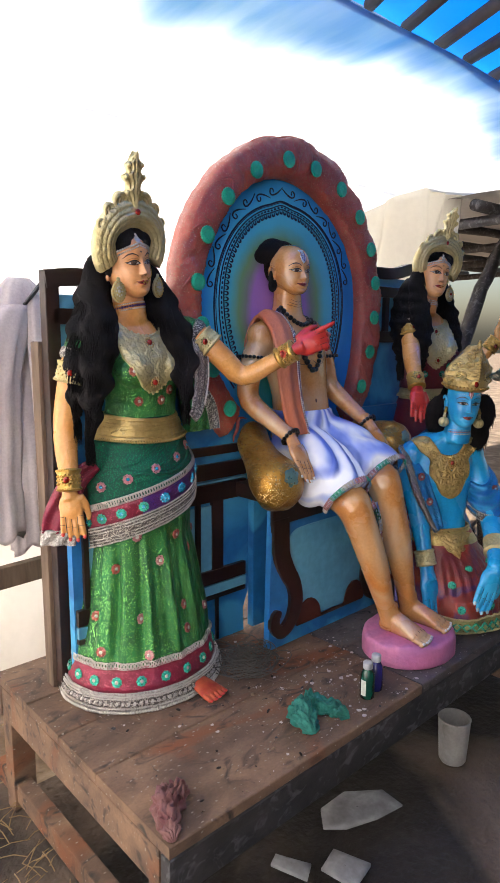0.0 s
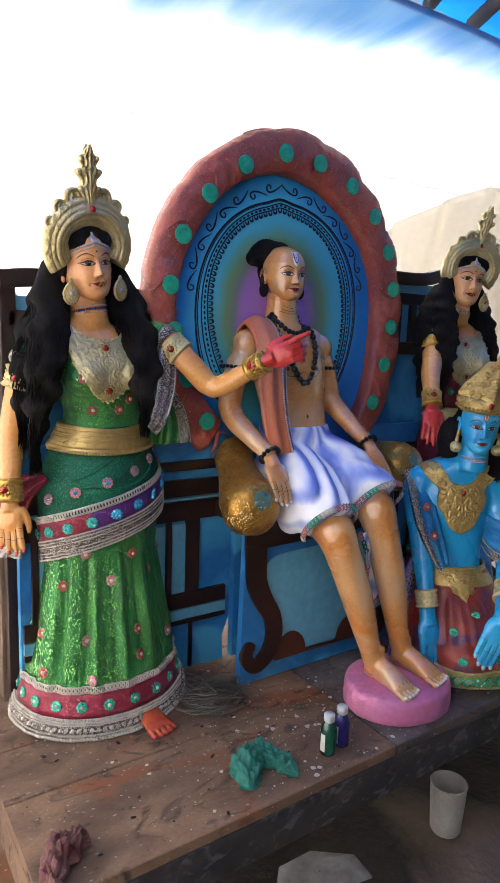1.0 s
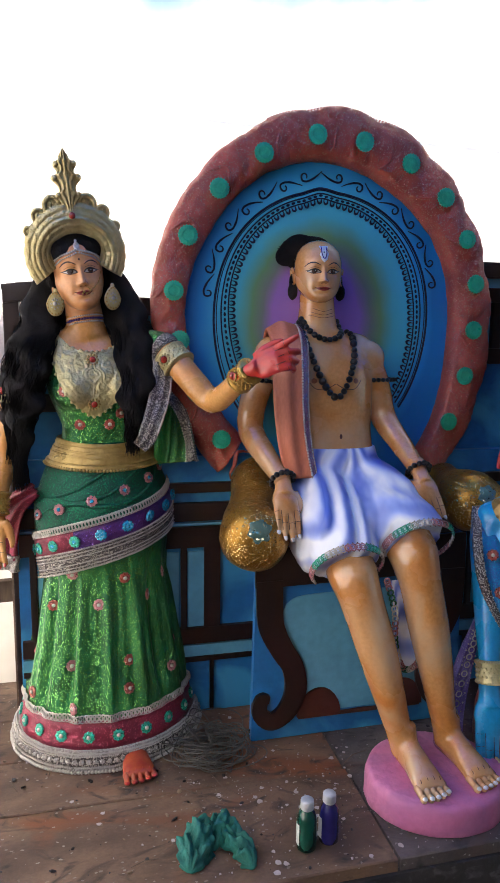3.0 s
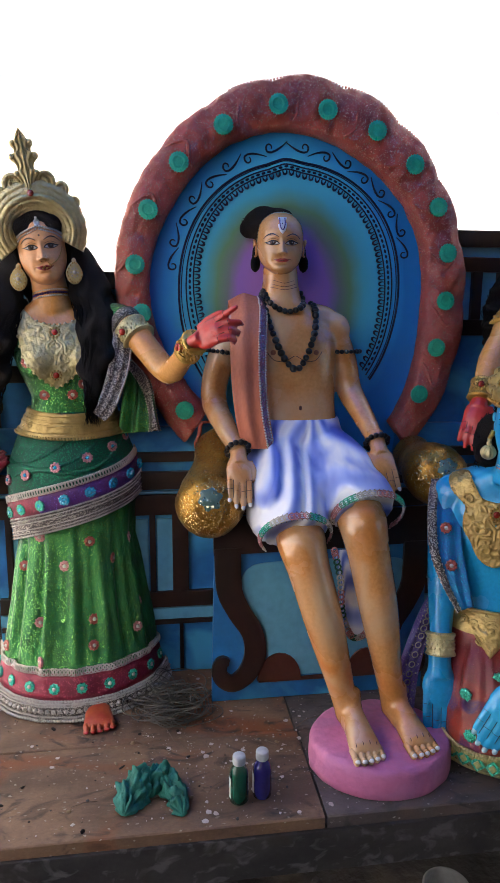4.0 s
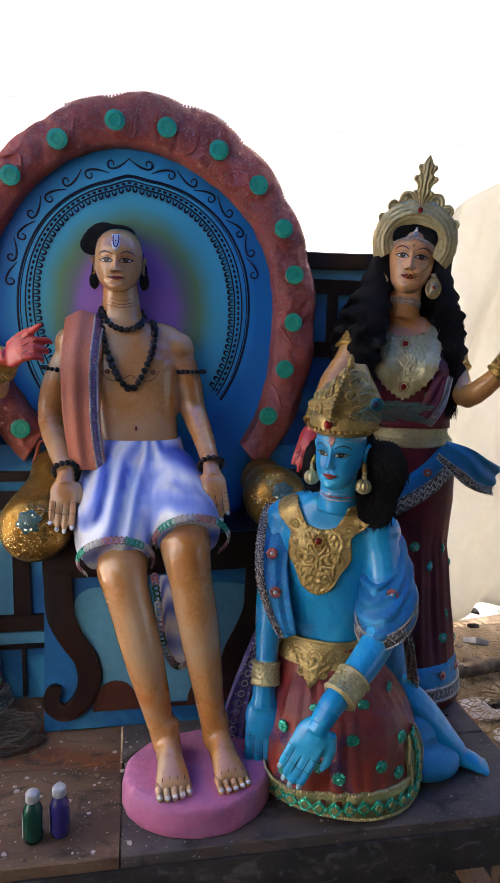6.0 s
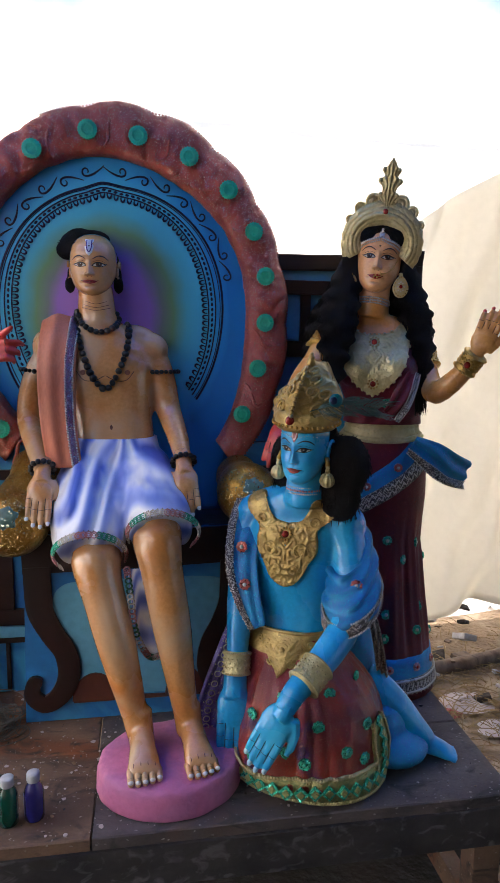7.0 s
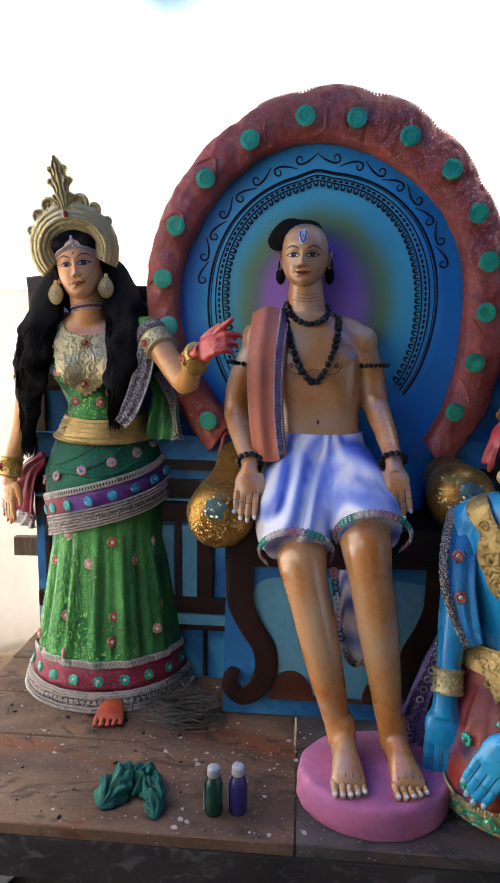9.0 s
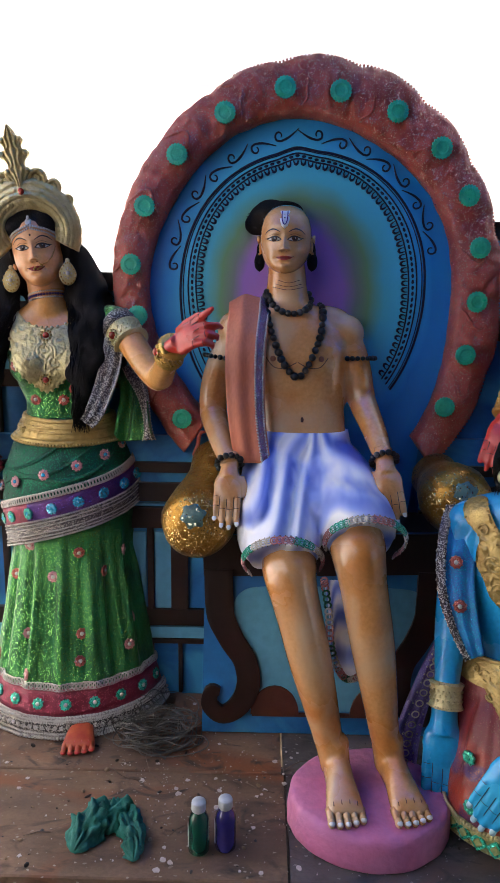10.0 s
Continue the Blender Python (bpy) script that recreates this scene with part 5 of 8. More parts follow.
def seated_man():
    out = Build()
    raw = Build()
    skin = M["skin_tan"]
    hm = pose(-0.057, -0.008, 1.79, 0, 0, -5) @ Matrix.Diagonal((0.88, 0.86, 0.79, 1))
    face = Build()
    head_skin(face, skin, hm, 0.87)
    out.add(face.v, face.f, skin)
    neck_skin(raw, skin, hm)
    raw.loft(torso_rings([(1.2, 0.0, -0.03, 0.13, 0.09), (1.3, -0.005, -0.03, 0.118, 0.082), (1.36, -0.01, -0.025, 0.117, 0.08), (1.43, -0.018, -0.018, 0.129, 0.083), (1.5, -0.028, -0.01, 0.142, 0.084), (1.56, -0.035, 0.0, 0.15, 0.074), (1.6, -0.04, 0.003, 0.118, 0.06), (1.64, -0.045, 0.004, 0.066, 0.054)]), skin)
    for e in (-1, 1):
        raw.ball((-0.025 + e * 0.055, -0.045, 1.515), (0.06, 0.04, 0.045), skin)
    raw.tube([(-0.185, 0.0, 1.568), (-0.12, 0.004, 1.585), (-0.04, 0.004, 1.592), (0.04, 0.004, 1.583), (0.105, 0.0, 1.56)], [0.044, 0.05, 0.052, 0.05, 0.044], skin, 14)
    raw.ball((0.106, 0.0, 1.562), (0.054, 0.05, 0.052), skin)
    raw.ball((-0.184, 0.0, 1.57), (0.054, 0.05, 0.052), skin)
    raw.ball((0.045, 0.005, 1.601), (0.075, 0.044, 0.036), skin)
    raw.ball((-0.125, 0.005, 1.604), (0.075, 0.044, 0.036), skin)
    raw.tube([(-0.054, 0.006, 1.74), (-0.05, 0.008, 1.68), (-0.045, 0.008, 1.62)], [0.05, 0.053, 0.062], skin, 16)
    # arms
    raw.tube(curve_points([(0.07, 0.006, 1.558), (0.118, 0.0, 1.522), (0.14, -0.012, 1.46), (0.155, -0.025, 1.385), (0.178, -0.1, 1.315), (0.19, -0.19, 1.252)], 14), [0.05, 0.05, 0.047, 0.044, 0.042, 0.041, 0.04, 0.039, 0.038, 0.036, 0.033, 0.03, 0.026, 0.024], skin, 14)
    raw.tube(curve_points([(-0.15, 0.006, 1.562), (-0.207, 0.005, 1.512), (-0.24, 0.0, 1.43), (-0.247, -0.01, 1.35), (-0.22, -0.09, 1.285), (-0.193, -0.165, 1.23)], 14), [0.05, 0.05, 0.047, 0.044, 0.042, 0.041, 0.04, 0.039, 0.038, 0.036, 0.033, 0.03, 0.026, 0.024], skin, 14)
    nails, lines, creases = (out, M["white"]), (out, M["line"]), (out, M["bench_rust"])
    palms = Build()
    hand_skin(palms, skin, look_down((-0.194, -0.168, 1.222), (-0.2, -0.262, 1.1)), 0.92, 0.12, 0.03, nails, 1, None, lines)
    hand_skin(palms, skin, look_down((0.191, -0.198, 1.245), (0.2, -0.296, 1.122)), 0.92, 0.12, 0.05, nails, -1, None, lines)
    # legs
    for kn, mid, an in (((-0.042, -0.315, 1.0), (0.01, -0.372, 0.8), (0.066, -0.412, 0.575)), ((0.115, -0.325, 1.055), (0.152, -0.372, 0.83), (0.19, -0.408, 0.578))):
        kn, mid, an = Vector(kn), Vector(mid), Vector(an)
        raw.tube(curve_points([kn + Vector((0, 0.15, 0.07)), kn + Vector((0, 0.05, 0.03)), kn, kn.lerp(mid, 0.5) + Vector((0, -0.004, 0)), mid, mid.lerp(an, 0.6), an], 18),
                 [0.07, 0.069, 0.067, 0.066, 0.066, 0.066, 0.062, 0.057, 0.055, 0.054, 0.053, 0.051, 0.047, 0.042, 0.037, 0.034, 0.033, 0.034], skin, 16)
        raw.ball(kn + Vector((0, -0.012, 0.005)), (0.056, 0.05, 0.06), skin)
    for x, y, z, yaw in ((0.068, -0.425, 0.541, 4), (0.194, -0.42, 0.543, 10)):
        foot_skin(raw, skin, pose(x, y + 0.008, z, 0, 0, yaw), 0.9, nails, creases)
    verts, faces = fused(raw, 0.005, 9)
    out.add(verts, faces, skin)
    out.add(*fused(palms, 0.004, 2), skin)
    s = Surface(face.v, face.f, pose(-0.057, -0.008, 1.79, 0, 0, -5))
    face_paint(out, s, (0.88, 0.79), "iris", "lip", "line", 0.87)
    # forehead mark
    s.patch(out, [(-0.012, 0.075), (0.012, 0.075), (0.012, 0.05), (0.008, 0.036), (0, 0.028), (-0.008, 0.036), (-0.012, 0.05)], M["white"], 0.0012, 3)
    s.stroke(out, [(-0.007, 0.073), (-0.007, 0.055), (-0.004, 0.043), (0, 0.039), (0.004, 0.043), (0.007, 0.055), (0.007, 0.073)], 0.0028, M["purple_cloth"], 0.0022, 24)
    s.patch(out, oval(0, 0.056, 0.0018, 0.0022, 8), M["line"], 0.0024, 1)
    # hair: knot and side locks
    hair = Build()
    for c, r in (((-0.055, 0.05, 0.1), (0.062, 0.05, 0.045)), ((-0.095, 0.055, 0.075), (0.036, 0.04, 0.036)), ((-0.012, 0.05, 0.116), (0.062, 0.05, 0.032)), ((-0.05, 0.05, 0.124), (0.046, 0.04, 0.03)), ((0, 0.06, 0.03), (0.078, 0.06, 0.085)),
                 ((-0.079, 0.01, -0.055), (0.017, 0.022, 0.032)), ((0.079, 0.01, -0.055), (0.017, 0.022, 0.032)), ((-0.078, 0.02, -0.02), (0.012, 0.016, 0.034)), ((0.078, 0.02, -0.02), (0.012, 0.016, 0.034))):
        hair.ball(c, r, M["hair"], hm)
    out.add(*fused(hair, 0.006, 3), M["hair"])
    rng = random.Random(2)
    for i in range(40):
        a = hm @ Vector((rng.uniform(-0.06, 0.02), 0.05 + rng.uniform(-0.02, 0.03), 0.11 + rng.uniform(-0.02, 0.02)))
        c = hm @ Vector((rng.uniform(-0.13, -0.06), 0.05, rng.uniform(0.05, 0.11)))
        out.tube([a, a.lerp(c, 0.5) + Vector((0, 0, 0.015)), c], [0.003, 0.003, 0.001], M["hair"], 5)
    # neck lines, chest line
    chest = Surface(verts, faces, pose(-0.03, 0, 1.5))
    for v, w in ((0.172, 0.04), (0.18, 0.035), (0.19, 0.03)):
        chest.stroke(out, [(-0.02 - w, v + 0.008), (-0.02, v), (-0.02 + w, v + 0.008)], 0.0014, M["bench_rust"], 0.001)
    for e in (-1, 1):
        chest.stroke(out, [(0.005 + e * 0.08, 0.0), (0.005 + e * 0.06, -0.024), (0.005 + e * 0.03, -0.026), (0.005 + e * 0.002, -0.012)], 0.0018, M["line"], 0.001)
        chest.patch(out, oval(0.005 + e * 0.062, -0.003, 0.0075, 0.0075, 12), M["nipple"], 0.0012, 2)
    chest.patch(out, oval(0.02, -0.158, 0.004, 0.007, 10), M["bench_rust"], 0.0008, 2)
    # dhoti
    d = Build()
    cloth = M["dhoti"]
    d.loft(torso_rings([(1.1, 0.01, -0.06, 0.15, 0.1), (1.18, 0.005, -0.05, 0.14, 0.1), (1.26, 0.0, -0.04, 0.13, 0.097), (1.295, -0.005, -0.032, 0.127, 0.091), (1.308, -0.005, -0.03, 0.125, 0.088)]), cloth)
    d.tube(curve_points([(-0.06, -0.03, 1.18), (-0.07, -0.14, 1.15), (-0.062, -0.23, 1.1), (-0.058, -0.3, 1.035)], 10), [0.105, 0.106, 0.104, 0.102, 0.1, 0.098, 0.095, 0.092, 0.09, 0.084], cloth, 18)
    d.tube(curve_points([(0.07, -0.03, 1.19), (0.088, -0.14, 1.175), (0.11, -0.24, 1.135), (0.124, -0.31, 1.09)], 10), [0.1, 0.098, 0.096, 0.094, 0.092, 0.091, 0.09, 0.089, 0.088, 0.084], cloth, 18)
    d.ball((-0.12, -0.19, 1.07), (0.055, 0.09, 0.085), cloth)
    d.ball((0.185, -0.2, 1.07), (0.03, 0.06, 0.05), cloth)
    d.ball((0.03, -0.17, 1.13), (0.09, 0.12, 0.075), cloth)
    dv, df = fused(d, 0.006, 3)
    for v in dv:   # folds that fan out from the waist
        g = min(1.0, max(0.0, (1.31 - v.z) / 0.09))
        t = min(1.0, max(0.0, (v.x + 0.01) / 0.08))
        t = t * t * (3 - 2 * t)
        ph = (92 * v.x - 46 * (v.z - 1.2)) * (1 - t) + (36 * v.x + 84 * (v.z - 1.2)) * t + 1.3 * math.sin(17 * v.z + 21 * v.x)
        w = math.sin(ph) + 0.35 * math.sin(2 * ph + 1.0) + 0.3 * noise.noise(Vector((v.x * 30, v.y * 30, v.z * 30)))
        if v.y < 0:
            v.y -= 0.0075 * g * w
        if v.y < -0.1:
            v.z += 0.004 * g * w
    # the hems are open below the knees: keep the cloth above a slanting line
    out.add(dv, df, cloth)
    for c, rx, a0, a1 in (((-0.06, -0.305, 1.03), 0.094, -15, 215), ((0.13, -0.315, 1.085), 0.094, -35, 195)):
        for row, (dr, r, mats) in enumerate(((0.0, 0.0082, ("gem_pink", "silver_bead", "gem")), (0.0, 0.0, ()))):
            if not r:
                continue
            for i in range(30):
                a = radians(a0 + (a1 - a0) * i / 29)
                out_dir = Vector((math.cos(a), -0.62 * math.sin(a), 0.78 * math.sin(a)))
                p = Vector(c) + out_dir * rx
                q = Matrix.Translation(p) @ (out_dir + Vector((0, -0.5, 0))).normalized().to_track_quat("Y", "Z").to_matrix().to_4x4()
                out.ring((0, 0, 0), r, 0.0018, M[mats[(i // 4) % 3]], q, 12, 5)
                out.ring((0, 0.001, 0), r * 0.45, 0.0012, M[mats[(i // 4) % 3]], q, 8, 4)
                for dz in (-0.0105, 0.0105):
                    out.ball((0, 0, dz), 0.0018, M["dark_trim"], q, 6, 4)
    # scarf over the shoulder
    line = curve_points([(-0.15, 0.075, 1.5), (-0.145, 0.05, 1.6), (-0.148, 0.0, 1.648), (-0.15, -0.06, 1.61), (-0.157, -0.1, 1.53), (-0.157, -0.115, 1.43), (-0.15, -0.13, 1.33), (-0.135, -0.15, 1.235)], 40)
    rows = []
    for i, p in enumerate(line):
        t = i / 39
        half = 0.06 - 0.014 * t
        dirv = (line[min(i + 1, 39)] - line[max(i - 1, 0)]).normalized()
        nrm = Vector((1, 0, 0)).cross(dirv).normalized()
        row = []
        for k in range(17):
            w = -1 + k / 8
            row.append(p + Vector((w * half, 0, -0.02 * (w + 0.2) ** 2 * (1 - t))) - nrm * (-0.003 + 0.0028 * math.sin(w * 7 + t) * (0.3 + t) - 0.012 * (1 - w * w)) * -1)
        for k in range(16, -1, -1):
            row.append(row[k] + nrm * 0.012)
        rows.append(row)
    out.loft(rows, M["scarf"])
    for lo, hi, mat, lift in ((12, 15, "scarf_trim", 0.0045), (12, 12, "silver_bead", 0.0), (15, 15, "silver_bead", 0.0)):
        if lo == hi:
            bead_chain(out, [r[lo] - Vector((0, 0.004, 0)) for r in rows[6:]], 0.0032, M[mat], 1.8)
            continue
        strip = []
        for i, r in enumerate(rows):
            dirv = (line[min(i + 1, 39)] - line[max(i - 1, 0)]).normalized()
            nrm = Vector((1, 0, 0)).cross(dirv).normalized()
            pts = [r[k] - nrm * lift for k in range(lo, hi + 1)]
            strip.append(pts + [q + nrm * (lift + 0.004) for q in pts[::-1]])
        out.loft(strip, M[mat])
    # beads
    nb = pose(-0.045, -0.002, 1.655)
    bead_chain(out, [chest.at(u, v, 0.007) for u, v in ((-0.075, 0.168), (-0.06, 0.135), (-0.03, 0.115), (0.0, 0.112), (0.03, 0.125), (0.048, 0.15), (0.055, 0.17))], 0.0095, M["bead"], 1.65)
    bead_chain(out, [chest.at(u, v, 0.008) for u, v in ((-0.085, 0.16), (-0.072, 0.1), (-0.05, 0.03), (-0.03, -0.015), (-0.005, -0.045), (0.015, -0.045), (0.04, -0.005), (0.065, 0.06), (0.072, 0.12), (0.066, 0.165))], 0.0105, M["bead"], 1.65)
    for p, q, r, rad in (((0.137, -0.008, 1.497), (0.02, -0.03, -1), 0.05, 0.007), ((-0.222, 0.004, 1.495), (-0.15, -0.03, -1), 0.05, 0.007), ((0.19, -0.187, 1.255), (0.05, -0.75, -0.65), 0.031, 0.0085), ((-0.195, -0.16, 1.236), (0.1, -0.75, -0.6), 0.031, 0.0085)):
        m4 = Matrix.Translation(p) @ Vector(q).to_track_quat("Z", "Y").to_matrix().to_4x4()
        bead_chain(out, around(m4, r, r, 0, 30), rad, M["bead"], 1.7)
    # cloth end hanging between the knees
    rows = []
    edge = curve_points([(0.035, -0.34, 1.0), (0.045, -0.37, 0.93), (0.055, -0.36, 0.84), (0.085, -0.345, 0.765), (0.115, -0.345, 0.76), (0.14, -0.345, 0.79)], 34)
    for i, p in enumerate(edge):
        q = Matrix.Translation(p)
        out.ring((0, 0, 0), 0.0075, 0.0024, M[("gem_pink", "teal_cloth", "silver_bead")[(i // 3) % 3]], q, 9, 4)
    rows = [[p + Vector((0, 0.003, 0)), Vector((max(p.x, 0.1), -0.335, max(p.z, 0.9))), ] for p in edge]
    out.loft(rows, M["dhoti"], closed=False, cap=False)
    return out.thing("seated_statue", "painted plaster seated statue in blue-white dhoti, beads and salmon scarf", "statue")


seated_man()


# ---- standing statues ----
def fan_crown(b, hm, k, gold):
    """A fan-shaped crown rising behind the hair, with scrolls and a leafy spike; hm: the head's unscaled pose."""
    def P(x, y, z):
        return hm @ Vector((x * k, y * k, z * k))
    # fan plate with raised ribs
    rows = []
    for i in range(97):
        a = radians(-32) + radians(244) * i / 96
        row = []
        for j in range(37):   # ribs round the hair, beaded bands between them
            w = j / 36
            r = 0.074 + 0.078 * w
            rib = abs(math.sin(w * 5 * math.pi)) ** 0.6
            y = 0.004 - 0.034 * math.sin(math.pi * (0.12 + 0.8 * w)) ** 0.8 - 0.0042 * rib - 0.3 * filigree(0.6 * r * math.cos(a), r * math.sin(a), 1.6) - (0.0035 * abs(math.sin(a * 34)) if 0.4 < w < 0.6 or w > 0.8 else 0.0)
            sc = 1 + (0.02 * abs(math.sin(a * 13)) if j > 31 else 0)
            flat = 0.84 + 0.16 * w
            row.append(P(r * sc * math.cos(a), y + 0.012, 0.048 + r * sc * math.sin(a) * flat))
        for r, y in ((0.15, 0.016), (0.112, 0.02), (0.074, 0.016)):
            row.append(P(r * math.cos(a), y + 0.012, 0.048 + r * math.sin(a)))
        rows.append(row)
    b.loft(rows, gold)
    for i in range(64):
        a = radians(-25) + radians(230) * i / 63
        b.ball(P(0.0755 * math.cos(a), -0.004, 0.048 + 0.0645 * math.sin(a)), 0.0032 * k, gold, None, 6, 4)
    # scrolls standing on the fan
    for e in (-1, 1):
        for cx, cz, r0, t in ((0.048, 0.195, 0.03, 0.0085), (0.093, 0.168, 0.022, 0.007), (0.128, 0.125, 0.015, 0.006)):
            pts = []
            for j in range(26):
                w = j / 25
                a = radians(-80) + w * radians(500)
                rr = r0 * (1 - 0.8 * w)
                pts.append(P(e * (cx + rr * math.cos(a)), 0.002, cz + rr * math.sin(a)))
            b.tube(pts, [t * k * (1 - 0.35 * j / 25) for j in range(26)], gold, 7)
            b.ball(P(e * cx, 0.01, cz), (r0 * 0.98 * k, 0.008 * k, r0 * 0.98 * k), gold)
    # leafy spike: a ribbed plate with three pairs of curled leaves
    rows = []
    prof = ((0.15, 0.011), (0.18, 0.015), (0.205, 0.02), (0.222, 0.033), (0.232, 0.038), (0.24, 0.026), (0.258, 0.028), (0.272, 0.042), (0.282, 0.044), (0.289, 0.028), (0.3, 0.026), (0.311, 0.034), (0.319, 0.032), (0.327, 0.018), (0.338, 0.014), (0.348, 0.003))
    line = curve_points([(w, 0, z) for z, w in prof], 60)
    for p in line:
        front = [P(p.x * u, -0.004 - 0.012 * (1 - u * u) - 0.0035 * math.cos(u * 4.5 * math.pi), p.z - 0.012 * abs(u) ** 2) for u in (-1 + k2 / 10 for k2 in range(21))]
        rows.append(front + [P(-p.x * u, 0.012, p.z - 0.012 * abs(u) ** 2) for u in (-1 + k2 / 4 for k2 in range(9))])
    b.loft(rows, gold)
    for z, w in ((0.23, 0.03), (0.279, 0.035), (0.316, 0.026)):
        for e in (-1, 1):
            b.ball(P(e * w, -0.008, z - 0.01), (0.0085 * k, 0.0075 * k, 0.0085 * k), gold, None, 10, 7)
    b.ball(P(0, -0.026, 0.163), (0.01 * k, 0.006 * k, 0.01 * k), M["jewel"])


def woman(name, base, yaw, size, head, head_yaw, head_tilt, pal, arms, locks, label):
    """A standing statue in a sari. base: on the platform; the body in metres round it, before size."""
    B = pose(*base, 0, 0, yaw) @ Matrix.Scale(size, 4)
    out = Build()
    raw = Build()
    skin = M["skin_fair"]
    hm0 = pose(*head, 0, head_tilt, head_yaw)
    hm = hm0 @ Matrix.Diagonal((0.86 * size, 0.86 * size, 0.82 * size, 1))

    def T(rings):
        return [[B @ Vector(p) for p in r] for r in rings]
    face = Build()
    head_skin(face, M["skin_face"], hm)
    out.add(face.v, face.f, M["skin_face"])
    neck_skin(raw, skin, hm)
    hx = (B.inverted() @ Vector(head))
    raw.loft(T(torso_rings([(0.9, 0.0, -0.02, 0.105, 0.078), (0.98, -0.015, -0.03, 0.12, 0.085), (1.04, -0.025, -0.03, 0.13, 0.082), (1.09, -0.035, -0.022, 0.135, 0.07), (1.125, hx.x * 0.7, -0.015, 0.11, 0.055), (1.16, hx.x * 0.9, -0.015, 0.05, 0.045)])), skin)
    for arm in arms:
        raw.tube(curve_points([Vector(p) for p in arm["line"]], 16), [r * size for r in (0.044, 0.044, 0.043, 0.041, 0.039, 0.037, 0.036, 0.036, 0.035, 0.034, 0.032, 0.03, 0.028, 0.026, 0.025, 0.024)], skin, 14)
    verts, faces = fused(raw, 0.0055, 4)
    hinv = hm0.inverted()

    def in_face(c):
        q = hinv @ c
        return q.z > -0.1 * size and q.length < 0.2
    split_faces(out, verts, faces, in_face, M["skin_face"], skin)
    hands = Build()
    red = Build()
    for arm in arms:
        tgt = red if arm.get("red") else hands
        hand_skin(tgt, M["henna"] if arm.get("red") else skin, look_down(arm["wrist"], arm["tip"], arm["front"]), arm["k"] * size, arm["bend"], 0.1, (out, M["henna"]) if not arm.get("red") else None, arm["thumb"], arm.get("curl"), (out, M["line"]))
    if hands.v:
        out.add(*fused(hands, 0.004, 3), skin)
    if red.v:
        out.add(*fused(red, 0.004, 3), M["henna"])
    s = Surface(face.v, face.f, hm0)
    kk = (0.86 * size, 0.82 * size)
    face_paint(out, s, kk, "iris", "lip", "line")
    s.patch(out, oval(0, 0.034 * size, 0.0025, 0.0025, 8), M["line"], 0.0018, 1)
    # forehead chain and drop
    for e in (-1, 1):
        bead_chain(out, [s.at(e * u * size, v * size, 0.004) for u, v in ((0.0, 0.058), (0.02, 0.052), (0.045, 0.045), (0.062, 0.034))], 0.0036 * size, M["silver_bead"], 1.8)
        bead_chain(out, [s.at(e * u * size, v * size, 0.003) for u, v in ((0.004, 0.05), (0.02, 0.044), (0.042, 0.037), (0.058, 0.026))], 0.0026 * size, M["silver_bead"], 2.2)
    s.patch(out, oval(0, 0.068 * size, 0.008 * size, 0.011 * size, 12), M["silver_bead"], 0.004, 2)
    bead_chain(out, [s.at(0, v * size, 0.006) for v in (0.075, 0.085, 0.1)], 0.004 * size, M["silver_bead"], 1.8)
    s2 = [s.at(0.012 * size * 0.9, -0.036 * size, 0.003), s.at(0.018 * size, -0.046 * size, 0.004), s.at(0.006 * size, -0.05 * size, 0.004)]
    out.tube(curve_points(s2, 8), 0.0012, M["gold_bright"], 5)
    for u, v in ((0.0, -0.047), (0.005, -0.052), (-0.004, -0.051)):
        out.ball(s.at(u * size, v * size, 0.005), 0.0028 * size, M["gold_bright"], None, 8, 5)
    bead_chain(out, [s.at(u * size, v * size, 0.0025) for u, v in ((0.014, -0.042), (0.03, -0.036), (0.044, -0.02), (0.054, 0.004))], 0.0017 * size, M["gold_bright"], 2.0)
    # hair
    hair = Build()
    for c, r in (((0, 0.03, 0.05), (0.083, 0.09, 0.085)), ((0, -0.015, 0.092), (0.07, 0.058, 0.045)), ((-0.04, -0.03, 0.078), (0.042, 0.05, 0.042)), ((0.04, -0.03, 0.078), (0.042, 0.05, 0.042)), ((0, 0.06, -0.05), (0.085, 0.055, 0.1)), ((-0.076, 0.01, 0.02), (0.014, 0.04, 0.06)), ((0.076, 0.01, 0.02), (0.014, 0.04, 0.06)), ((0, 0.075, -0.18), (0.1, 0.05, 0.12))):
        hair.ball(c, r, M["hair"], hm)
    rng = random.Random(len(name) + int(base[0] * 100))
    for line, width in locks:
        pts = curve_points(line, 14)
        hair.tube(pts, [1.12 * size * width * w for w in (0.5, 0.75, 0.9, 1.0, 1.05, 1.1, 1.1, 1.1, 1.05, 0.95, 0.84, 0.68, 0.46, 0.14)], M["hair"], 12, 0.7)
    hv, hf = fused(hair, 0.007, 2)
    mid = hm0 @ Vector((0, 0, 0))
    for v in hv:   # waves, growing away from the head
        g = min(1.0, max(0.0, (mid.z - v.z) / 0.12))
        v.x += g * (0.009 * math.sin(v.z * 62 * pal["curl"] + 9 * v.x + 2) + 0.008 * noise.noise(Vector((v.x * 30, v.y * 30, v.z * 24))))
        v.y += g * 0.009 * noise.noise(Vector((v.x * 34 + 7, v.y * 34, v.z * 26)))
    out.add(hv, hf, M["hair"])
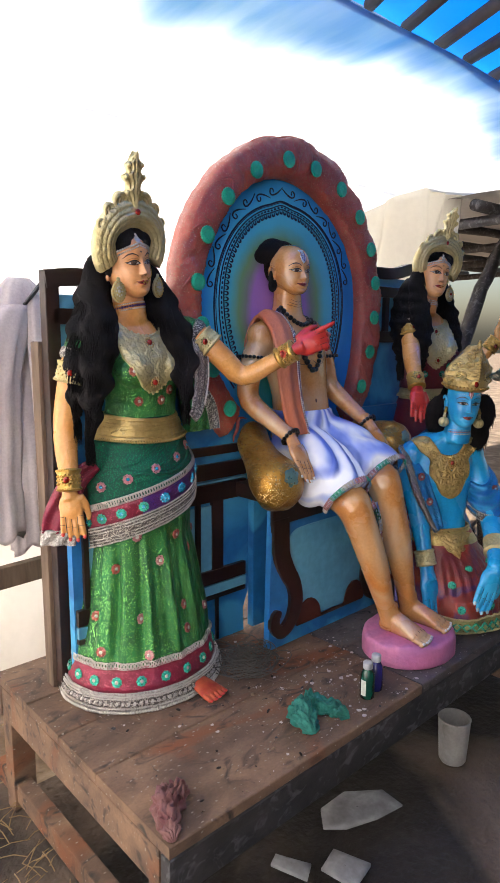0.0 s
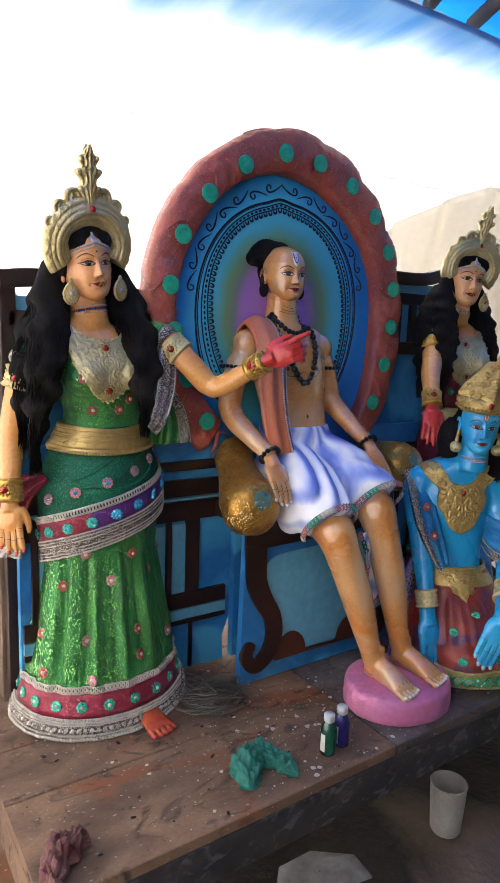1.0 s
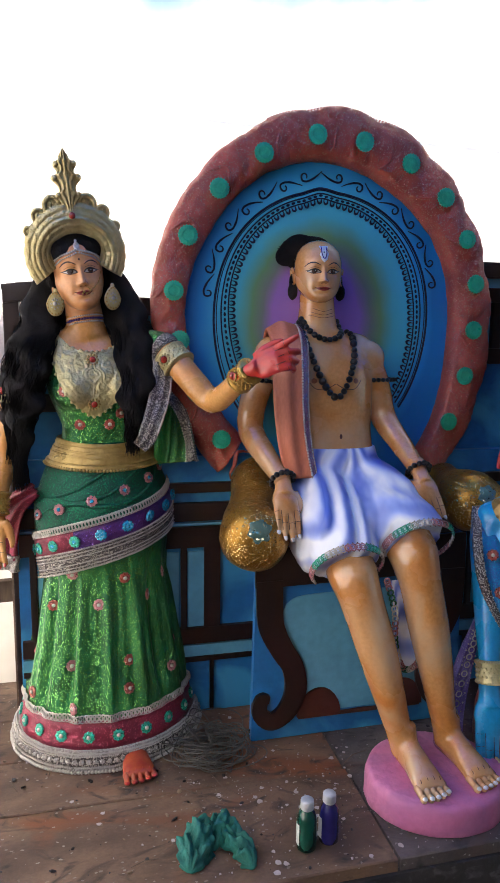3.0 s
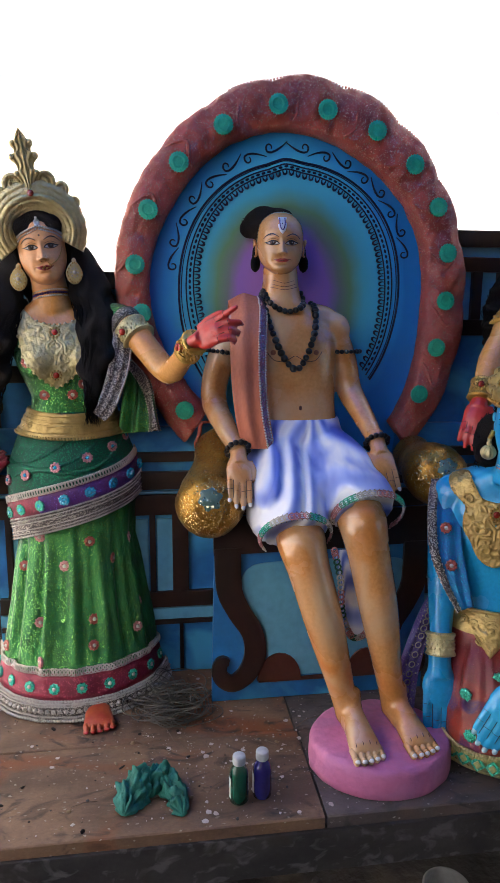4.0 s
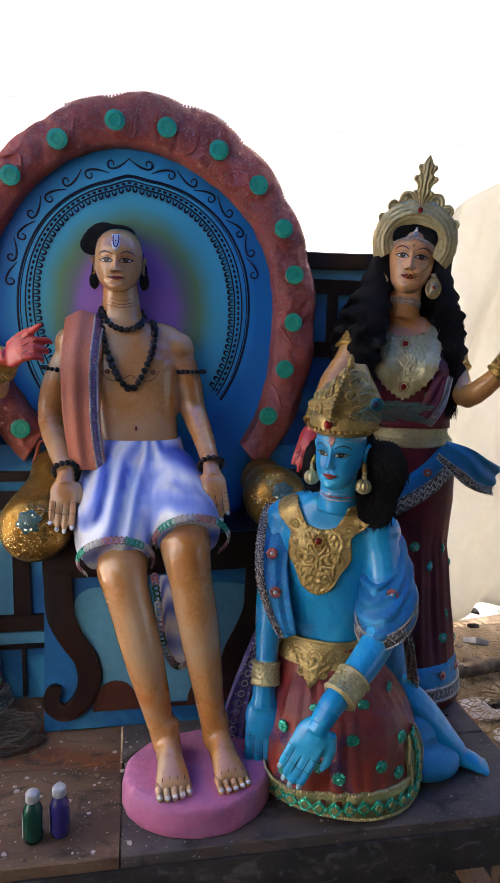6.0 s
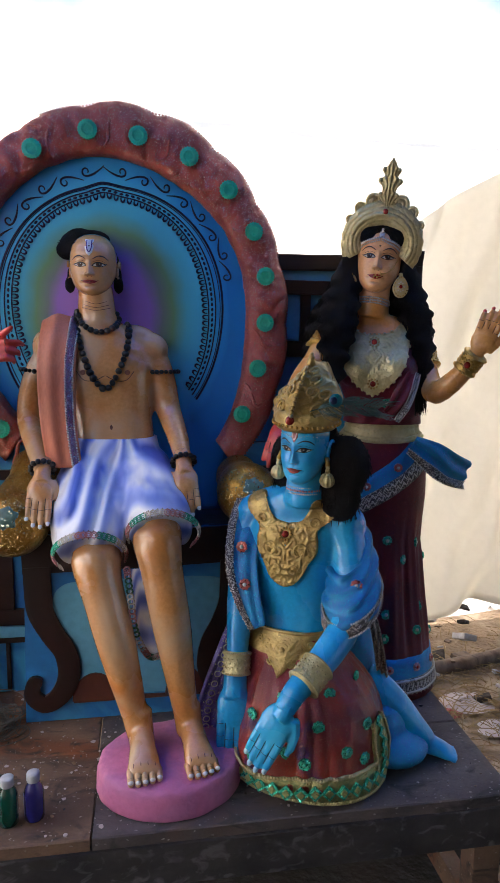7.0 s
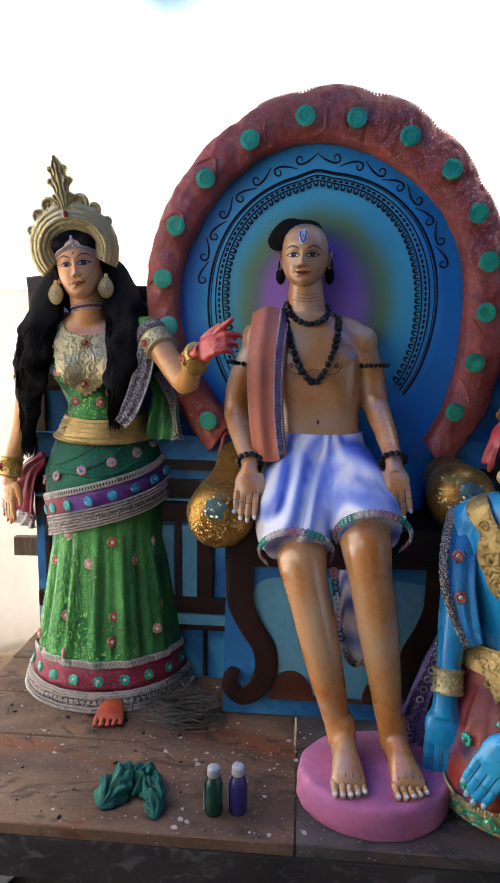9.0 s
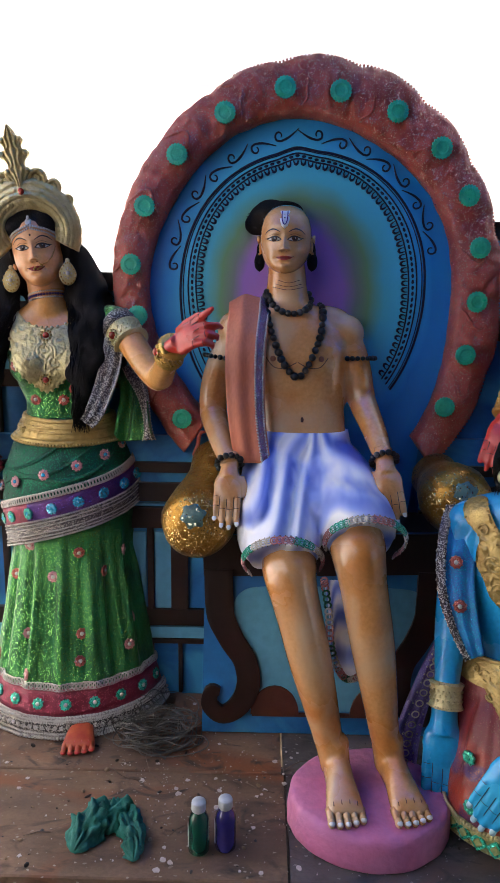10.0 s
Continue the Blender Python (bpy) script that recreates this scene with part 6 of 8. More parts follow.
    for line, width in locks:
        pts = curve_points(line, 22)
        for i in range(230):
            a, r = rng.uniform(0, 2 * math.pi), width * size * rng.uniform(0.8, 1.14)
            ph, am, fq = 2.2 * a + rng.uniform(-0.5, 0.5), rng.uniform(0.004, 0.011), rng.uniform(0.7, 1.3) * pal["curl"]
            st = rng.uniform(0, 0.45)
            strand = []
            for j, p in enumerate(pts[int(st * 22):]):
                t = (j + int(st * 22)) / 21
                env = min(1.05, 0.4 + 1.6 * t) * (1 - 0.85 * max(0.0, (t - 0.55) / 0.45))
                strand.append(p + Vector((r * math.cos(a) * env + am * math.sin(j * fq + ph), 0.7 * r * math.sin(a) * env + am * math.cos(j * fq * 0.9 + ph), rng.uniform(-0.002, 0.002))))
            tip = strand[-1]
            for k in range(3):   # wisps past the end of the lock
                strand.append(tip + Vector((0.006 * math.sin(ph + k), 0.004 * math.cos(ph + k), -(k + 1) * am * 2.4)))
            out.tube(strand, [0.0015] * (len(strand) - 2) + [0.001, 0.0004], M["hair"], 3)
    # ears' rings
    for e in (-1, 1):
        c = hm0 @ Vector((e * 0.073 * size, -0.045 * size, -0.068 * size))
        q = Matrix.Translation(c) @ pose(0, 0, 0, 0, 0, head_yaw + e * 12)
        drop = [(0.0225 * size * math.sin(a) * (1 - 0.32 * max(0.0, math.cos(a))), 0.031 * size * math.cos(a)) for a in (2 * math.pi * i / 32 for i in range(32))]
        out.loft([[q @ Vector((x * k2, y, z * k2)) for x, z in drop] for k2, y in ((0.9, 0.006), (1.0, 0.002), (1.0, -0.002), (0.88, -0.006), (0.76, -0.0035), (0.7, -0.006), (0.5, -0.0035), (0.42, -0.0055), (0.02, -0.0065))], M["gold_pale"])
        out.ball((0, -0.007, 0), (0.0055, 0.004, 0.0055), M["jewel"] if pal["ear"] == "red" else M["silver_bead"], q, 8, 5)
        out.ball((0, 0, 0.033 * size), (0.006 * size, 0.004, 0.006 * size), M["gold_pale"], q)
        for x, z in drop[::2]:
            out.ball((0.86 * x, -0.0065, 0.86 * z), 0.0024, M["gold_bright"], q, 6, 4)
        for x, z in drop[::4]:
            out.ball((0.42 * x, -0.006, 0.42 * z), 0.0024, M["silver_bead"], q, 6, 4)
    fan_crown(out, hm0 @ pose(0, -0.03 * size, 0.012, 14), (0.83 if pal["ear"] != "red" else 0.75) * size, M["gold_pale"])
    # neck: choker
    neck = hm0 @ Vector((0, 0.01 * size, -0.118 * size))
    q = Matrix.Translation(neck) @ pose(0, 0, 0, -8, head_tilt, head_yaw)
    for dz, mat, rr in ((0.008, "silver_bead", 0.0028), (0.0, "purple_cloth" if pal["ear"] != "red" else "silver_bead", 0.004), (-0.008, "silver_bead", 0.0028)):
        bead_chain(out, around(q, 0.0475 * size, 0.0475 * size, dz), rr, M[mat], 1.6)
    # breastplate necklace
    chest = Surface(verts, faces, B @ pose(-0.035, 0, 1.06))

    def plate_height(u, v, k):
        a = math.atan2(v - 0.0, u)
        fan = math.atan2(v + 0.1 * size, u)   # leaf ribs spreading from the lower jewel
        g = min(1.0, max(0.0, (0.02 - v) / 0.03))
        return 0.003 + 0.75 * filigree(u, v, 1.25) * (1 - 0.25 * g) + g * 0.0004 * (1 + math.cos(34 * fan + 90 * math.hypot(u, v + 0.1)))
    plate = [(-0.085, 0.085), (-0.06, 0.052), (-0.025, 0.036), (0.0, 0.033), (0.025, 0.036), (0.06, 0.052), (0.085, 0.085), (0.094, 0.055), (0.086, 0.005), (0.075, -0.045), (0.05, -0.085), (0.025, -0.108), (0.0, -0.122), (-0.025, -0.108), (-0.05, -0.085), (-0.075, -0.045), (-0.086, 0.005), (-0.094, 0.055)]
    plate = [(v.x * 1.12 * size, (v.y * 1.08 + 0.004) * size) for v in curve_points([(q[0], q[1], 0) for q in plate + plate[:1]], 145)[:-1]]
    # blouse
    bl = Build()
    blouse_m = M[pal["blouse"]]
    bl.loft(T(torso_rings([(0.84, 0.0, -0.01, 0.118, 0.09), (0.9, 0.0, -0.02, 0.111, 0.085), (0.98, -0.015, -0.03, 0.127, 0.093), (1.04, -0.025, -0.03, 0.137, 0.088), (1.075, -0.033, -0.024, 0.14, 0.076), (1.085, -0.033, -0.024, 0.13, 0.06)])), blouse_m)
    for e in (-1, 1):
        bl.ball(B @ Vector((-0.022 + e * 0.06, -0.085, 1.0)), tuple(size * r for r in (0.058, 0.05, 0.055)), blouse_m)
    for arm in arms:
        p = curve_points([Vector(q2) for q2 in arm["line"]], 16)
        bl.tube(p[0:4], [0.05 * size, 0.051 * size, 0.05 * size, 0.046 * size], blouse_m, 14)
        out.tube([p[2] + (p[3] - p[2]) * 0.4, p[2] + (p[3] - p[2]) * 0.5, p[3], p[3] + (p[4] - p[3]) * 0.1], [0.047 * size, 0.0515 * size, 0.05 * size, 0.044 * size], M["dark_trim"], 20)
        cuff(out, p[3].lerp(p[4], 0.25), p[4].lerp(p[5], 0.7), 0.042 * size, M["gold_pale" if pal["ear"] != "red" else "gold_bright"], M["jewel"], arm["front"])
        w = Vector(arm["wrist"])
        d = (w - Vector(arm["line"][-2])).normalized()
        cuff(out, w - d * 0.06, w + d * 0.002, 0.029 * size, M["gold_bright"], M["jewel"], arm["front"])
    bv, bf = fused(bl, 0.006, 3)
    out.add(bv, bf, blouse_m)
    both = Surface(verts + bv, faces + [tuple(i + len(verts) for i in f) for f in bf], B @ pose(-0.035, 0, 1.06))
    both.patch(out, plate, M["gold_pale"], 0.006, 38, plate_height)
    for i in range(0, 144, 4):
        out.ball(both.at(plate[i][0], plate[i][1], 0.009), 0.005 * size, M["gold_pale"], None, 6, 4)
    for v in (0.02, -0.095):
        out.ball(both.at(0, v * size, 0.012), (0.0085 * size, 0.005, 0.0085 * size), M["jewel"])
        for j in range(10):
            a = 2 * math.pi * j / 10
            out.ball(both.at(0.013 * size * math.cos(a), (v + 0.013 * math.sin(a)) * size, 0.012), 0.0035 * size, M["gold"], None, 6, 4)


    # skirt surface
    prof = [(0.0, 0.0, 0.0, 0.258, 0.23), (0.12, 0.0, 0.0, 0.232, 0.202), (0.3, 0.0, 0.0, 0.196, 0.164), (0.48, 0.0, 0.005, 0.172, 0.14), (0.62, -0.002, 0.0, 0.186, 0.148), (0.7, -0.002, 0.0, 0.184, 0.144), (0.78, 0.0, 0.0, 0.155, 0.12), (0.86, 0.0, -0.005, 0.118, 0.095)]
    prof = [(z, cx, cy, rx * pal["slim"], ry * pal["slim"]) for z, cx, cy, rx, ry in prof]

    def skirt(th, h, off=0.0):
        i = 0
        while i < len(prof) - 2 and prof[i + 1][0] < h:
            i += 1
        t = (h - prof[i][0]) / (prof[i + 1][0] - prof[i][0])
        c = [prof[i][j] + (prof[i + 1][j] - prof[i][j]) * t for j in range(5)]
        g = max(0.0, 1 - h / 0.8)
        fold = 0.0
        if h < 0.8:
            fold = min(g ** 0.7, 0.25 + 3.2 * max(0.0, h - 0.1)) * (min(1.45, 0.3 + max(0.0, h - 0.1) * 14) if h < 0.42 else max(0.12, 1.45 - (h - 0.42) * 12)) * (0.0105 * math.sin(15 * th + 1.2 * math.sin(3 * th)) + 0.0055 * math.sin(31 * th + 2))
        k = 1 + (off + fold * pal["fold"]) / 0.18
        return B @ Vector((c[1] + c[3] * k * math.cos(th), c[2] + c[4] * k * math.sin(th), h))

    def skirt_normal(th, h):
        a, b2 = skirt(th + 0.02, h) - skirt(th - 0.02, h), skirt(th, h + 0.01) - skirt(th, h - 0.01)
        return a.cross(b2).normalized()
    n = 150
    hs = [0.006, 0.03, 0.06, 0.09, 0.12, 0.16, 0.2, 0.25, 0.3, 0.36, 0.42, 0.48, 0.55, 0.62, 0.7, 0.78, 0.86]
    out.loft([[skirt(2 * math.pi * i / n, h) for i in range(n)] for h in hs], M[pal["skirt"]])

    def band(lo, hi, mat, off, t0=0.0, t1=2 * math.pi, m=140, rows=4):
        """A strip on the skirt between two heights, which may slope (functions of the angle)."""
        grid = []
        for i in range(m + 1):
            th = t0 + (t1 - t0) * i / m
            a, c = lo(th), hi(th)
            grid.append([skirt(th, a, -0.003)] + [skirt(th, a + (c - a) * j / rows, off) for j in range(rows + 1)] + [skirt(th, c, -0.003)])
        out.loft(grid, M[mat], closed=False, cap=False)

    def const(v):
        return lambda th: v

    def ring_row(zf, off, mat, count, r=0.009, t=0.0022, t0=math.pi, t1=2 * math.pi):
        for i in range(count):
            th = t0 + (t1 - t0) * i / (count - 1)
            p, nr = skirt(th, zf(th), off), skirt_normal(th, zf(th))
            out.ring((0, 0, 0), r, t, mat, Matrix.Translation(p) @ nr.to_track_quat("Y", "Z").to_matrix().to_4x4(), 9, 4)

    def bead_row(zf, off, mat, count, r=0.0045, t0=math.pi, t1=2 * math.pi):
        for i in range(count):
            th = t0 + (t1 - t0) * i / (count - 1)
            out.ball(skirt(th, zf(th), off), r, mat, None, 6, 4)
    F0, F1 = math.pi * 0.85, math.pi * 2.15
    if pal["hem"] == "crimson":
        band(const(0.055), const(0.125), "crimson_cloth", 0.004)
        band(const(0.006), const(0.056), "silver", 0.008)
        band(const(0.02), const(0.042), "dark_trim", 0.011)
        for z, r_, m_ in ((0.007, 0.005, 125), (0.017, 0.0021, 230), (0.044, 0.0021, 230), (0.051, 0.0026, 200)):
            bead_row(const(z), 0.0125, M["silver_bead"], m_, r_, F0, F1)
        for i in range(60):
            th = F0 + (F1 - F0) * (i + 0.5) / 60
            out.ball(skirt(th, 0.031, 0.012), (0.0065, 0.004, 0.0065), M["silver"], None, 6, 4)
        bead_row(const(0.058), 0.01, M["silver_bead"], 120, 0.0032, F0, F1)
        ring_row(const(0.133), 0.006, M["silver_bead"], 90, 0.0095, 0.0022, F0, F1)
        band(const(0.122), const(0.127), "gem_pink", 0.007, rows=1)
        for i in range(13):
            th = F0 + (F1 - F0) * (i + 0.5) / 13
            out.flower(skirt(th, 0.088, 0.006), skirt_normal(th, 0.088), 0.0165, M["gem"], M["silver_bead"], 9)
    else:
        band(const(0.03), const(0.135), "blue_cloth", 0.004)
        band(const(0.03), const(0.075), "dark_trim", 0.008)
        for z in (0.036, 0.07):
            band(const(z - 0.003), const(z + 0.003), "silver_bead", 0.01, rows=1)
        for i in range(46):
            t0_ = F0 + (F1 - F0) * i / 46
            for a, c in ((0.045, 0.06), (0.06, 0.045)):
                band(lambda th, a=a, c=c, t0_=t0_: a + (c - a) * (th - t0_) / 0.045 - 0.003, lambda th, a=a, c=c, t0_=t0_: a + (c - a) * (th - t0_) / 0.045 + 0.003, "silver_bead", 0.01, t0_ + (0 if a < c else 0.045), t0_ + (0.045 if a < c else 0.09), 2, 1)
        for i in range(8):
            th = F0 + (F1 - F0) * (i + 0.5) / 8
            out.flower(skirt(th, 0.105, 0.006), skirt_normal(th, 0.105), 0.014, M["gem_pink"], M["jewel"], 9)
    # scattered flowers
    for row, (h, cnt) in enumerate(((0.185, 6), (0.29, 5), (0.4, 5), (0.5, 5))):
        for i in range(cnt):
            th = F0 + (F1 - F0) * (i + 0.5 * (row % 2) + 0.25) / cnt
            hh = h + 0.03 * math.sin(7 * th + row)
            out.flower(skirt(th, hh, 0.003), skirt_normal(th, hh), 0.0165, M["gem_red" if (i + row) % 2 else "gem_pink"] if pal["hem"] == "crimson" else M["gem"], M["silver_bead"], 9)
    # slanting sash
    zs = lambda th: 0.6 + 0.05 * (th - math.pi * 1.5)      # low on one hip, high on the other
    T0, T1 = math.pi * 0.95, math.pi * 2.08
    if pal["hem"] == "crimson":
        band(lambda th: zs(th) - 0.004, const(0.86), "teal_cloth", 0.006, T0, T1)
        for k in range(4):   # folds drawn slanting round the hips
            g = 0.095 + 0.035 * k
            out.tube([skirt(th, min(0.8, zs(th) + g + 0.04 * math.sin(2 * th + k)), 0.003) for th in (T0 + 0.2 + (T1 - T0 - 0.4) * j / 26 for j in range(27))], [0.002 + 0.004 * math.sin(math.pi * j / 26) for j in range(27)], M["teal_cloth"], 9)
        band(lambda th: zs(th) - 0.0, lambda th: zs(th) + 0.06, "purple_cloth", 0.011, T0, T1)
        band(lambda th: zs(th) + 0.0, lambda th: zs(th) + 0.06, "crimson_cloth", 0.0125, T0, math.pi * 1.34)
        band(lambda th: zs(th) - 0.05, lambda th: zs(th) + 0.002, "dark_trim", 0.013, T0, T1)
        for dz in (-0.043, -0.033, -0.014, -0.004):
            bead_row(lambda th, dz=dz: zs(th) + dz, 0.0145, M["silver_bead"], 170, 0.0019, T0, T1)
        bead_row(lambda th: zs(th) - 0.052, 0.014, M["silver_bead"], 110, 0.0033, T0, T1)
        bead_row(lambda th: zs(th) + 0.005, 0.013, M["silver_bead"], 110, 0.003, T0, T1)
        ring_row(lambda th: zs(th) + 0.069, 0.012, M["silver_bead"], 80, 0.0095, 0.0022, T0, T1)
        band(lambda th: zs(th) + 0.058, lambda th: zs(th) + 0.062, "gem_pink", 0.0135, T0, T1, rows=1)
        for i in range(10):
            th = T0 + (T1 - T0) * (i + 0.5) / 10
            out.flower(skirt(th, zs(th) + 0.03, 0.014), skirt_normal(th, 0.5), 0.0165, M["gem_blue" if i > 3 else "gem"], M["gem_blue"], 10)
        for i in range(6):
            th = math.pi * (1.12 + 0.15 * i)
            out.flower(skirt(th, zs(th) + 0.125, 0.009), skirt_normal(th, 0.7), 0.016, M["gem_pink"], M["gem_blue"], 9)
    else:
        zs = lambda th: 0.66 + 0.1 * (th - math.pi * 1.5)
        band(lambda th: zs(th) - 0.05, lambda th: zs(th) + 0.05, "blue_cloth", 0.01, T0, T1)
        band(lambda th: zs(th) - 0.055, lambda th: zs(th) - 0.005, "dark_trim", 0.013, T0, T1)
        for k in range(30):
            t0_ = T0 + (T1 - T0) * k / 30
            w = (T1 - T0) / 60
            for s_, dz in ((0, 1), (1, -1)):
                for lev in (-0.04, -0.022):
                    band(lambda th, t0_=t0_, s_=s_, dz=dz, lev=lev, w=w: zs(th) + lev + dz * ((th - t0_ - s_ * w) / w - 0.5) * 0.014 - 0.002, lambda th, t0_=t0_, s_=s_, dz=dz, lev=lev, w=w: zs(th) + lev + dz * ((th - t0_ - s_ * w) / w - 0.5) * 0.014 + 0.002, "silver_bead", 0.0155, t0_ + s_ * w, t0_ + (s_ + 1) * w, 2, 1)
        for i in range(6):
            th = T0 + (T1 - T0) * (i + 0.5) / 6
            out.flower(skirt(th, zs(th) + 0.022, 0.014), skirt_normal(th, 0.5), 0.014, M["gem_red"], M["silver_bead"], 9)
    # waist belt
    for a, c, off, mat in ((0.805, 0.868, 0.014, pal["belt"]), (0.858, 0.868, 0.018, pal["belt"]), (0.803, 0.812, 0.02, pal["belt"]), (0.83, 0.835, 0.018, pal["belt"]), (0.842, 0.847, 0.018, pal["belt"])):
        band(lambda th, a=a: a - 0.012 * math.sin(th) ** 2 * (math.sin(th) < 0), lambda th, c=c: c - 0.012 * math.sin(th) ** 2 * (math.sin(th) < 0), mat, off)
    bead_row(lambda th: 0.8 - 0.012 * math.sin(th) ** 2, 0.018, M[pal["belt"]], 60, 0.005)
    # blouse flowers
    for u, v in ((-0.075, -0.06), (-0.035, -0.15), (0.04, -0.15), (0.07, -0.12)):
        p = both.at(u * size, v * size, 0.002)
        out.flower(p, B.to_3x3() @ Vector((u * 4, -1, 0)), 0.0155 * size, M["gem_red"] if pal["hem"] == "crimson" else M["gem"], M["silver_bead"], 9)
    return out, B, both, skirt, verts, faces


def drape(out, line, halves, mat, trim, side=(1, 0, 0), thick=0.008, wave=0.006, trim_at=1):
    """A hanging cloth strip along line with a trimmed edge."""
    n = 30
    pts = curve_points(line, n)
    hw = [h[0] for h in curve_points([(h, 0, 0) for h in halves], n)]
    side = Vector(side).normalized()
    rows, strips = [], []
    for i, p in enumerate(pts):
        d = (pts[min(i + 1, n - 1)] - pts[max(i - 1, 0)]).normalized()
        sd = (side - d * side.dot(d)).normalized()
        nr = sd.cross(d).normalized()
        row = [p + sd * (hw[i] * w) + nr * (wave * math.sin(w * 7 + i * 0.2)) for w in (-1 + k / 6 for k in range(13))]
        back = [q - nr * thick for q in row[::-1]]
        rows.append(row + back)
        for_trim = row[9:13] if trim_at > 0 else row[3::-1]
        strips.append([q + nr * 0.004 for q in for_trim] + [q - nr * (thick + 0.004) for q in for_trim[::-1]])
    out.loft(rows, mat)
    if trim:
        out.loft(strips, trim)
        for r in strips:
            for q in (r[0], r[3], r[4], r[7]):
                out.ball(q, 0.0021, M["silver_bead"], None, 6, 4)


def woman_in_green():
    base = (-0.66, 0.055, TOP)
    arms = [dict(line=[(-0.83, 0.02, 1.575), (-0.875, 0.025, 1.5), (-0.905, 0.03, 1.38), (-0.92, 0.02, 1.28), (-0.935, -0.02, 1.2), (-0.94, -0.03, 1.14)], wrist=(-0.94, -0.032, 1.145), tip=(-0.945, -0.06, 0.98), front=(-0.6, -0.8, 0), k=0.85, bend=0.12, thumb=1),
            dict(line=[(-0.545, 0.02, 1.585), (-0.49, -0.03, 1.57), (-0.43, -0.085, 1.5), (-0.378, -0.12, 1.445), (-0.345, -0.21, 1.485), (-0.315, -0.29, 1.53)], wrist=(-0.316, -0.288, 1.53), tip=(-0.19, -0.4, 1.6), front=(-0.75, -0.65, 0.2), k=0.9, bend=0.2, thumb=1, curl=(1.0, 0.95, 0.75, 0.02), red=True)]
    locks = [([(-0.785, 0.05, 1.79), (-0.81, 0.03, 1.7), (-0.828, -0.03, 1.6), (-0.845, -0.045, 1.5), (-0.86, -0.045, 1.4), (-0.875, -0.035, 1.28)], 0.042),
             ([(-0.79, 0.05, 1.76), (-0.83, 0.04, 1.65), (-0.865, 0.01, 1.55), (-0.89, 0.0, 1.45), (-0.895, 0.0, 1.34)], 0.034),
             ([(-0.64, 0.05, 1.79), (-0.605, 0.035, 1.7), (-0.575, -0.01, 1.6), (-0.575, -0.07, 1.5), (-0.588, -0.1, 1.375)], 0.047),
             ([(-0.64, 0.06, 1.76), (-0.585, 0.05, 1.66), (-0.55, 0.005, 1.57), (-0.557, -0.05, 1.44)], 0.044)]
    pal = dict(curl=1.0, skirt="green_cloth", blouse="green_cloth", hem="crimson", belt="gold", ear="clear", slim=1.0, fold=1.0)
    out, B, both, skirt, verts, faces = woman("a", base, 6, 1.0, (-0.716, 0.012, 1.768), 7, -8, pal, arms, locks, "")
    # shoulder cloth and its end under the arm
    drape(out, [(-0.505, 0.06, 1.6), (-0.495, 0.0, 1.615), (-0.5, -0.05, 1.55), (-0.515, -0.08, 1.45), (-0.545, -0.1, 1.36), (-0.57, -0.105, 1.325)], [0.02, 0.022, 0.024, 0.026, 0.024, 0.02], M["dark_trim"], None, (1, 0.2, 0), wave=0.002)
    for sgn in (-1, 1):
        bead_chain(out, [(-0.495 + sgn * 0.022, -0.004, 1.618), (-0.5 + sgn * 0.024, -0.056, 1.552), (-0.515 + sgn * 0.026, -0.087, 1.45), (-0.545 + sgn * 0.024, -0.107, 1.36)], 0.0032, M["silver_bead"], 1.6)
    drape(out, [(-0.5, 0.03, 1.46), (-0.475, 0.02, 1.4), (-0.465, 0.0, 1.33), (-0.46, -0.01, 1.265)], [0.025, 0.045, 0.058, 0.06], M["green_cloth"], M["dark_trim"], (1, -0.5, 0), wave=0.012)
    # crimson end behind the hand
    drape(out, [(-0.84, 0.0, 1.2), (-0.9, 0.02, 1.15), (-0.93, 0.05, 1.06), (-0.935, 0.06, 1.0)], [0.02, 0.035, 0.045, 0.045], M["crimson_cloth"], None, (1, -0.6, 0))
    drape(out, [(-0.935, 0.058, 1.01), (-0.936, 0.06, 0.965)], [0.048, 0.05], M["silver"], None, (1, -0.6, 0), 0.014)
    # foot
    f = Build()
    foot_skin(f, M["henna_orange"], pose(-0.6, -0.128, TOP + 0.004, 0, 0, 8) @ Matrix.Diagonal((1.2, 1, 0.62, 1)), 0.78, (out, M["henna"]), (out, M["henna"]), False)
    out.add(*fused(f, 0.004, 3), M["henna_orange"])
    return out.thing("standing_statue", "painted plaster statue in green sequinned sari, pointing a red hand", "statue")


woman_in_green()


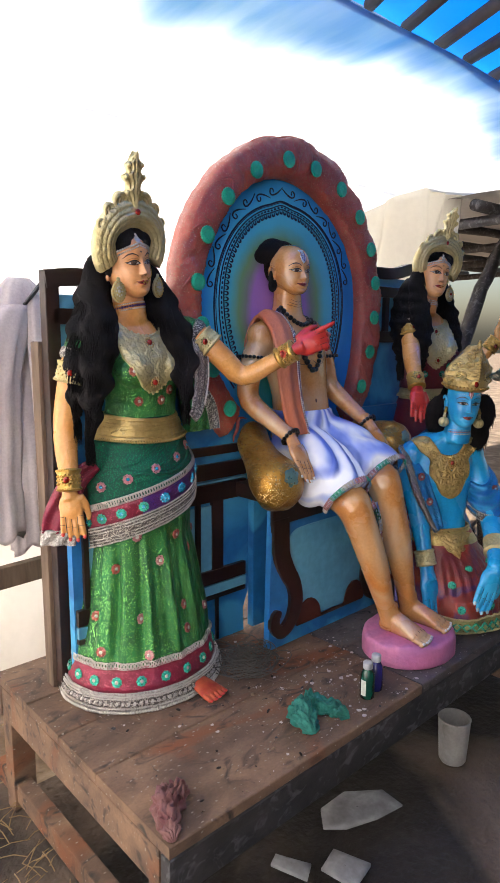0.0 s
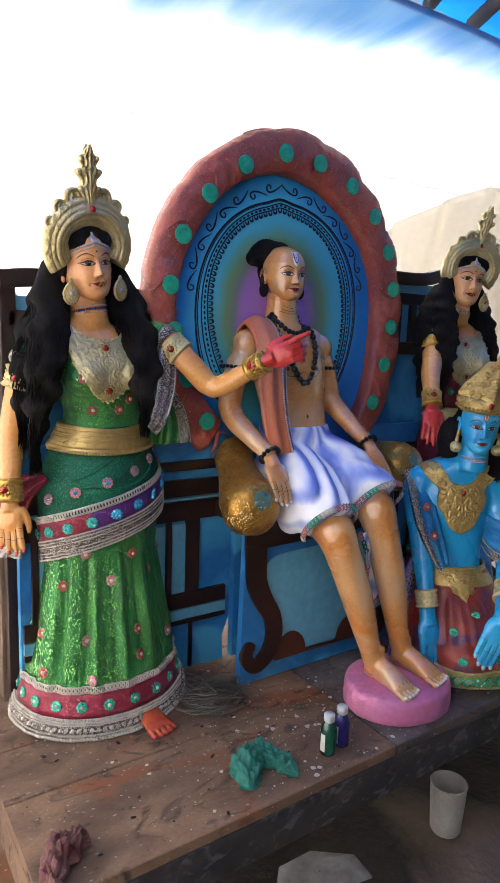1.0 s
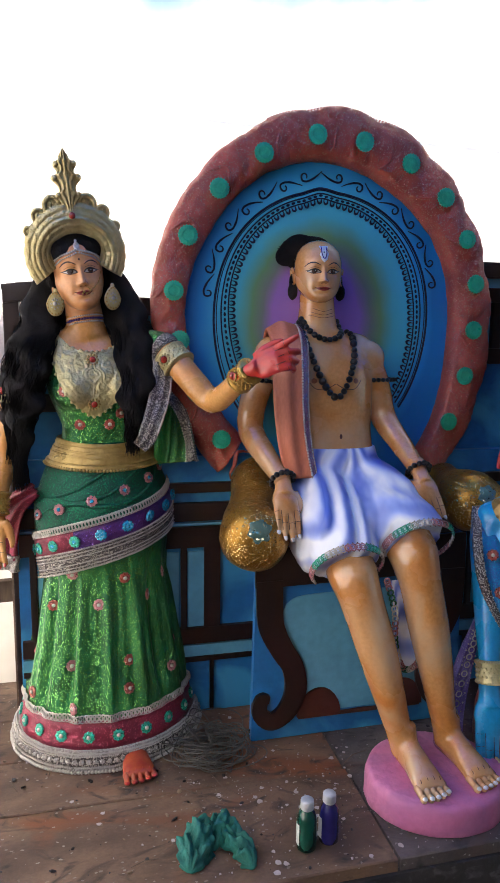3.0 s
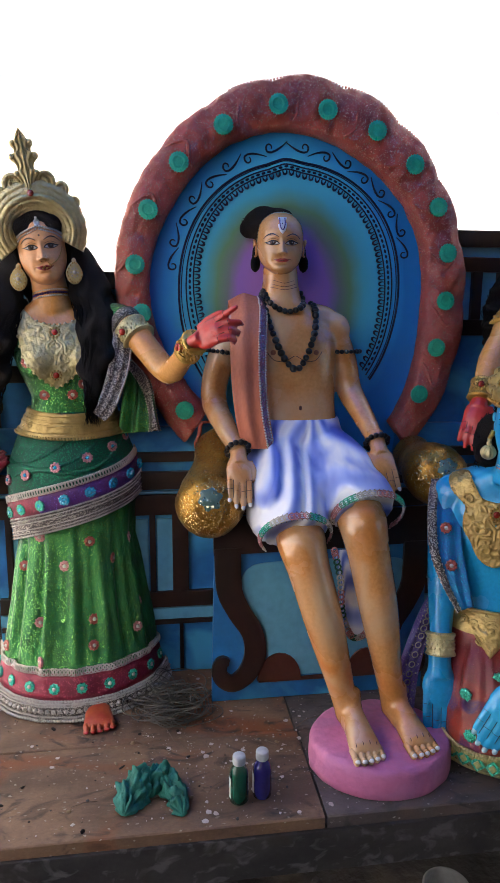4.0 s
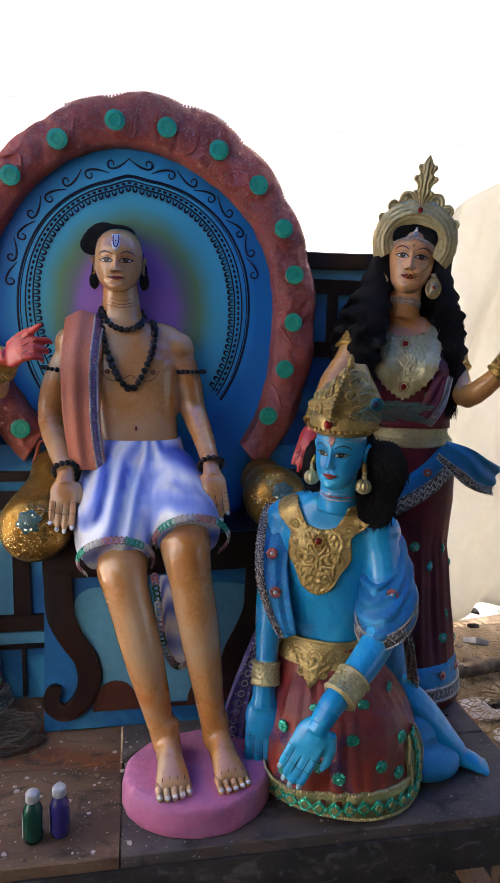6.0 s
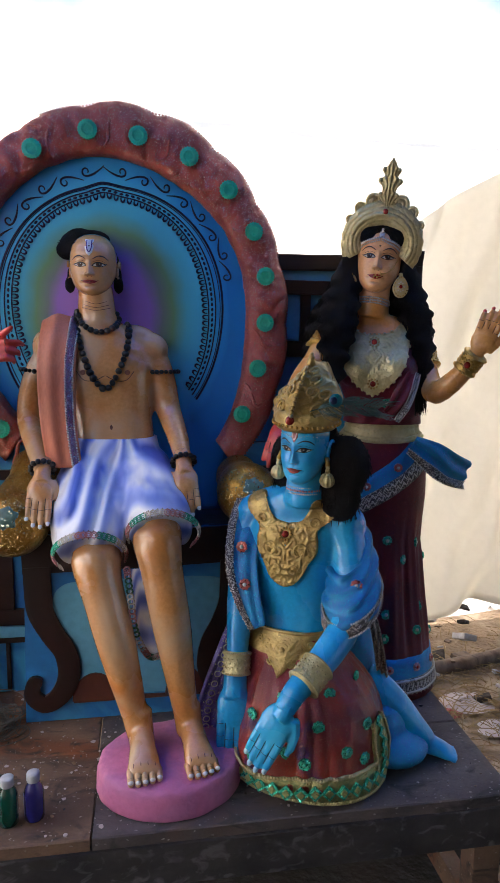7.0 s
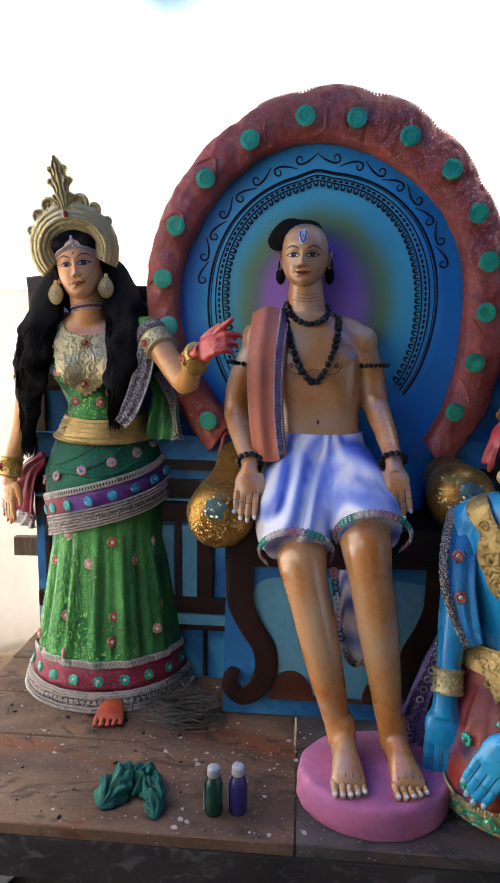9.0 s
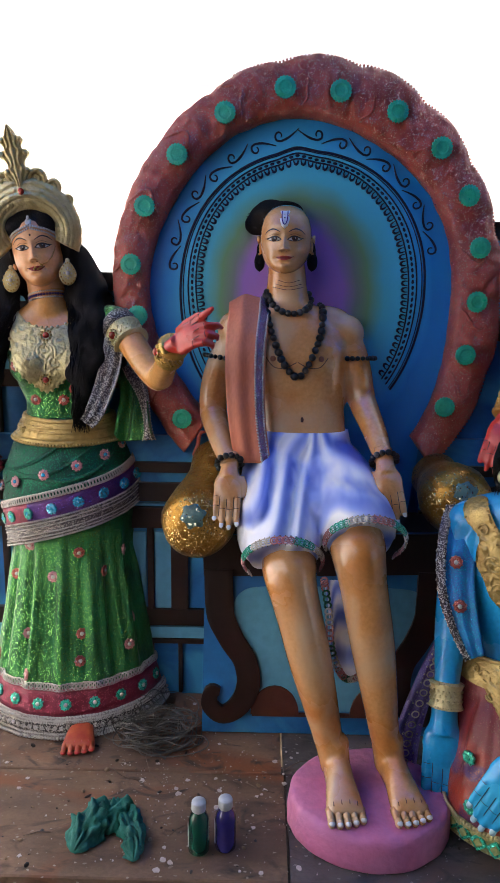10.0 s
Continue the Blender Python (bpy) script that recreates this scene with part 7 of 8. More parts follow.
def woman_in_maroon():
    base = (0.835, -0.01, TOP)
    arms = [dict(line=[(0.69, -0.02, 1.645), (0.64, -0.05, 1.6), (0.585, -0.1, 1.53), (0.535, -0.14, 1.475), (0.5, -0.18, 1.42), (0.472, -0.21, 1.37)], wrist=(0.474, -0.21, 1.372), tip=(0.415, -0.27, 1.235), front=(-0.6, -0.8, 0), k=0.85, bend=0.15, thumb=1, red=True),
            dict(line=[(0.9, -0.03, 1.63), (0.935, -0.05, 1.56), (0.945, -0.1, 1.48), (0.95, -0.15, 1.445), (0.985, -0.22, 1.5), (1.01, -0.26, 1.56)], wrist=(1.012, -0.26, 1.562), tip=(1.05, -0.3, 1.7), front=(-0.5, -0.85, 0), k=0.8, bend=0.25, thumb=-1)]
    locks = [([(0.72, -0.03, 1.86), (0.69, -0.05, 1.77), (0.665, -0.08, 1.68), (0.645, -0.11, 1.6), (0.63, -0.12, 1.5), (0.62, -0.12, 1.42)], 0.042),
             ([(0.71, 0.0, 1.82), (0.65, 0.0, 1.7), (0.6, -0.03, 1.58), (0.59, -0.05, 1.46)], 0.036),
             ([(0.865, -0.03, 1.86), (0.89, -0.05, 1.76), (0.905, -0.08, 1.66), (0.915, -0.11, 1.56), (0.915, -0.12, 1.45)], 0.038),
             ([(0.87, 0.0, 1.82), (0.915, 0.0, 1.72), (0.94, -0.04, 1.62), (0.935, -0.08, 1.48)], 0.034)]
    pal = dict(curl=1.9, skirt="maroon_cloth", blouse="maroon_cloth", hem="blue", belt="gold_pale", ear="red", slim=0.78, fold=0.7)
    out, B, both, skirt, verts, faces = woman("b", base, -18, 1.04, (0.79, -0.05, 1.835), -22, 7, pal, arms, locks, "")
    drape(out, [(0.89, -0.13, 1.285), (0.95, -0.15, 1.25), (1.01, -0.14, 1.21), (1.08, -0.11, 1.185)], [0.03, 0.046, 0.05, 0.045], M["blue_cloth"], M["dark_trim"], (0.25, 0, 1), trim_at=-1)
    drape(out, [(0.865, -0.16, 1.5), (0.83, -0.19, 1.44), (0.79, -0.19, 1.38)], [0.025, 0.03, 0.03], M["maroon_cloth"], M["dark_trim"], (1, 0, 0.5))
    f = Build()
    foot_skin(f, M["skin_fair"], pose(0.93, -0.03, TOP + 0.004, 0, 0, -8), 0.8)
    out.add(*fused(f, 0.005, 3), M["skin_fair"])
    return out.thing("standing_statue", "painted plaster statue in maroon and blue sari with raised hand", "statue")


woman_in_maroon()


# ---- kneeling statue ----
def kneeling_blue():
    out, raw = Build(), Build()
    skin = M["skin_blue"]
    hp = (0.485, -0.405, 1.328)
    hm0 = pose(*hp, 4, 3, -38)
    hm = hm0 @ Matrix.Diagonal((0.8, 0.8, 0.8, 1))
    face = Build()
    head_skin(face, skin, hm)
    out.add(face.v, face.f, skin)
    neck_skin(raw, skin, hm)
    yaw = -30
    raw.loft(torso_rings([(0.8, 0.49, -0.335, 0.1, 0.085), (0.88, 0.487, -0.33, 0.102, 0.08), (0.95, 0.487, -0.325, 0.112, 0.086), (1.02, 0.488, -0.32, 0.128, 0.092), (1.09, 0.49, -0.318, 0.139, 0.088), (1.135, 0.49, -0.32, 0.137, 0.07), (1.17, 0.49, -0.33, 0.104, 0.058), (1.2, 0.49, -0.345, 0.05, 0.045)], yaw), skin)
    radii = (0.05, 0.05, 0.049, 0.047, 0.044, 0.042, 0.041, 0.04, 0.038, 0.035, 0.032, 0.029, 0.027, 0.026)
    raw.tube(curve_points([(0.388, -0.255, 1.13), (0.362, -0.27, 1.06), (0.342, -0.32, 0.94), (0.326, -0.36, 0.825), (0.316, -0.393, 0.715)], 14), list(radii), skin, 14)
    raw.tube(curve_points([(0.585, -0.385, 1.125), (0.605, -0.41, 1.06), (0.602, -0.455, 0.95), (0.57, -0.505, 0.88), (0.49, -0.565, 0.82), (0.425, -0.606, 0.782), (0.395, -0.62, 0.745)], 14), list(radii), skin, 14)
    raw.tube([(0.49, -0.342, 1.185), (0.535, -0.358, 1.165), (0.58, -0.378, 1.135)], [0.04, 0.046, 0.055], skin, 14)
    raw.tube([(0.485, -0.335, 1.185), (0.445, -0.302, 1.165), (0.405, -0.272, 1.138)], [0.04, 0.045, 0.052], skin, 14)
    raw.ball((0.598, -0.385, 1.112), (0.062, 0.058, 0.062), skin)
    raw.ball((0.385, -0.262, 1.115), (0.055, 0.055, 0.06), skin)
    raw.tube(curve_points([(0.67, -0.36, 0.66), (0.74, -0.39, 0.61), (0.8, -0.42, 0.55), (0.84, -0.44, 0.51)], 8), [0.06, 0.06, 0.055, 0.05, 0.044, 0.038, 0.034, 0.03], skin, 12)
    foot_skin(raw, skin, pose(0.81, -0.42, TOP + 0.004, 0, 0, 62), 0.72)
    verts, faces = fused(raw, 0.0055, 4)
    out.add(verts, faces, skin)
    hands = Build()
    lines = (out, M["navy"])
    hand_skin(hands, skin, look_down((0.313, -0.398, 0.7), (0.3, -0.455, 0.5), (-0.12, -0.95, 0.2)), 1.2, 0.06, 0.02, (out, M["nail_blue"]), 1, None, lines)
    hand_skin(hands, skin, look_down((0.402, -0.617, 0.757), (0.315, -0.612, 0.59), (-0.45, -0.85, 0.3)), 1.04, 0.08, 0.0, (out, M["nail_blue"]), 1, None, lines, 0.012)
    out.add(*fused(hands, 0.0045, 3), skin)
    s = Surface(face.v, face.f, hm0)
    face_paint(out, s, (0.8, 0.8), "line", "lip", "line")
    s.patch(out, [(-0.009, 0.055), (0.009, 0.055), (0.008, 0.036), (0.0, 0.022), (-0.008, 0.036)], M["gem_pink"], 0.001, 2)
    s.stroke(out, [(-0.005, 0.055), (-0.004, 0.038), (0, 0.03), (0.004, 0.038), (0.005, 0.055)], 0.002, M["white"], 0.002, 16)
    for e in (-1, 1):
        for i in range(7):
            out.ball(s.at(e * (0.012 + 0.006 * i), 0.036 + 0.004 * math.sin(i * 0.5), 0.001), 0.0012, M["white"], None, 6, 4)
    # hair behind
    hair = Build()
    for c, r in (((0, 0.045, 0.02), (0.09, 0.075, 0.09)), ((0, 0.07, -0.1), (0.12, 0.06, 0.11)), ((0.09, 0.05, -0.1), (0.07, 0.06, 0.12)), ((-0.09, 0.06, -0.08), (0.06, 0.05, 0.1)), ((0.12, 0.06, -0.06), (0.075, 0.065, 0.1)), ((0.1, 0.05, -0.16), (0.075, 0.06, 0.09)), ((0.06, 0.07, -0.2), (0.08, 0.06, 0.08))):
        hair.ball(c, r, M["hair"], hm)
    hv, hf = fused(hair, 0.007, 3)
    out.add(hv, hf, M["hair"])
    rng = random.Random(12)
    for i in range(900):
        v = hv[rng.randrange(len(hv))]
        d = Vector((rng.uniform(-0.6, 0.6), rng.uniform(-0.6, 0.6), rng.uniform(-1.6, -0.4))).normalized() * 0.014
        out.tube([v - d * 0.4, v + d * 0.5 + Vector((0, 0, 0.002)), v + d * 0.9 - Vector((0, 0, 0.006))], [0.0012, 0.0011, 0.0005], M["hair"], 4)
    # crown
    g = M["gold"]

    def P(x, y, z):
        return hm0 @ Vector((x, y, z))
    rows = []
    for z, rx, ry, cy in ((0.05, 0.07, 0.08, 0.0), (0.06, 0.081, 0.09, 0.0), (0.072, 0.078, 0.087, 0.0), (0.09, 0.086, 0.092, 0.004), (0.1, 0.078, 0.082, 0.006)):
        rows.append([P(rx * math.cos(a), cy + ry * math.sin(a), z) for a in (2 * math.pi * i / 32 for i in range(32))])
    out.loft(rows, g)
    rows = []
    for i in range(61):
        t = 0.985 * i / 60
        w = 0.086 * max(0.0, 1 - t ** 1.8) ** 0.72 * (0.8 + 0.26 * math.sin(math.pi * min(1.0, 0.12 + t * 1.1))) + 0.003
        row, back = [], []
        for k in range(49):   # a broad leaf folded along its middle, curling scrolls on each half
            u = -1 + k / 24
            edge = 1 + 0.09 * abs(math.sin(t * 17)) * abs(u) ** 5
            lift = 1.0 * filigree(u * w, 0.2 * t, 1.05) if 0 < i < 60 and 0 < k < 48 else 0.0
            y = -0.094 + 0.085 * abs(u) ** 1.25 * (1 - 0.35 * t) + 0.06 * t * t
            row.append(P(u * w * edge + 0.02 * t, y - lift, 0.078 + 0.142 * t - 0.006 * abs(u)))
            back.append(P(-u * w * 0.97 + 0.02 * t, y + 0.03, 0.078 + 0.141 * t - 0.006 * abs(u)))
        rows.append(row + back)
    out.loft(rows, g)
    for e in (-1, 1):
        for cx, t0, r0 in ((0.046, 0.2, 0.018), (0.05, 0.45, 0.014), (0.026, 0.5, 0.014), (0.022, 0.7, 0.012), (0.011, 0.84, 0.008)):
            pts = []
            for j in range(26):
                q = j / 25
                a = radians(-70) + q * radians(470)
                rr = r0 * (1 - 0.8 * q)
                x = cx + rr * math.cos(a)
                t = t0 + rr * math.sin(a) / 0.142
                w = 0.086 * max(0.05, 1 - min(0.99, t) ** 1.7) ** 0.85 + 0.003
                pts.append(P(e * x + 0.02 * t, -0.1 + 0.085 * min(1.0, max(0.0, x) / w) ** 1.25 * (1 - 0.35 * t) + 0.06 * t * t, 0.078 + 0.142 * t))
            out.tube(pts, [0.0042 * (1 - 0.4 * j / 25) for j in range(26)], g, 7)
    for j in range(11):
        t = (j + 1.5) / 14.5
        out.ball(P(0.02 * t, -0.1 + 0.06 * t * t, 0.078 + 0.142 * t), (0.005, 0.006, 0.006), g)
    for dz, r in ((0.137, 0.011), (0.148, 0.008), (0.156, 0.005)):
        out.ball(P(0.02, -0.034, 0.078 + dz), (r, r * 0.8, r * 1.1), g)
    out.ball(P(0, -0.1, 0.082), (0.011, 0.007, 0.011), M["jewel"])
    for i in range(40):
        a = 2 * math.pi * i / 40
        out.ball(P(0.082 * math.cos(a), 0.09 * math.sin(a), 0.064), 0.0045, M["gold_bright"], None, 6, 4)
    # peacock feather
    stem = [P(0.04, -0.075, 0.105), P(0.085, -0.05, 0.12), P(0.13, -0.02, 0.122), P(0.175, 0.01, 0.112)]
    line = curve_points(stem, 30)
    out.tube(line, 0.0013, M["feather"], 5)
    rngf = random.Random(31)
    for i in range(220):
        q0 = line[rngf.randrange(4, 30)]
        sgn = rngf.choice((-1, 1))
        d = hm0.to_3x3() @ Vector((0.035 + 0.02 * rngf.random(), rngf.uniform(-0.004, 0.006), sgn * rngf.uniform(0.008, 0.026)))
        out.tube([q0, q0 + d * 0.55 + Vector((0, 0, sgn * 0.006)), q0 + d], [0.0009, 0.0008, 0.0004], M["feather"], 3)
    out.ball(P(0.1, -0.068, 0.136), (0.017, 0.005, 0.016), M["feather_eye"], None, 14, 8)
    out.ball(P(0.098, -0.074, 0.136), (0.009, 0.004, 0.009), M["navy"], None, 12, 7)
    # earrings, choker
    for e in (-1, 1):
        for dz, r in ((-0.042, 0.006), (-0.052, 0.007)):
            out.ball(P(e * 0.068, -0.012, dz), r, M["gold_pale"], None, 10, 7)
        rows = []
        for j in range(11):
            w = math.pi * (j + 0.1) / 10.2
            rows.append([P(e * 0.068 + (0.0185 + 0.0018 * math.cos(10 * c)) * math.sin(w) * math.cos(c), -0.012 + (0.0185 + 0.0018 * math.cos(10 * c)) * math.sin(w) * math.sin(c), -0.076 + 0.019 * math.cos(w)) for c in (2 * math.pi * i / 40 for i in range(40))])
        out.loft(rows, M["gold_pale"])
        out.tube([P(e * 0.062, -0.006, -0.02), P(e * 0.068, -0.014, -0.04)], 0.006, M["gold_bright"], 8)
    q = Matrix.Translation(P(0, 0.01, -0.112)) @ pose(0, 0, 0, 0, 0, -40)
    for dz, mat, rr in ((0.008, "silver_bead", 0.003), (0.0, "gem_pink", 0.0042), (-0.008, "silver_bead", 0.003)):
        bead_chain(out, around(q, 0.046, 0.046, dz), rr, M[mat], 1.6)
    # breastplate
    chest = Surface(verts, faces, pose(0.487, -0.32, 1.1, 0, 0, yaw))

    def hgt(u, v, k):
        return 0.004 + 0.75 * filigree(u, v, 1.3)
    half = [(0.0, 0.024), (0.03, 0.031), (0.052, 0.052), (0.062, 0.075), (0.07, 0.094), (0.112, 0.082), (0.103, 0.045), (0.088, 0.012), (0.09, -0.018), (0.088, -0.05), (0.066, -0.078), (0.052, -0.106), (0.03, -0.13), (0.0, -0.14)]
    half = [(p * (0.9 if q < 0.03 else 1.12), q) for p, q in half]
    pl = half + [(-p, q) for p, q in half[-2:0:-1]]
    pl = [(v.x, v.y) for v in curve_points([(p[0], p[1], 0) for p in pl + pl[:1]], 161)[:-1]]
    chest.patch(out, pl, M["gold"], 0.007, 38, hgt, (0.0, -0.03))
    for i in range(0, 160, 2):
        out.ball(chest.at(pl[i][0] * 0.97, -0.03 + (pl[i][1] + 0.03) * 0.97, 0.011), 0.0032, M["gold"], None, 6, 4)
    out.ball(chest.at(0, 0.0, 0.018), (0.009, 0.006, 0.009), M["jewel"])
    for j in range(12):
        a = 2 * math.pi * j / 12
        out.ball(chest.at(0.015 * math.cos(a), 0.015 * math.sin(a), 0.017), 0.0042, M["gold_bright"], None, 6, 4)
    for e in (-1, 1):
        for cx, cz, r0 in ((0.04, -0.042, 0.022), (0.022, -0.095, 0.018), (0.07, 0.03, 0.014)):
            chest.stroke(out, [(e * (cx + r0 * (1 - 0.8 * j / 12) * math.cos(0.7 * j)), cz + r0 * (1 - 0.8 * j / 12) * math.sin(0.7 * j)) for j in range(13)], 0.0045, M["gold"], 0.0135, 40)
    # waist plate
    hipr = torso_rings([(0.785, 0.49, -0.345, 0.136, 0.12), (0.8, 0.489, -0.341, 0.13, 0.114), (0.815, 0.488, -0.337, 0.124, 0.107), (0.838, 0.487, -0.333, 0.113, 0.094)], yaw)
    out.loft(hipr, M["gold"], cap=False)
    out.tube([p for p in hipr[3]] + [hipr[3][0]], 0.005, M["gold"], 6)
    f = Vector((math.sin(radians(yaw)), -math.cos(radians(yaw)), 0))
    rows = []
    for z, w, o in ((0.828, 0.07, 0.11), (0.805, 0.062, 0.123), (0.785, 0.046, 0.136), (0.768, 0.03, 0.146), (0.752, 0.014, 0.155), (0.745, 0.004, 0.158)):
        rows.append([Vector((0.489, -0.336, z)) + f * (o - 0.02 * (u * u)) + Vector((math.cos(radians(yaw)), math.sin(radians(yaw)), 0)) * (u * w) for u in (-1 + 0.1 * k for k in range(21))])
    fine = []
    for i in range(26):
        k = i / 25 * (len(rows) - 1)
        j = min(int(k), len(rows) - 2)
        fine.append([p.lerp(q, k - j) + f * (1.5 * filigree(-0.1 + 0.01 * c, 0.007 * i, 1.6)) for c, (p, q) in enumerate(zip(rows[j], rows[j + 1]))])
    out.loft(fine, M["gold"], closed=False, cap=False)
    # its medallion, petals and scrolls
    ax = Vector((math.cos(radians(yaw)), math.sin(radians(yaw)), 0))

    def on_plate(u, v):
        o = 0.119 + 0.5 * (0.81 - v)
        return Vector((0.489, -0.336, v)) + f * (o - 4.0 * u * u) + ax * u
    for r in (0.021, 0.014):
        out.tube([on_plate(r * math.cos(a), 0.803 + r * math.sin(a)) for a in (2 * math.pi * k / 24 for k in range(25))], 0.0032, M["gold"], 7)
    out.ball(on_plate(0, 0.803), (0.008, 0.008, 0.008), M["gold"], None, 10, 7)
    for e in (-1, 1):
        for cx, cz, r0, turn in ((0.044, 0.806, 0.014, 1), (0.026, 0.776, 0.011, -1), (0.068, 0.815, 0.009, 1)):
            pts = [on_plate(e * (cx + r0 * (1 - 0.8 * j / 16) * math.cos(turn * 0.55 * j)), cz + r0 * (1 - 0.8 * j / 16) * math.sin(turn * 0.55 * j)) for j in range(17)]
            out.tube(pts, [0.0034 * (1 - 0.4 * j / 16) for j in range(17)], M["gold"], 6)
    for j in range(4):
        out.ball(on_plate(0, 0.775 - 0.009 * j), (0.006 - 0.001 * j,) * 3, M["gold"], None, 8, 6)
    # robe
    robe = Build()
    cl = M["robe"]
    robe.loft(torso_rings([(0.475, 0.52, -0.395, 0.2, 0.19), (0.53, 0.515, -0.395, 0.205, 0.19), (0.6, 0.505, -0.39, 0.19, 0.175), (0.68, 0.5, -0.375, 0.16, 0.15), (0.76, 0.495, -0.355, 0.135, 0.12), (0.83, 0.49, -0.338, 0.115, 0.098)], -28), cl)
    robe.ball((0.55, -0.46, 0.6), (0.13, 0.13, 0.13), cl)
    robe.ball((0.41, -0.47, 0.56), (0.1, 0.11, 0.085), cl)
    robe.ball((0.625, -0.43, 0.56), (0.095, 0.12, 0.13), cl)
    rng = random.Random(6)
    for i in range(13):
        a = radians(-150 + 130 * i / 12)
        top = Vector((0.5 + 0.11 * math.cos(a), -0.35 + 0.1 * math.sin(a), 0.78))
        low = Vector((0.515 + 0.2 * math.cos(a), -0.4 + 0.195 * math.sin(a), 0.5))
        robe.tube(curve_points([top, top.lerp(low, 0.5) + Vector((0.03 * math.cos(a + 0.4), 0.03 * math.sin(a + 0.4), 0.02)), low], 8), [0.005, 0.012, 0.016, 0.018, 0.018, 0.018, 0.016, 0.012], cl, 8)
    rv, rf = fused(robe, 0.007, 3)
    out.add(rv, rf, cl)
    tree = BVHTree.FromPolygons(rv, rf)

    def on_robe(a, z, lift):
        o = Vector((0.51, -0.39, z))
        d = Vector((math.cos(a), math.sin(a), 0))
        hit = tree.ray_cast(o + d * 0.6, -d)
        return (hit[0] or o + d * 0.2) + d * lift, d
    # gold and green border low round the robe, rising at its end
    for i in range(70):
        t = i / 69
        a = radians(-165 + 125 * t)
        if i:
            a2 = radians(-165 + 125 * (i - 1) / 69)
            lo = [on_robe(x, 0.478, 0.012)[0] for x in (a2, a)]
            hi = [on_robe(x, 0.545, 0.006)[0] for x in (a2, a)]
            for p in lo:
                p.z = 0.474
            out.add([lo[0], lo[1], hi[1], hi[0], lo[0] - Vector((0, -0.01, 0)), lo[1] - Vector((0, -0.01, 0)), hi[1] + Vector((0, 0.01, 0)), hi[0] + Vector((0, 0.01, 0))], [(0, 1, 2, 3), (3, 2, 6, 7), (0, 4, 5, 1)], M["border"])
        if i % 5 == 2:
            p, d = on_robe(a, 0.512, 0.012)
            mm = Matrix.Translation(p) @ Vector((d.x, d.y, 0.15)).to_track_quat("Y", "Z").to_matrix().to_4x4() @ pose(0, 0, 0, 0, 45, 0)
            out.box((0, 0, 0), (0.027, 0.006, 0.027), M["gem"], mm, 0.002)
            out.box((0, 0.002, 0), (0.015, 0.008, 0.015), M["border"], mm, 0.002)
        for z in (0.48, 0.545):
            p, d = on_robe(a, z, 0.012 if z < 0.5 else 0.008)
            out.ball(p, 0.0045, M["gold_pale"], None, 6, 4)
    # the border turns up at the robe's open edge
    side = []
    for j in range(16):
        z = 0.48 + 0.011 * j
        side.append([on_robe(radians(d), z, o)[0] for d, o in ((-51, -0.004), (-50, 0.008), (-44, 0.009), (-39, 0.009), (-33, 0.008), (-32, -0.004))])
    out.loft(side, M["border"], closed=False, cap=False)
    for j in range(5):
        p, d = on_robe(radians(-41.5), 0.53 + 0.027 * j, 0.013)
        mm = Matrix.Translation(p) @ Vector((d.x, d.y, 0.15)).to_track_quat("Y", "Z").to_matrix().to_4x4() @ pose(0, 0, 0, 0, 45, 0)
        out.box((0, 0, 0), (0.024, 0.006, 0.024), M["gem"], mm, 0.002)
        out.box((0, 0.002, 0), (0.013, 0.008, 0.013), M["border"], mm, 0.002)
    for d in (-50, -33):
        for j in range(22):
            out.ball(on_robe(radians(d), 0.5 + 0.0068 * j, 0.01)[0], 0.0042, M["gold_pale"], None, 6, 4)
    for a, z in ((-150, 0.66), (-128, 0.71), (-140, 0.58), (-120, 0.6), (-95, 0.66), (-105, 0.58), (-75, 0.6), (-80, 0.72), (-55, 0.65), (-60, 0.57), (-40, 0.62), (-35, 0.73)):
        p, d = on_robe(radians(a), z, 0.002)
        out.flower(p, d, 0.0165, M["gem"], M["gem"], 9)
    # blue cloth behind the leg and over the shoulders
    bc = Build()
    bl = M["blue_cloth"]
    for c, r in (((0.7, -0.35, 0.56), (0.12, 0.13, 0.09)), ((0.64, -0.28, 0.7), (0.1, 0.12, 0.2)), ((0.74, -0.44, 0.51), (0.1, 0.09, 0.045))):
        bc.ball(c, r, bl)
    out.add(*fused(bc, 0.008, 3), bl)
    drape(out, [(0.425, -0.2, 1.12), (0.39, -0.225, 1.152), (0.352, -0.29, 1.1), (0.335, -0.345, 1.0), (0.348, -0.38, 0.92), (0.372, -0.4, 0.85)], [0.03, 0.04, 0.044, 0.042, 0.034, 0.022], bl, M["dark_trim"], (1, -0.3, 0), wave=0.002, trim_at=-1)
    # a cloth wound slanting round the upper arm, higher behind
    def wound(j, a, r):
        z = 1.055 - 0.12 * j / 15 + 0.05 * math.cos(a - 0.6)
        return Vector((0.606 - 0.05 * max(0.0, 0.98 - z) + r * math.cos(a), -0.412 - 0.42 * (1.055 - z) + r * math.sin(a), z))
    wv = [[wound(j, a, 0.06 + 0.017 * j / 15 + 0.004 * math.sin(5 * a + 0.5 * j) + 0.005 * math.sin(1.4 * j + 2 * a)) for a in (2 * math.pi * k / 40 for k in range(40))] for j in range(16)]
    wv = [[wound(0, a, 0.045) for a in (2 * math.pi * k / 40 for k in range(40))]] + wv + [[wound(15, a, 0.045) for a in (2 * math.pi * k / 40 for k in range(40))]]
    out.loft(wv, bl, cap=False)
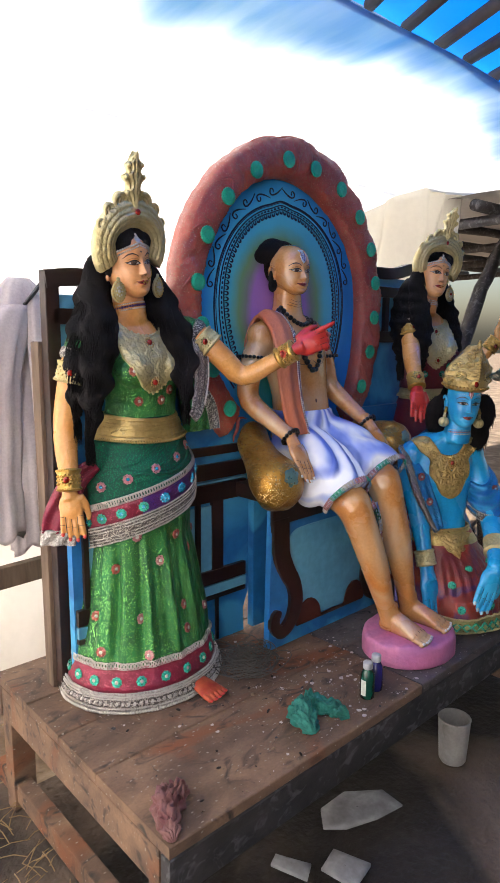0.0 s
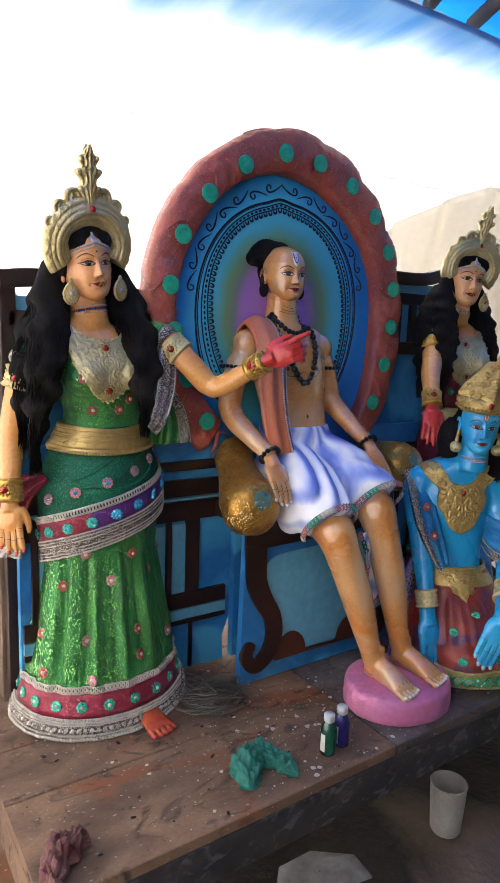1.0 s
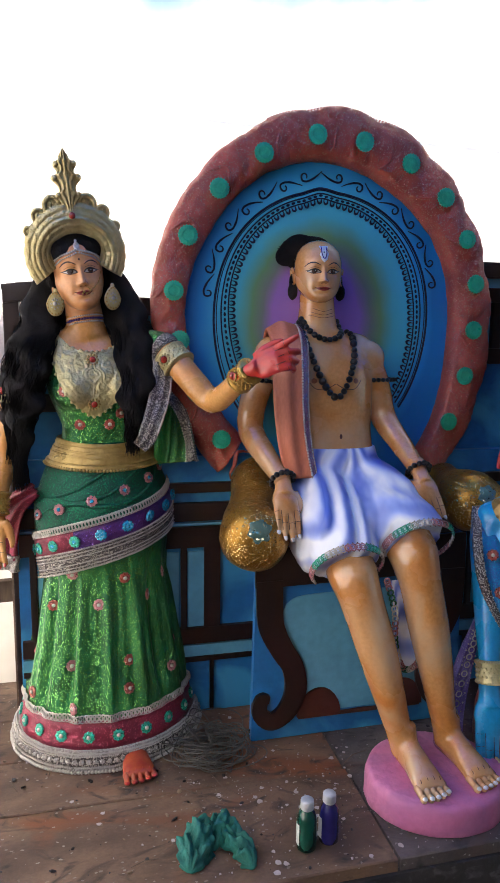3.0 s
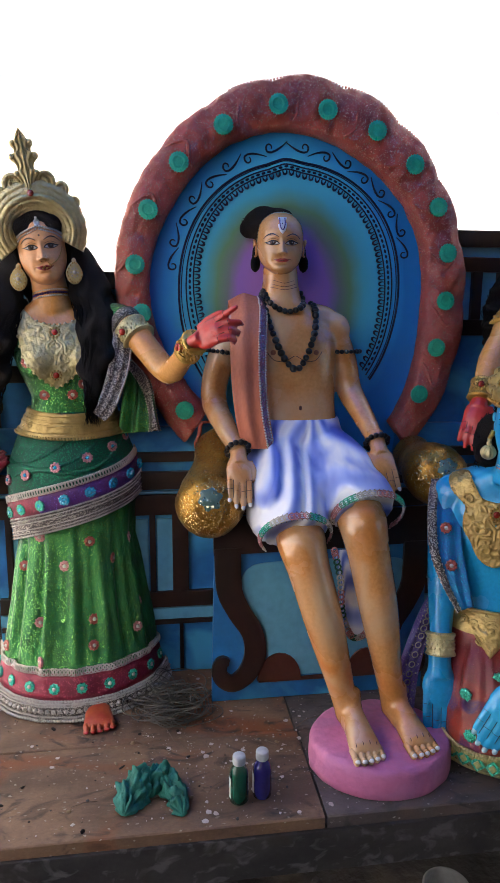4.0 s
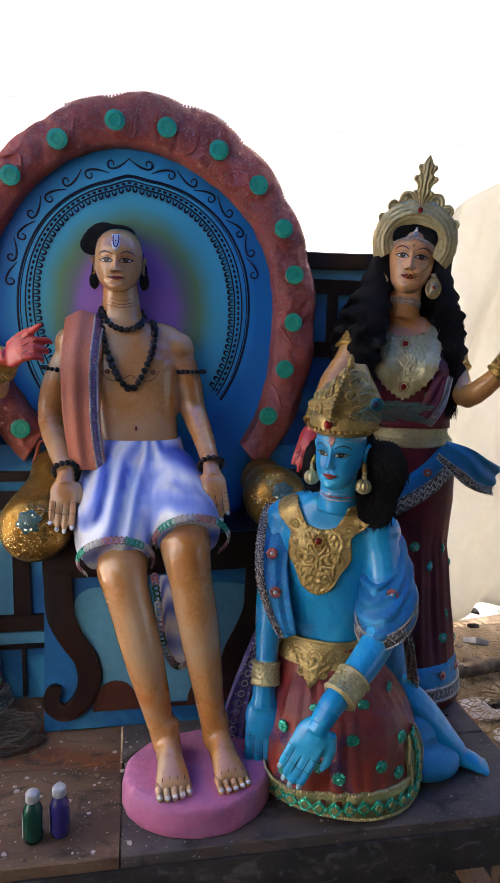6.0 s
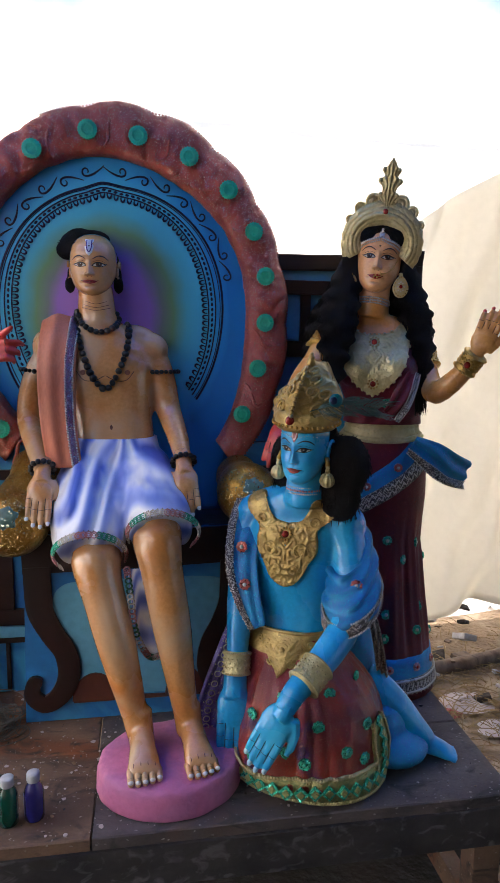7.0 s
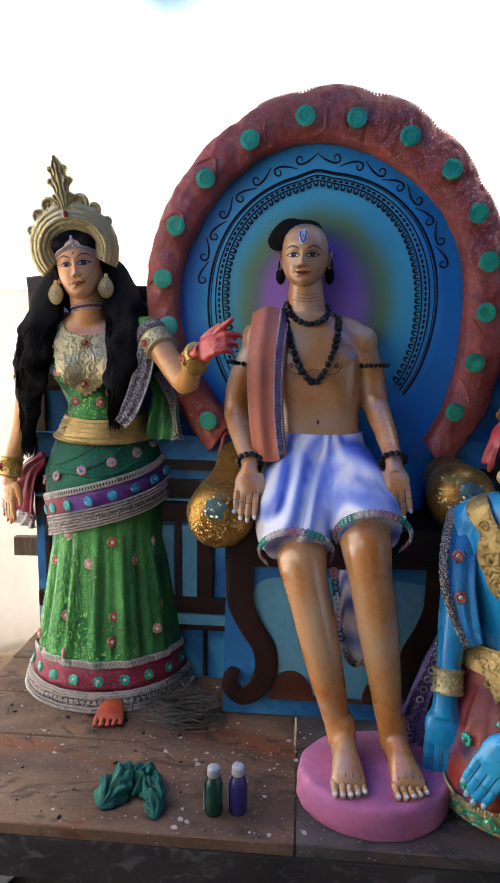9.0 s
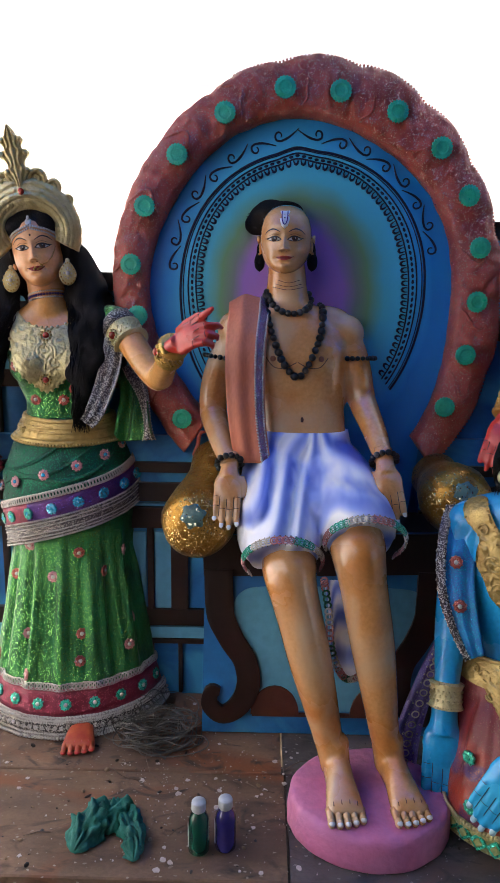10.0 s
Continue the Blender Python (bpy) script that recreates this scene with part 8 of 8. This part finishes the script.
    trim = [[wound(j, a, r) - Vector((0, 0, dz)) for a in (2 * math.pi * k / 48 for k in range(48))] for j, r, dz in ((13, 0.069, 0.0), (13, 0.0775, 0.0), (14, 0.0785, 0.006), (15, 0.0785, 0.014), (15, 0.069, 0.016))]
    out.loft(trim, M["dark_trim"], cap=False)
    for row in (trim[1], trim[3]):
        bead_chain(out, row + row[:1], 0.0028, M["silver_bead"], 1.7)
    drape(out, [(0.66, -0.4, 0.92), (0.7, -0.4, 0.8), (0.73, -0.38, 0.68)], [0.012, 0.014, 0.014], M["dark_trim"], None, (1, -0.5, 0))
    for p in ((0.335, -0.34, 1.05), (0.338, -0.378, 0.96), (0.6, -0.5, 0.99), (0.672, -0.4, 1.04)):
        out.flower(p, (-0.3, -0.9, 0.1), 0.016, M["gem_red"], M["silver_bead"], 9)
    drape(out, [(0.335, -0.3, 0.86), (0.3, -0.3, 0.75), (0.255, -0.32, 0.62), (0.235, -0.34, 0.5)], [0.014, 0.022, 0.028, 0.034], M["lavender"], None, (1, -0.2, 0))
    for p in curve_points([(0.325, -0.308, 0.83), (0.3, -0.31, 0.75), (0.255, -0.33, 0.62), (0.237, -0.35, 0.52)], 17):
        out.ring((0, 0, 0), 0.0085, 0.0017, M["silver_bead"], Matrix.Translation(p + Vector((-0.002, -0.006, 0))), 12, 5)
        for e in (-1, 1):
            out.ball(p + Vector((e * 0.017, -0.005, 0)), 0.0024, M["silver_bead"], None, 6, 4)
    # wrist cuffs
    cuff(out, (0.321, -0.374, 0.775), (0.316, -0.393, 0.718), 0.0325, M["gold_pale"], None, (-0.3, -0.9, 0))
    cuff(out, (0.492, -0.566, 0.823), (0.442, -0.598, 0.79), 0.036, M["gold_pale"], None, (-0.3, -0.9, 0.2))
    return out.thing("kneeling_statue", "blue painted plaster statue kneeling in maroon robe and gold crown", "statue")


M["robe"] = material("rust_and_violet_glittered_robe", (0.4, 0.04, 0.014), 0.34, second=(0.2, 0.018, 0.02), blotch=(0.07, 0.022, 0.11), blotch_scale=7, blotch_range=(0.54, 0.64), scale=6, fine=160, bump=0.7, depth=0.004, sparkle=0.1, sparkle_colour=(0.9, 0.42, 0.3), sparkle_scale=560, sparkle_metal=0.7, sparkle_rough=0.18, contrast=(0.42, 0.6))
M["border"] = material("gold_and_green_brocade", (0.62, 0.5, 0.2), 0.32, metal=0.55, second=(0.3, 0.36, 0.16), scale=90, fine=300, bump=0.6, depth=0.003)
M["feather_eye"] = material("peacock_eye", (0.01, 0.16, 0.2), 0.3, bump=0.1)
M["feather"] = material("peacock_barbs", (0.1, 0.12, 0.1), 0.5, second=(0.03, 0.12, 0.1), bump=0.0)
kneeling_blue()


# ---- small things on the platform ----
def bottle(x, y, paint, label):
    t = group_empty("paint_bottle", (x, y, TOP), label, "bottle", "paint bottles")
    b = Build()
    prof = [(0.0, 0.019), (0.004, 0.0225), (0.02, 0.0228), (0.055, 0.0226), (0.074, 0.022), (0.086, 0.018), (0.093, 0.0138), (0.1, 0.013)]
    b.loft([[(x + r * math.cos(a), y + r * math.sin(a), TOP + 0.0015 + z) for a in (2 * math.pi * i / 28 for i in range(28))] for z, r in prof], M[paint])
    part("body", b, t)
    b = Build()
    prof = [(0.096, 0.0135), (0.098, 0.0148), (0.115, 0.0145), (0.117, 0.0135), (0.1175, 0.003)]
    b.loft([[(x + (r + (0.0006 if i % 2 else 0)) * math.cos(a), y + (r + (0.0006 if i % 2 else 0)) * math.sin(a), TOP + 0.0015 + z) for i, a in ((i, 2 * math.pi * i / 40) for i in range(40))] for z, r in prof], M["cap"])
    part("cap", b, t, "pale grey screw cap")
    b = Build()
    arc = [radians(165 + 42 * i / 12) for i in range(13)]
    b.loft([[(x + 0.0234 * math.cos(a), y + 0.0234 * math.sin(a), TOP + z) for a in arc] for z in (0.016, 0.066)], M["label"], closed=False, cap=False)
    part("paper_label", b, t, "narrow white paper label")


M["green_paint"] = material("dark_green_bottle", (0.004, 0.055, 0.035), 0.2, second=(0.01, 0.09, 0.06), bump=0.03, coat=0.6)
M["violet_paint"] = material("dark_violet_bottle", (0.02, 0.015, 0.12), 0.2, second=(0.03, 0.03, 0.2), bump=0.03, coat=0.6)
M["cap"] = material("grey_plastic_cap", (0.5, 0.52, 0.56), 0.5, bump=0.1)
M["label"] = material("paper_label", (0.7, 0.7, 0.66), 0.7, bump=0.1)
bottle(-0.236, -0.545, "green_paint", "small dark green paint bottle with a grey cap")
bottle(-0.18, -0.535, "violet_paint", "small dark violet paint bottle with a grey cap")


def rag(name, places, mat, label, seed):
    """A crumpled cloth made of overlapping folded lumps."""
    b = Build()
    rng = random.Random(seed)
    for (x, y, r, h, turn, ln) in places:
        n = 44
        m = pose(x, y, TOP + 0.004, 0, 0, turn)
        rows = []
        for i in range(41):
            u = -1 + i / 20
            row = []
            for j in range(n):
                a = math.pi * j / (n - 1)
                env = max(0.05, (1 - abs(u) ** 3)) ** 0.6
                k = 1 + 0.5 * noise.noise(Vector((u * 2.5 + seed, a * 1.6, x * 20))) + 0.22 * noise.noise(Vector((u * 5, a * 4, seed + y * 30))) + 0.13 * math.sin(a * 9 + 6 * u + 5 * noise.noise(Vector((u * 3, a, seed))))
                row.append(m @ Vector((u * ln, r * env * k * math.cos(a), max(0.0, h * env * k * math.sin(a)))))
            rows.append(row)
        b.loft(rows, mat, cap=True)
    return b.thing(name, label, "rag")


M["rag_green"] = material("green_rag", (0.02, 0.2, 0.15), 0.75, second=(0.008, 0.1, 0.08), scale=25, fine=120, bump=0.6, depth=0.006)
M["rag_maroon"] = material("stained_maroon_rag", (0.11, 0.025, 0.03), 0.8, second=(0.2, 0.1, 0.09), scale=25, fine=120, bump=0.6, depth=0.006)
rag("paint_rag", [(-0.475, -0.5, 0.033, 0.045, 68, 0.07), (-0.44, -0.475, 0.03, 0.05, 20, 0.06), (-0.395, -0.5, 0.026, 0.035, -62, 0.075), (-0.38, -0.54, 0.02, 0.028, -75, 0.045)], M["rag_green"], "crumpled green paint rag lying on the planks", 1)
rag("paint_rag", [(-0.98, -0.54, 0.03, 0.045, 60, 0.06), (-0.945, -0.51, 0.028, 0.04, 10, 0.05), (-1.0, -0.57, 0.022, 0.03, 70, 0.05)], M["rag_maroon"], "crumpled stained maroon rag at the platform's corner", 7)


def rope_coil():
    b = Build()
    rng = random.Random(9)
    pts = []
    for i in range(40):
        cx, cy = -0.388 + rng.gauss(0, 0.026), -0.165 + rng.gauss(0, 0.028)
        rx, ry = rng.uniform(0.035, 0.115), rng.uniform(0.035, 0.1)
        ph, z0 = rng.uniform(0, 6), rng.uniform(0.004, 0.05)
        for k in range(rng.randint(14, 24)):
            a = 0.28 * k
            pts.append((cx + rx * (1 + 0.15 * math.sin(2.3 * a + i)) * math.cos(a + ph), cy + ry * math.sin(a + ph), TOP + max(0.004, z0 + 0.012 * math.sin(1.7 * a + i))))
    b.tube(curve_points(pts, len(pts) * 3), 0.0016, M["twine"], 5)
    return b.thing("twine_coil", "tangled coil of dull grey twine on the planks", "twine")


M["twine"] = material("grey_twine", (0.11, 0.1, 0.085), 0.8, second=(0.09, 0.08, 0.07), scale=60, bump=0.4)
rope_coil()


# ---- things on the ground ----
def mug():
    t = group_empty("plastic_mug", (0.29, -0.56, 0.0), "grubby pale grey plastic mug standing on the ground", "mug")
    b = Build()
    cx, cy = 0.29, -0.56
    prof = [(0.012, 0.002), (0.012, 0.044), (0.02, 0.049), (0.1, 0.054), (0.175, 0.058), (0.182, 0.06), (0.185, 0.058), (0.183, 0.054), (0.1, 0.049), (0.03, 0.045), (0.026, 0.002)]
    b.loft([[(cx + r * math.cos(a), cy + r * math.sin(a), z) for a in (2 * math.pi * i / 36 for i in range(36))] for z, r in prof], M["mug"])
    part("cup", b, t)


M["mug"] = material("grubby_grey_plastic", (0.36, 0.35, 0.33), 0.55, second=(0.3, 0.28, 0.26), scale=14, bump=0.15, blotch=(0.14, 0.12, 0.1), blotch_scale=10, blotch_range=(0.58, 0.72))
mug()


def paper(name, pts, mat, label, category="paper", z=0.016):
    b = Build()
    c = Vector((sum(p[0] for p in pts) / len(pts), sum(p[1] for p in pts) / len(pts), z + 0.02))
    rows = []
    for k in (0.02, 0.35, 0.7, 1.0):
        rows.append([(c.x + (p[0] - c.x) * k, c.y + (p[1] - c.y) * k, z + 0.012 * (1 - k) + 0.012 * noise.noise(Vector((p[0] * 14 * k, p[1] * 14 * k, 3))) + 0.008) for p in pts])
    rows.append([(p[0], p[1], z + 0.001) for p in pts])
    b.loft(rows, mat, cap=False)
    return b.thing(name, label, category)


M["paper"] = material("dirty_paper", (0.42, 0.42, 0.43), 0.8, second=(0.2, 0.19, 0.19), scale=9, fine=60, bump=0.3)


paper("plastic_bag", [(-0.335, -0.47), (-0.28, -0.41), (-0.16, -0.41), (-0.05, -0.49), (-0.06, -0.58), (-0.17, -0.56), (-0.28, -0.52)], M["paper"], "flat dirty white plastic bag on the ground", "bag")
paper("paper_scrap", [(-0.56, -0.46), (-0.52, -0.44), (-0.47, -0.54), (-0.52, -0.57)], M["paper"], "torn scrap of white paper on the ground")
paper("paper_scrap", [(-0.46, -0.57), (-0.38, -0.55), (-0.34, -0.66), (-0.44, -0.68)], M["paper"], "torn scrap of white paper on the ground")
paper("sheet_scrap", [(-1.2, -0.35), (-0.98, -0.2), (-0.85, -0.3), (-0.95, -0.5), (-1.1, -0.5)], M["paper"], "crumpled grey plastic sheet under the platform")


def shirt():
    """A shirt hung by its collar from the bench post, one long sleeve falling beside its body."""
    t = group_empty("hanging_shirt", (-0.88, 0.32, 1.7), "creased pale pinkish cotton shirt hung on the bench post", "shirt")

    def hung(x_of, half_of, y, top, low, turn, seed, n=11):
        b = Build()
        rows = []
        for j in range(41):
            v = j / 40
            ring = []
            for i in range(36):
                a = 2 * math.pi * i / 36
                h = half_of(v)
                fold = 1 + (0.1 + 0.22 * v) * math.sin(n * a + seed + 1.5 * v) * 0.5 + 0.16 * noise.noise(Vector((math.cos(a) * 2, math.sin(a) * 2 + seed, v * 5)))
                ring.append((x_of(v) + h * math.cos(a) * fold, y + 0.45 * h * math.sin(a) * fold + 0.01 * math.sin(5 * v + seed), top + (low - top) * v + 0.02 * math.sin(3 * a + seed) * v + turn * math.cos(a) * (1 - v)))
            rows.append(ring)
        b.loft(rows, M["cloth_white"])
        return b
    part("body", hung(lambda v: -0.885 + 0.02 * v, lambda v: 0.035 + 0.045 * min(1, v * 9) ** 0.5, 0.36, 1.745, 0.87, 0.0, 1.0), t)
    part("sleeve", hung(lambda v: -0.915 - 0.065 * min(1, v * 3) ** 0.6, lambda v: 0.036 + 0.022 * min(1, v * 9) ** 0.5, 0.325, 1.66, 0.93, 0.0, 4.0, 7), t)
    part("sleeve", hung(lambda v: -0.85 + 0.015 * v, lambda v: 0.03 + 0.012 * min(1, v * 9) ** 0.5, 0.3, 1.69, 0.83, 0.0, 2.2, 6), t)
    b = Build()
    b.tube([(-0.895, 0.31, 1.66), (-0.87, 0.285, 1.7), (-0.835, 0.29, 1.745)], [0.012, 0.013, 0.01], M["rag_dark"], 8, 0.4)
    part("collar_band", b, t, "dark grey band")


M["rag_dark"] = material("dark_grey_cloth", (0.09, 0.09, 0.1), 0.85, bump=0.3)
shirt()


def plank_end(c, s, turn, label):
    b = Build()
    b.box((0, 0, 0), s, M["wood_raw"], pose(*c, 0, 0, turn), 0.004)
    return b.thing("wood_batten", label, "batten")


plank_end((-0.955, 0.31, 0.81), (0.28, 0.03, 0.07), 4, "weathered wooden batten nailed to the bench post")
plank_end((-0.8, 0.28, 0.7), (0.16, 0.06, 0.045), 3, "short wooden armrest stub")

# ---- rubble to the far side ----
def rubble():
    b = Build()
    rng = random.Random(21)
    for i in range(170):
        x, y = rng.uniform(0.9, 3.2), rng.uniform(0.3, 2.4)
        s = rng.uniform(0.02, 0.07)
        mat = M[rng.choice(("paper", "wood_raw", "earth", "cloth_white", "earth"))]
        b.box((0, 0, 0), (s * rng.uniform(0.6, 2.2), s, s * rng.uniform(0.15, 0.6)), mat, pose(x, y, 0.03 + 0.1 * rng.random() * (x > 1.2), rng.uniform(-25, 25), rng.uniform(-25, 25), rng.uniform(0, 180)), s * 0.08)
    return b.thing("rubble", "scattered rubble, scraps and broken wood on the ground", "rubble", kind="stuff")


rubble()


def scrap(c, r, mat, label, seed):
    """A crumpled scrap of cloth or plastic on the ground."""
    b = Build()
    rings = []
    for k in range(7):
        w = k / 6
        rings.append([(c[0] + r * (0.05 + 0.95 * w) * (1 + 0.4 * noise.noise(Vector((math.cos(a) * 2, math.sin(a) * 2, seed)))) * math.cos(a), c[1] + 0.7 * r * (0.05 + 0.95 * w) * math.sin(a), 0.012 + 0.22 * r * (1 - w) * (0.8 + 0.8 * noise.noise(Vector((math.cos(a) * 3, math.sin(a) * 3 + w * 4, seed + 5)))) + 0.006) for a in (2 * math.pi * i / 28 for i in range(28))])
    b.loft(rings, mat, cap=False)
    return b.thing("scrap", label, "scrap", "scraps on the ground")


scrap((1.37, 0.43), 0.06, M["gem_red"], "crumpled red plastic scrap on the ground", 3)
scrap((1.49, 0.5), 0.13, M["cloth_white"], "crumpled white plastic scrap on the ground", 4)
scrap((1.6, 0.83), 0.04, M["cloth_white"], "crumpled white plastic scrap on the ground", 8)
scrap((1.3, 0.62), 0.05, M["rag_green"], "crumpled green cloth scrap on the ground", 6)
scrap((1.85, 0.7), 0.09, M["paper"], "crumpled grey paper scrap on the ground", 11)
scrap((1.52, 0.3), 0.09, M["cloth_white"], "crumpled white plastic scrap on the ground", 14)
rafter_like = Build()
rafter_like.tube(curve_points([(1.3, 0.68, 0.05), (1.45, 0.73, 0.06), (1.8, 0.82, 0.05), (2.2, 0.96, 0.05)], 12), 0.035, M["wood_raw"], 8)
rafter_like.thing("branch", "bare crooked branch lying on the ground", "branch")


def straw():
    b = Build()
    rng = random.Random(22)
    for i in range(1700):
        if i > 900:
            x, y = rng.gauss(1.5, 0.3), rng.gauss(0.5, 0.3)
        elif rng.random() < 0.6:
            x, y = rng.uniform(-1.75, -1.0), rng.uniform(-0.9, 0.8)
        else:
            x, y = rng.uniform(-0.9, 2.6), rng.uniform(0.4, 2.0)
        a, ln = rng.uniform(0, math.pi), rng.uniform(0.03, 0.13)
        z = 0.03 + rng.uniform(0, 0.02)
        p, q = Vector((x - ln * math.cos(a) / 2, y - ln * math.sin(a) / 2, z)), Vector((x + ln * math.cos(a) / 2, y + ln * math.sin(a) / 2, z + rng.uniform(-0.01, 0.02)))
        b.tube([p, (p + q) / 2 + Vector((0, 0, 0.008)), q], 0.0018, M["straw"], 4)
    return b.thing("straw", "loose dry straw strewn over the ground", "straw", kind="stuff")


M["straw"] = material("dry_straw", (0.36, 0.25, 0.11), 0.8, second=(0.22, 0.14, 0.06), bump=0.1)
straw()
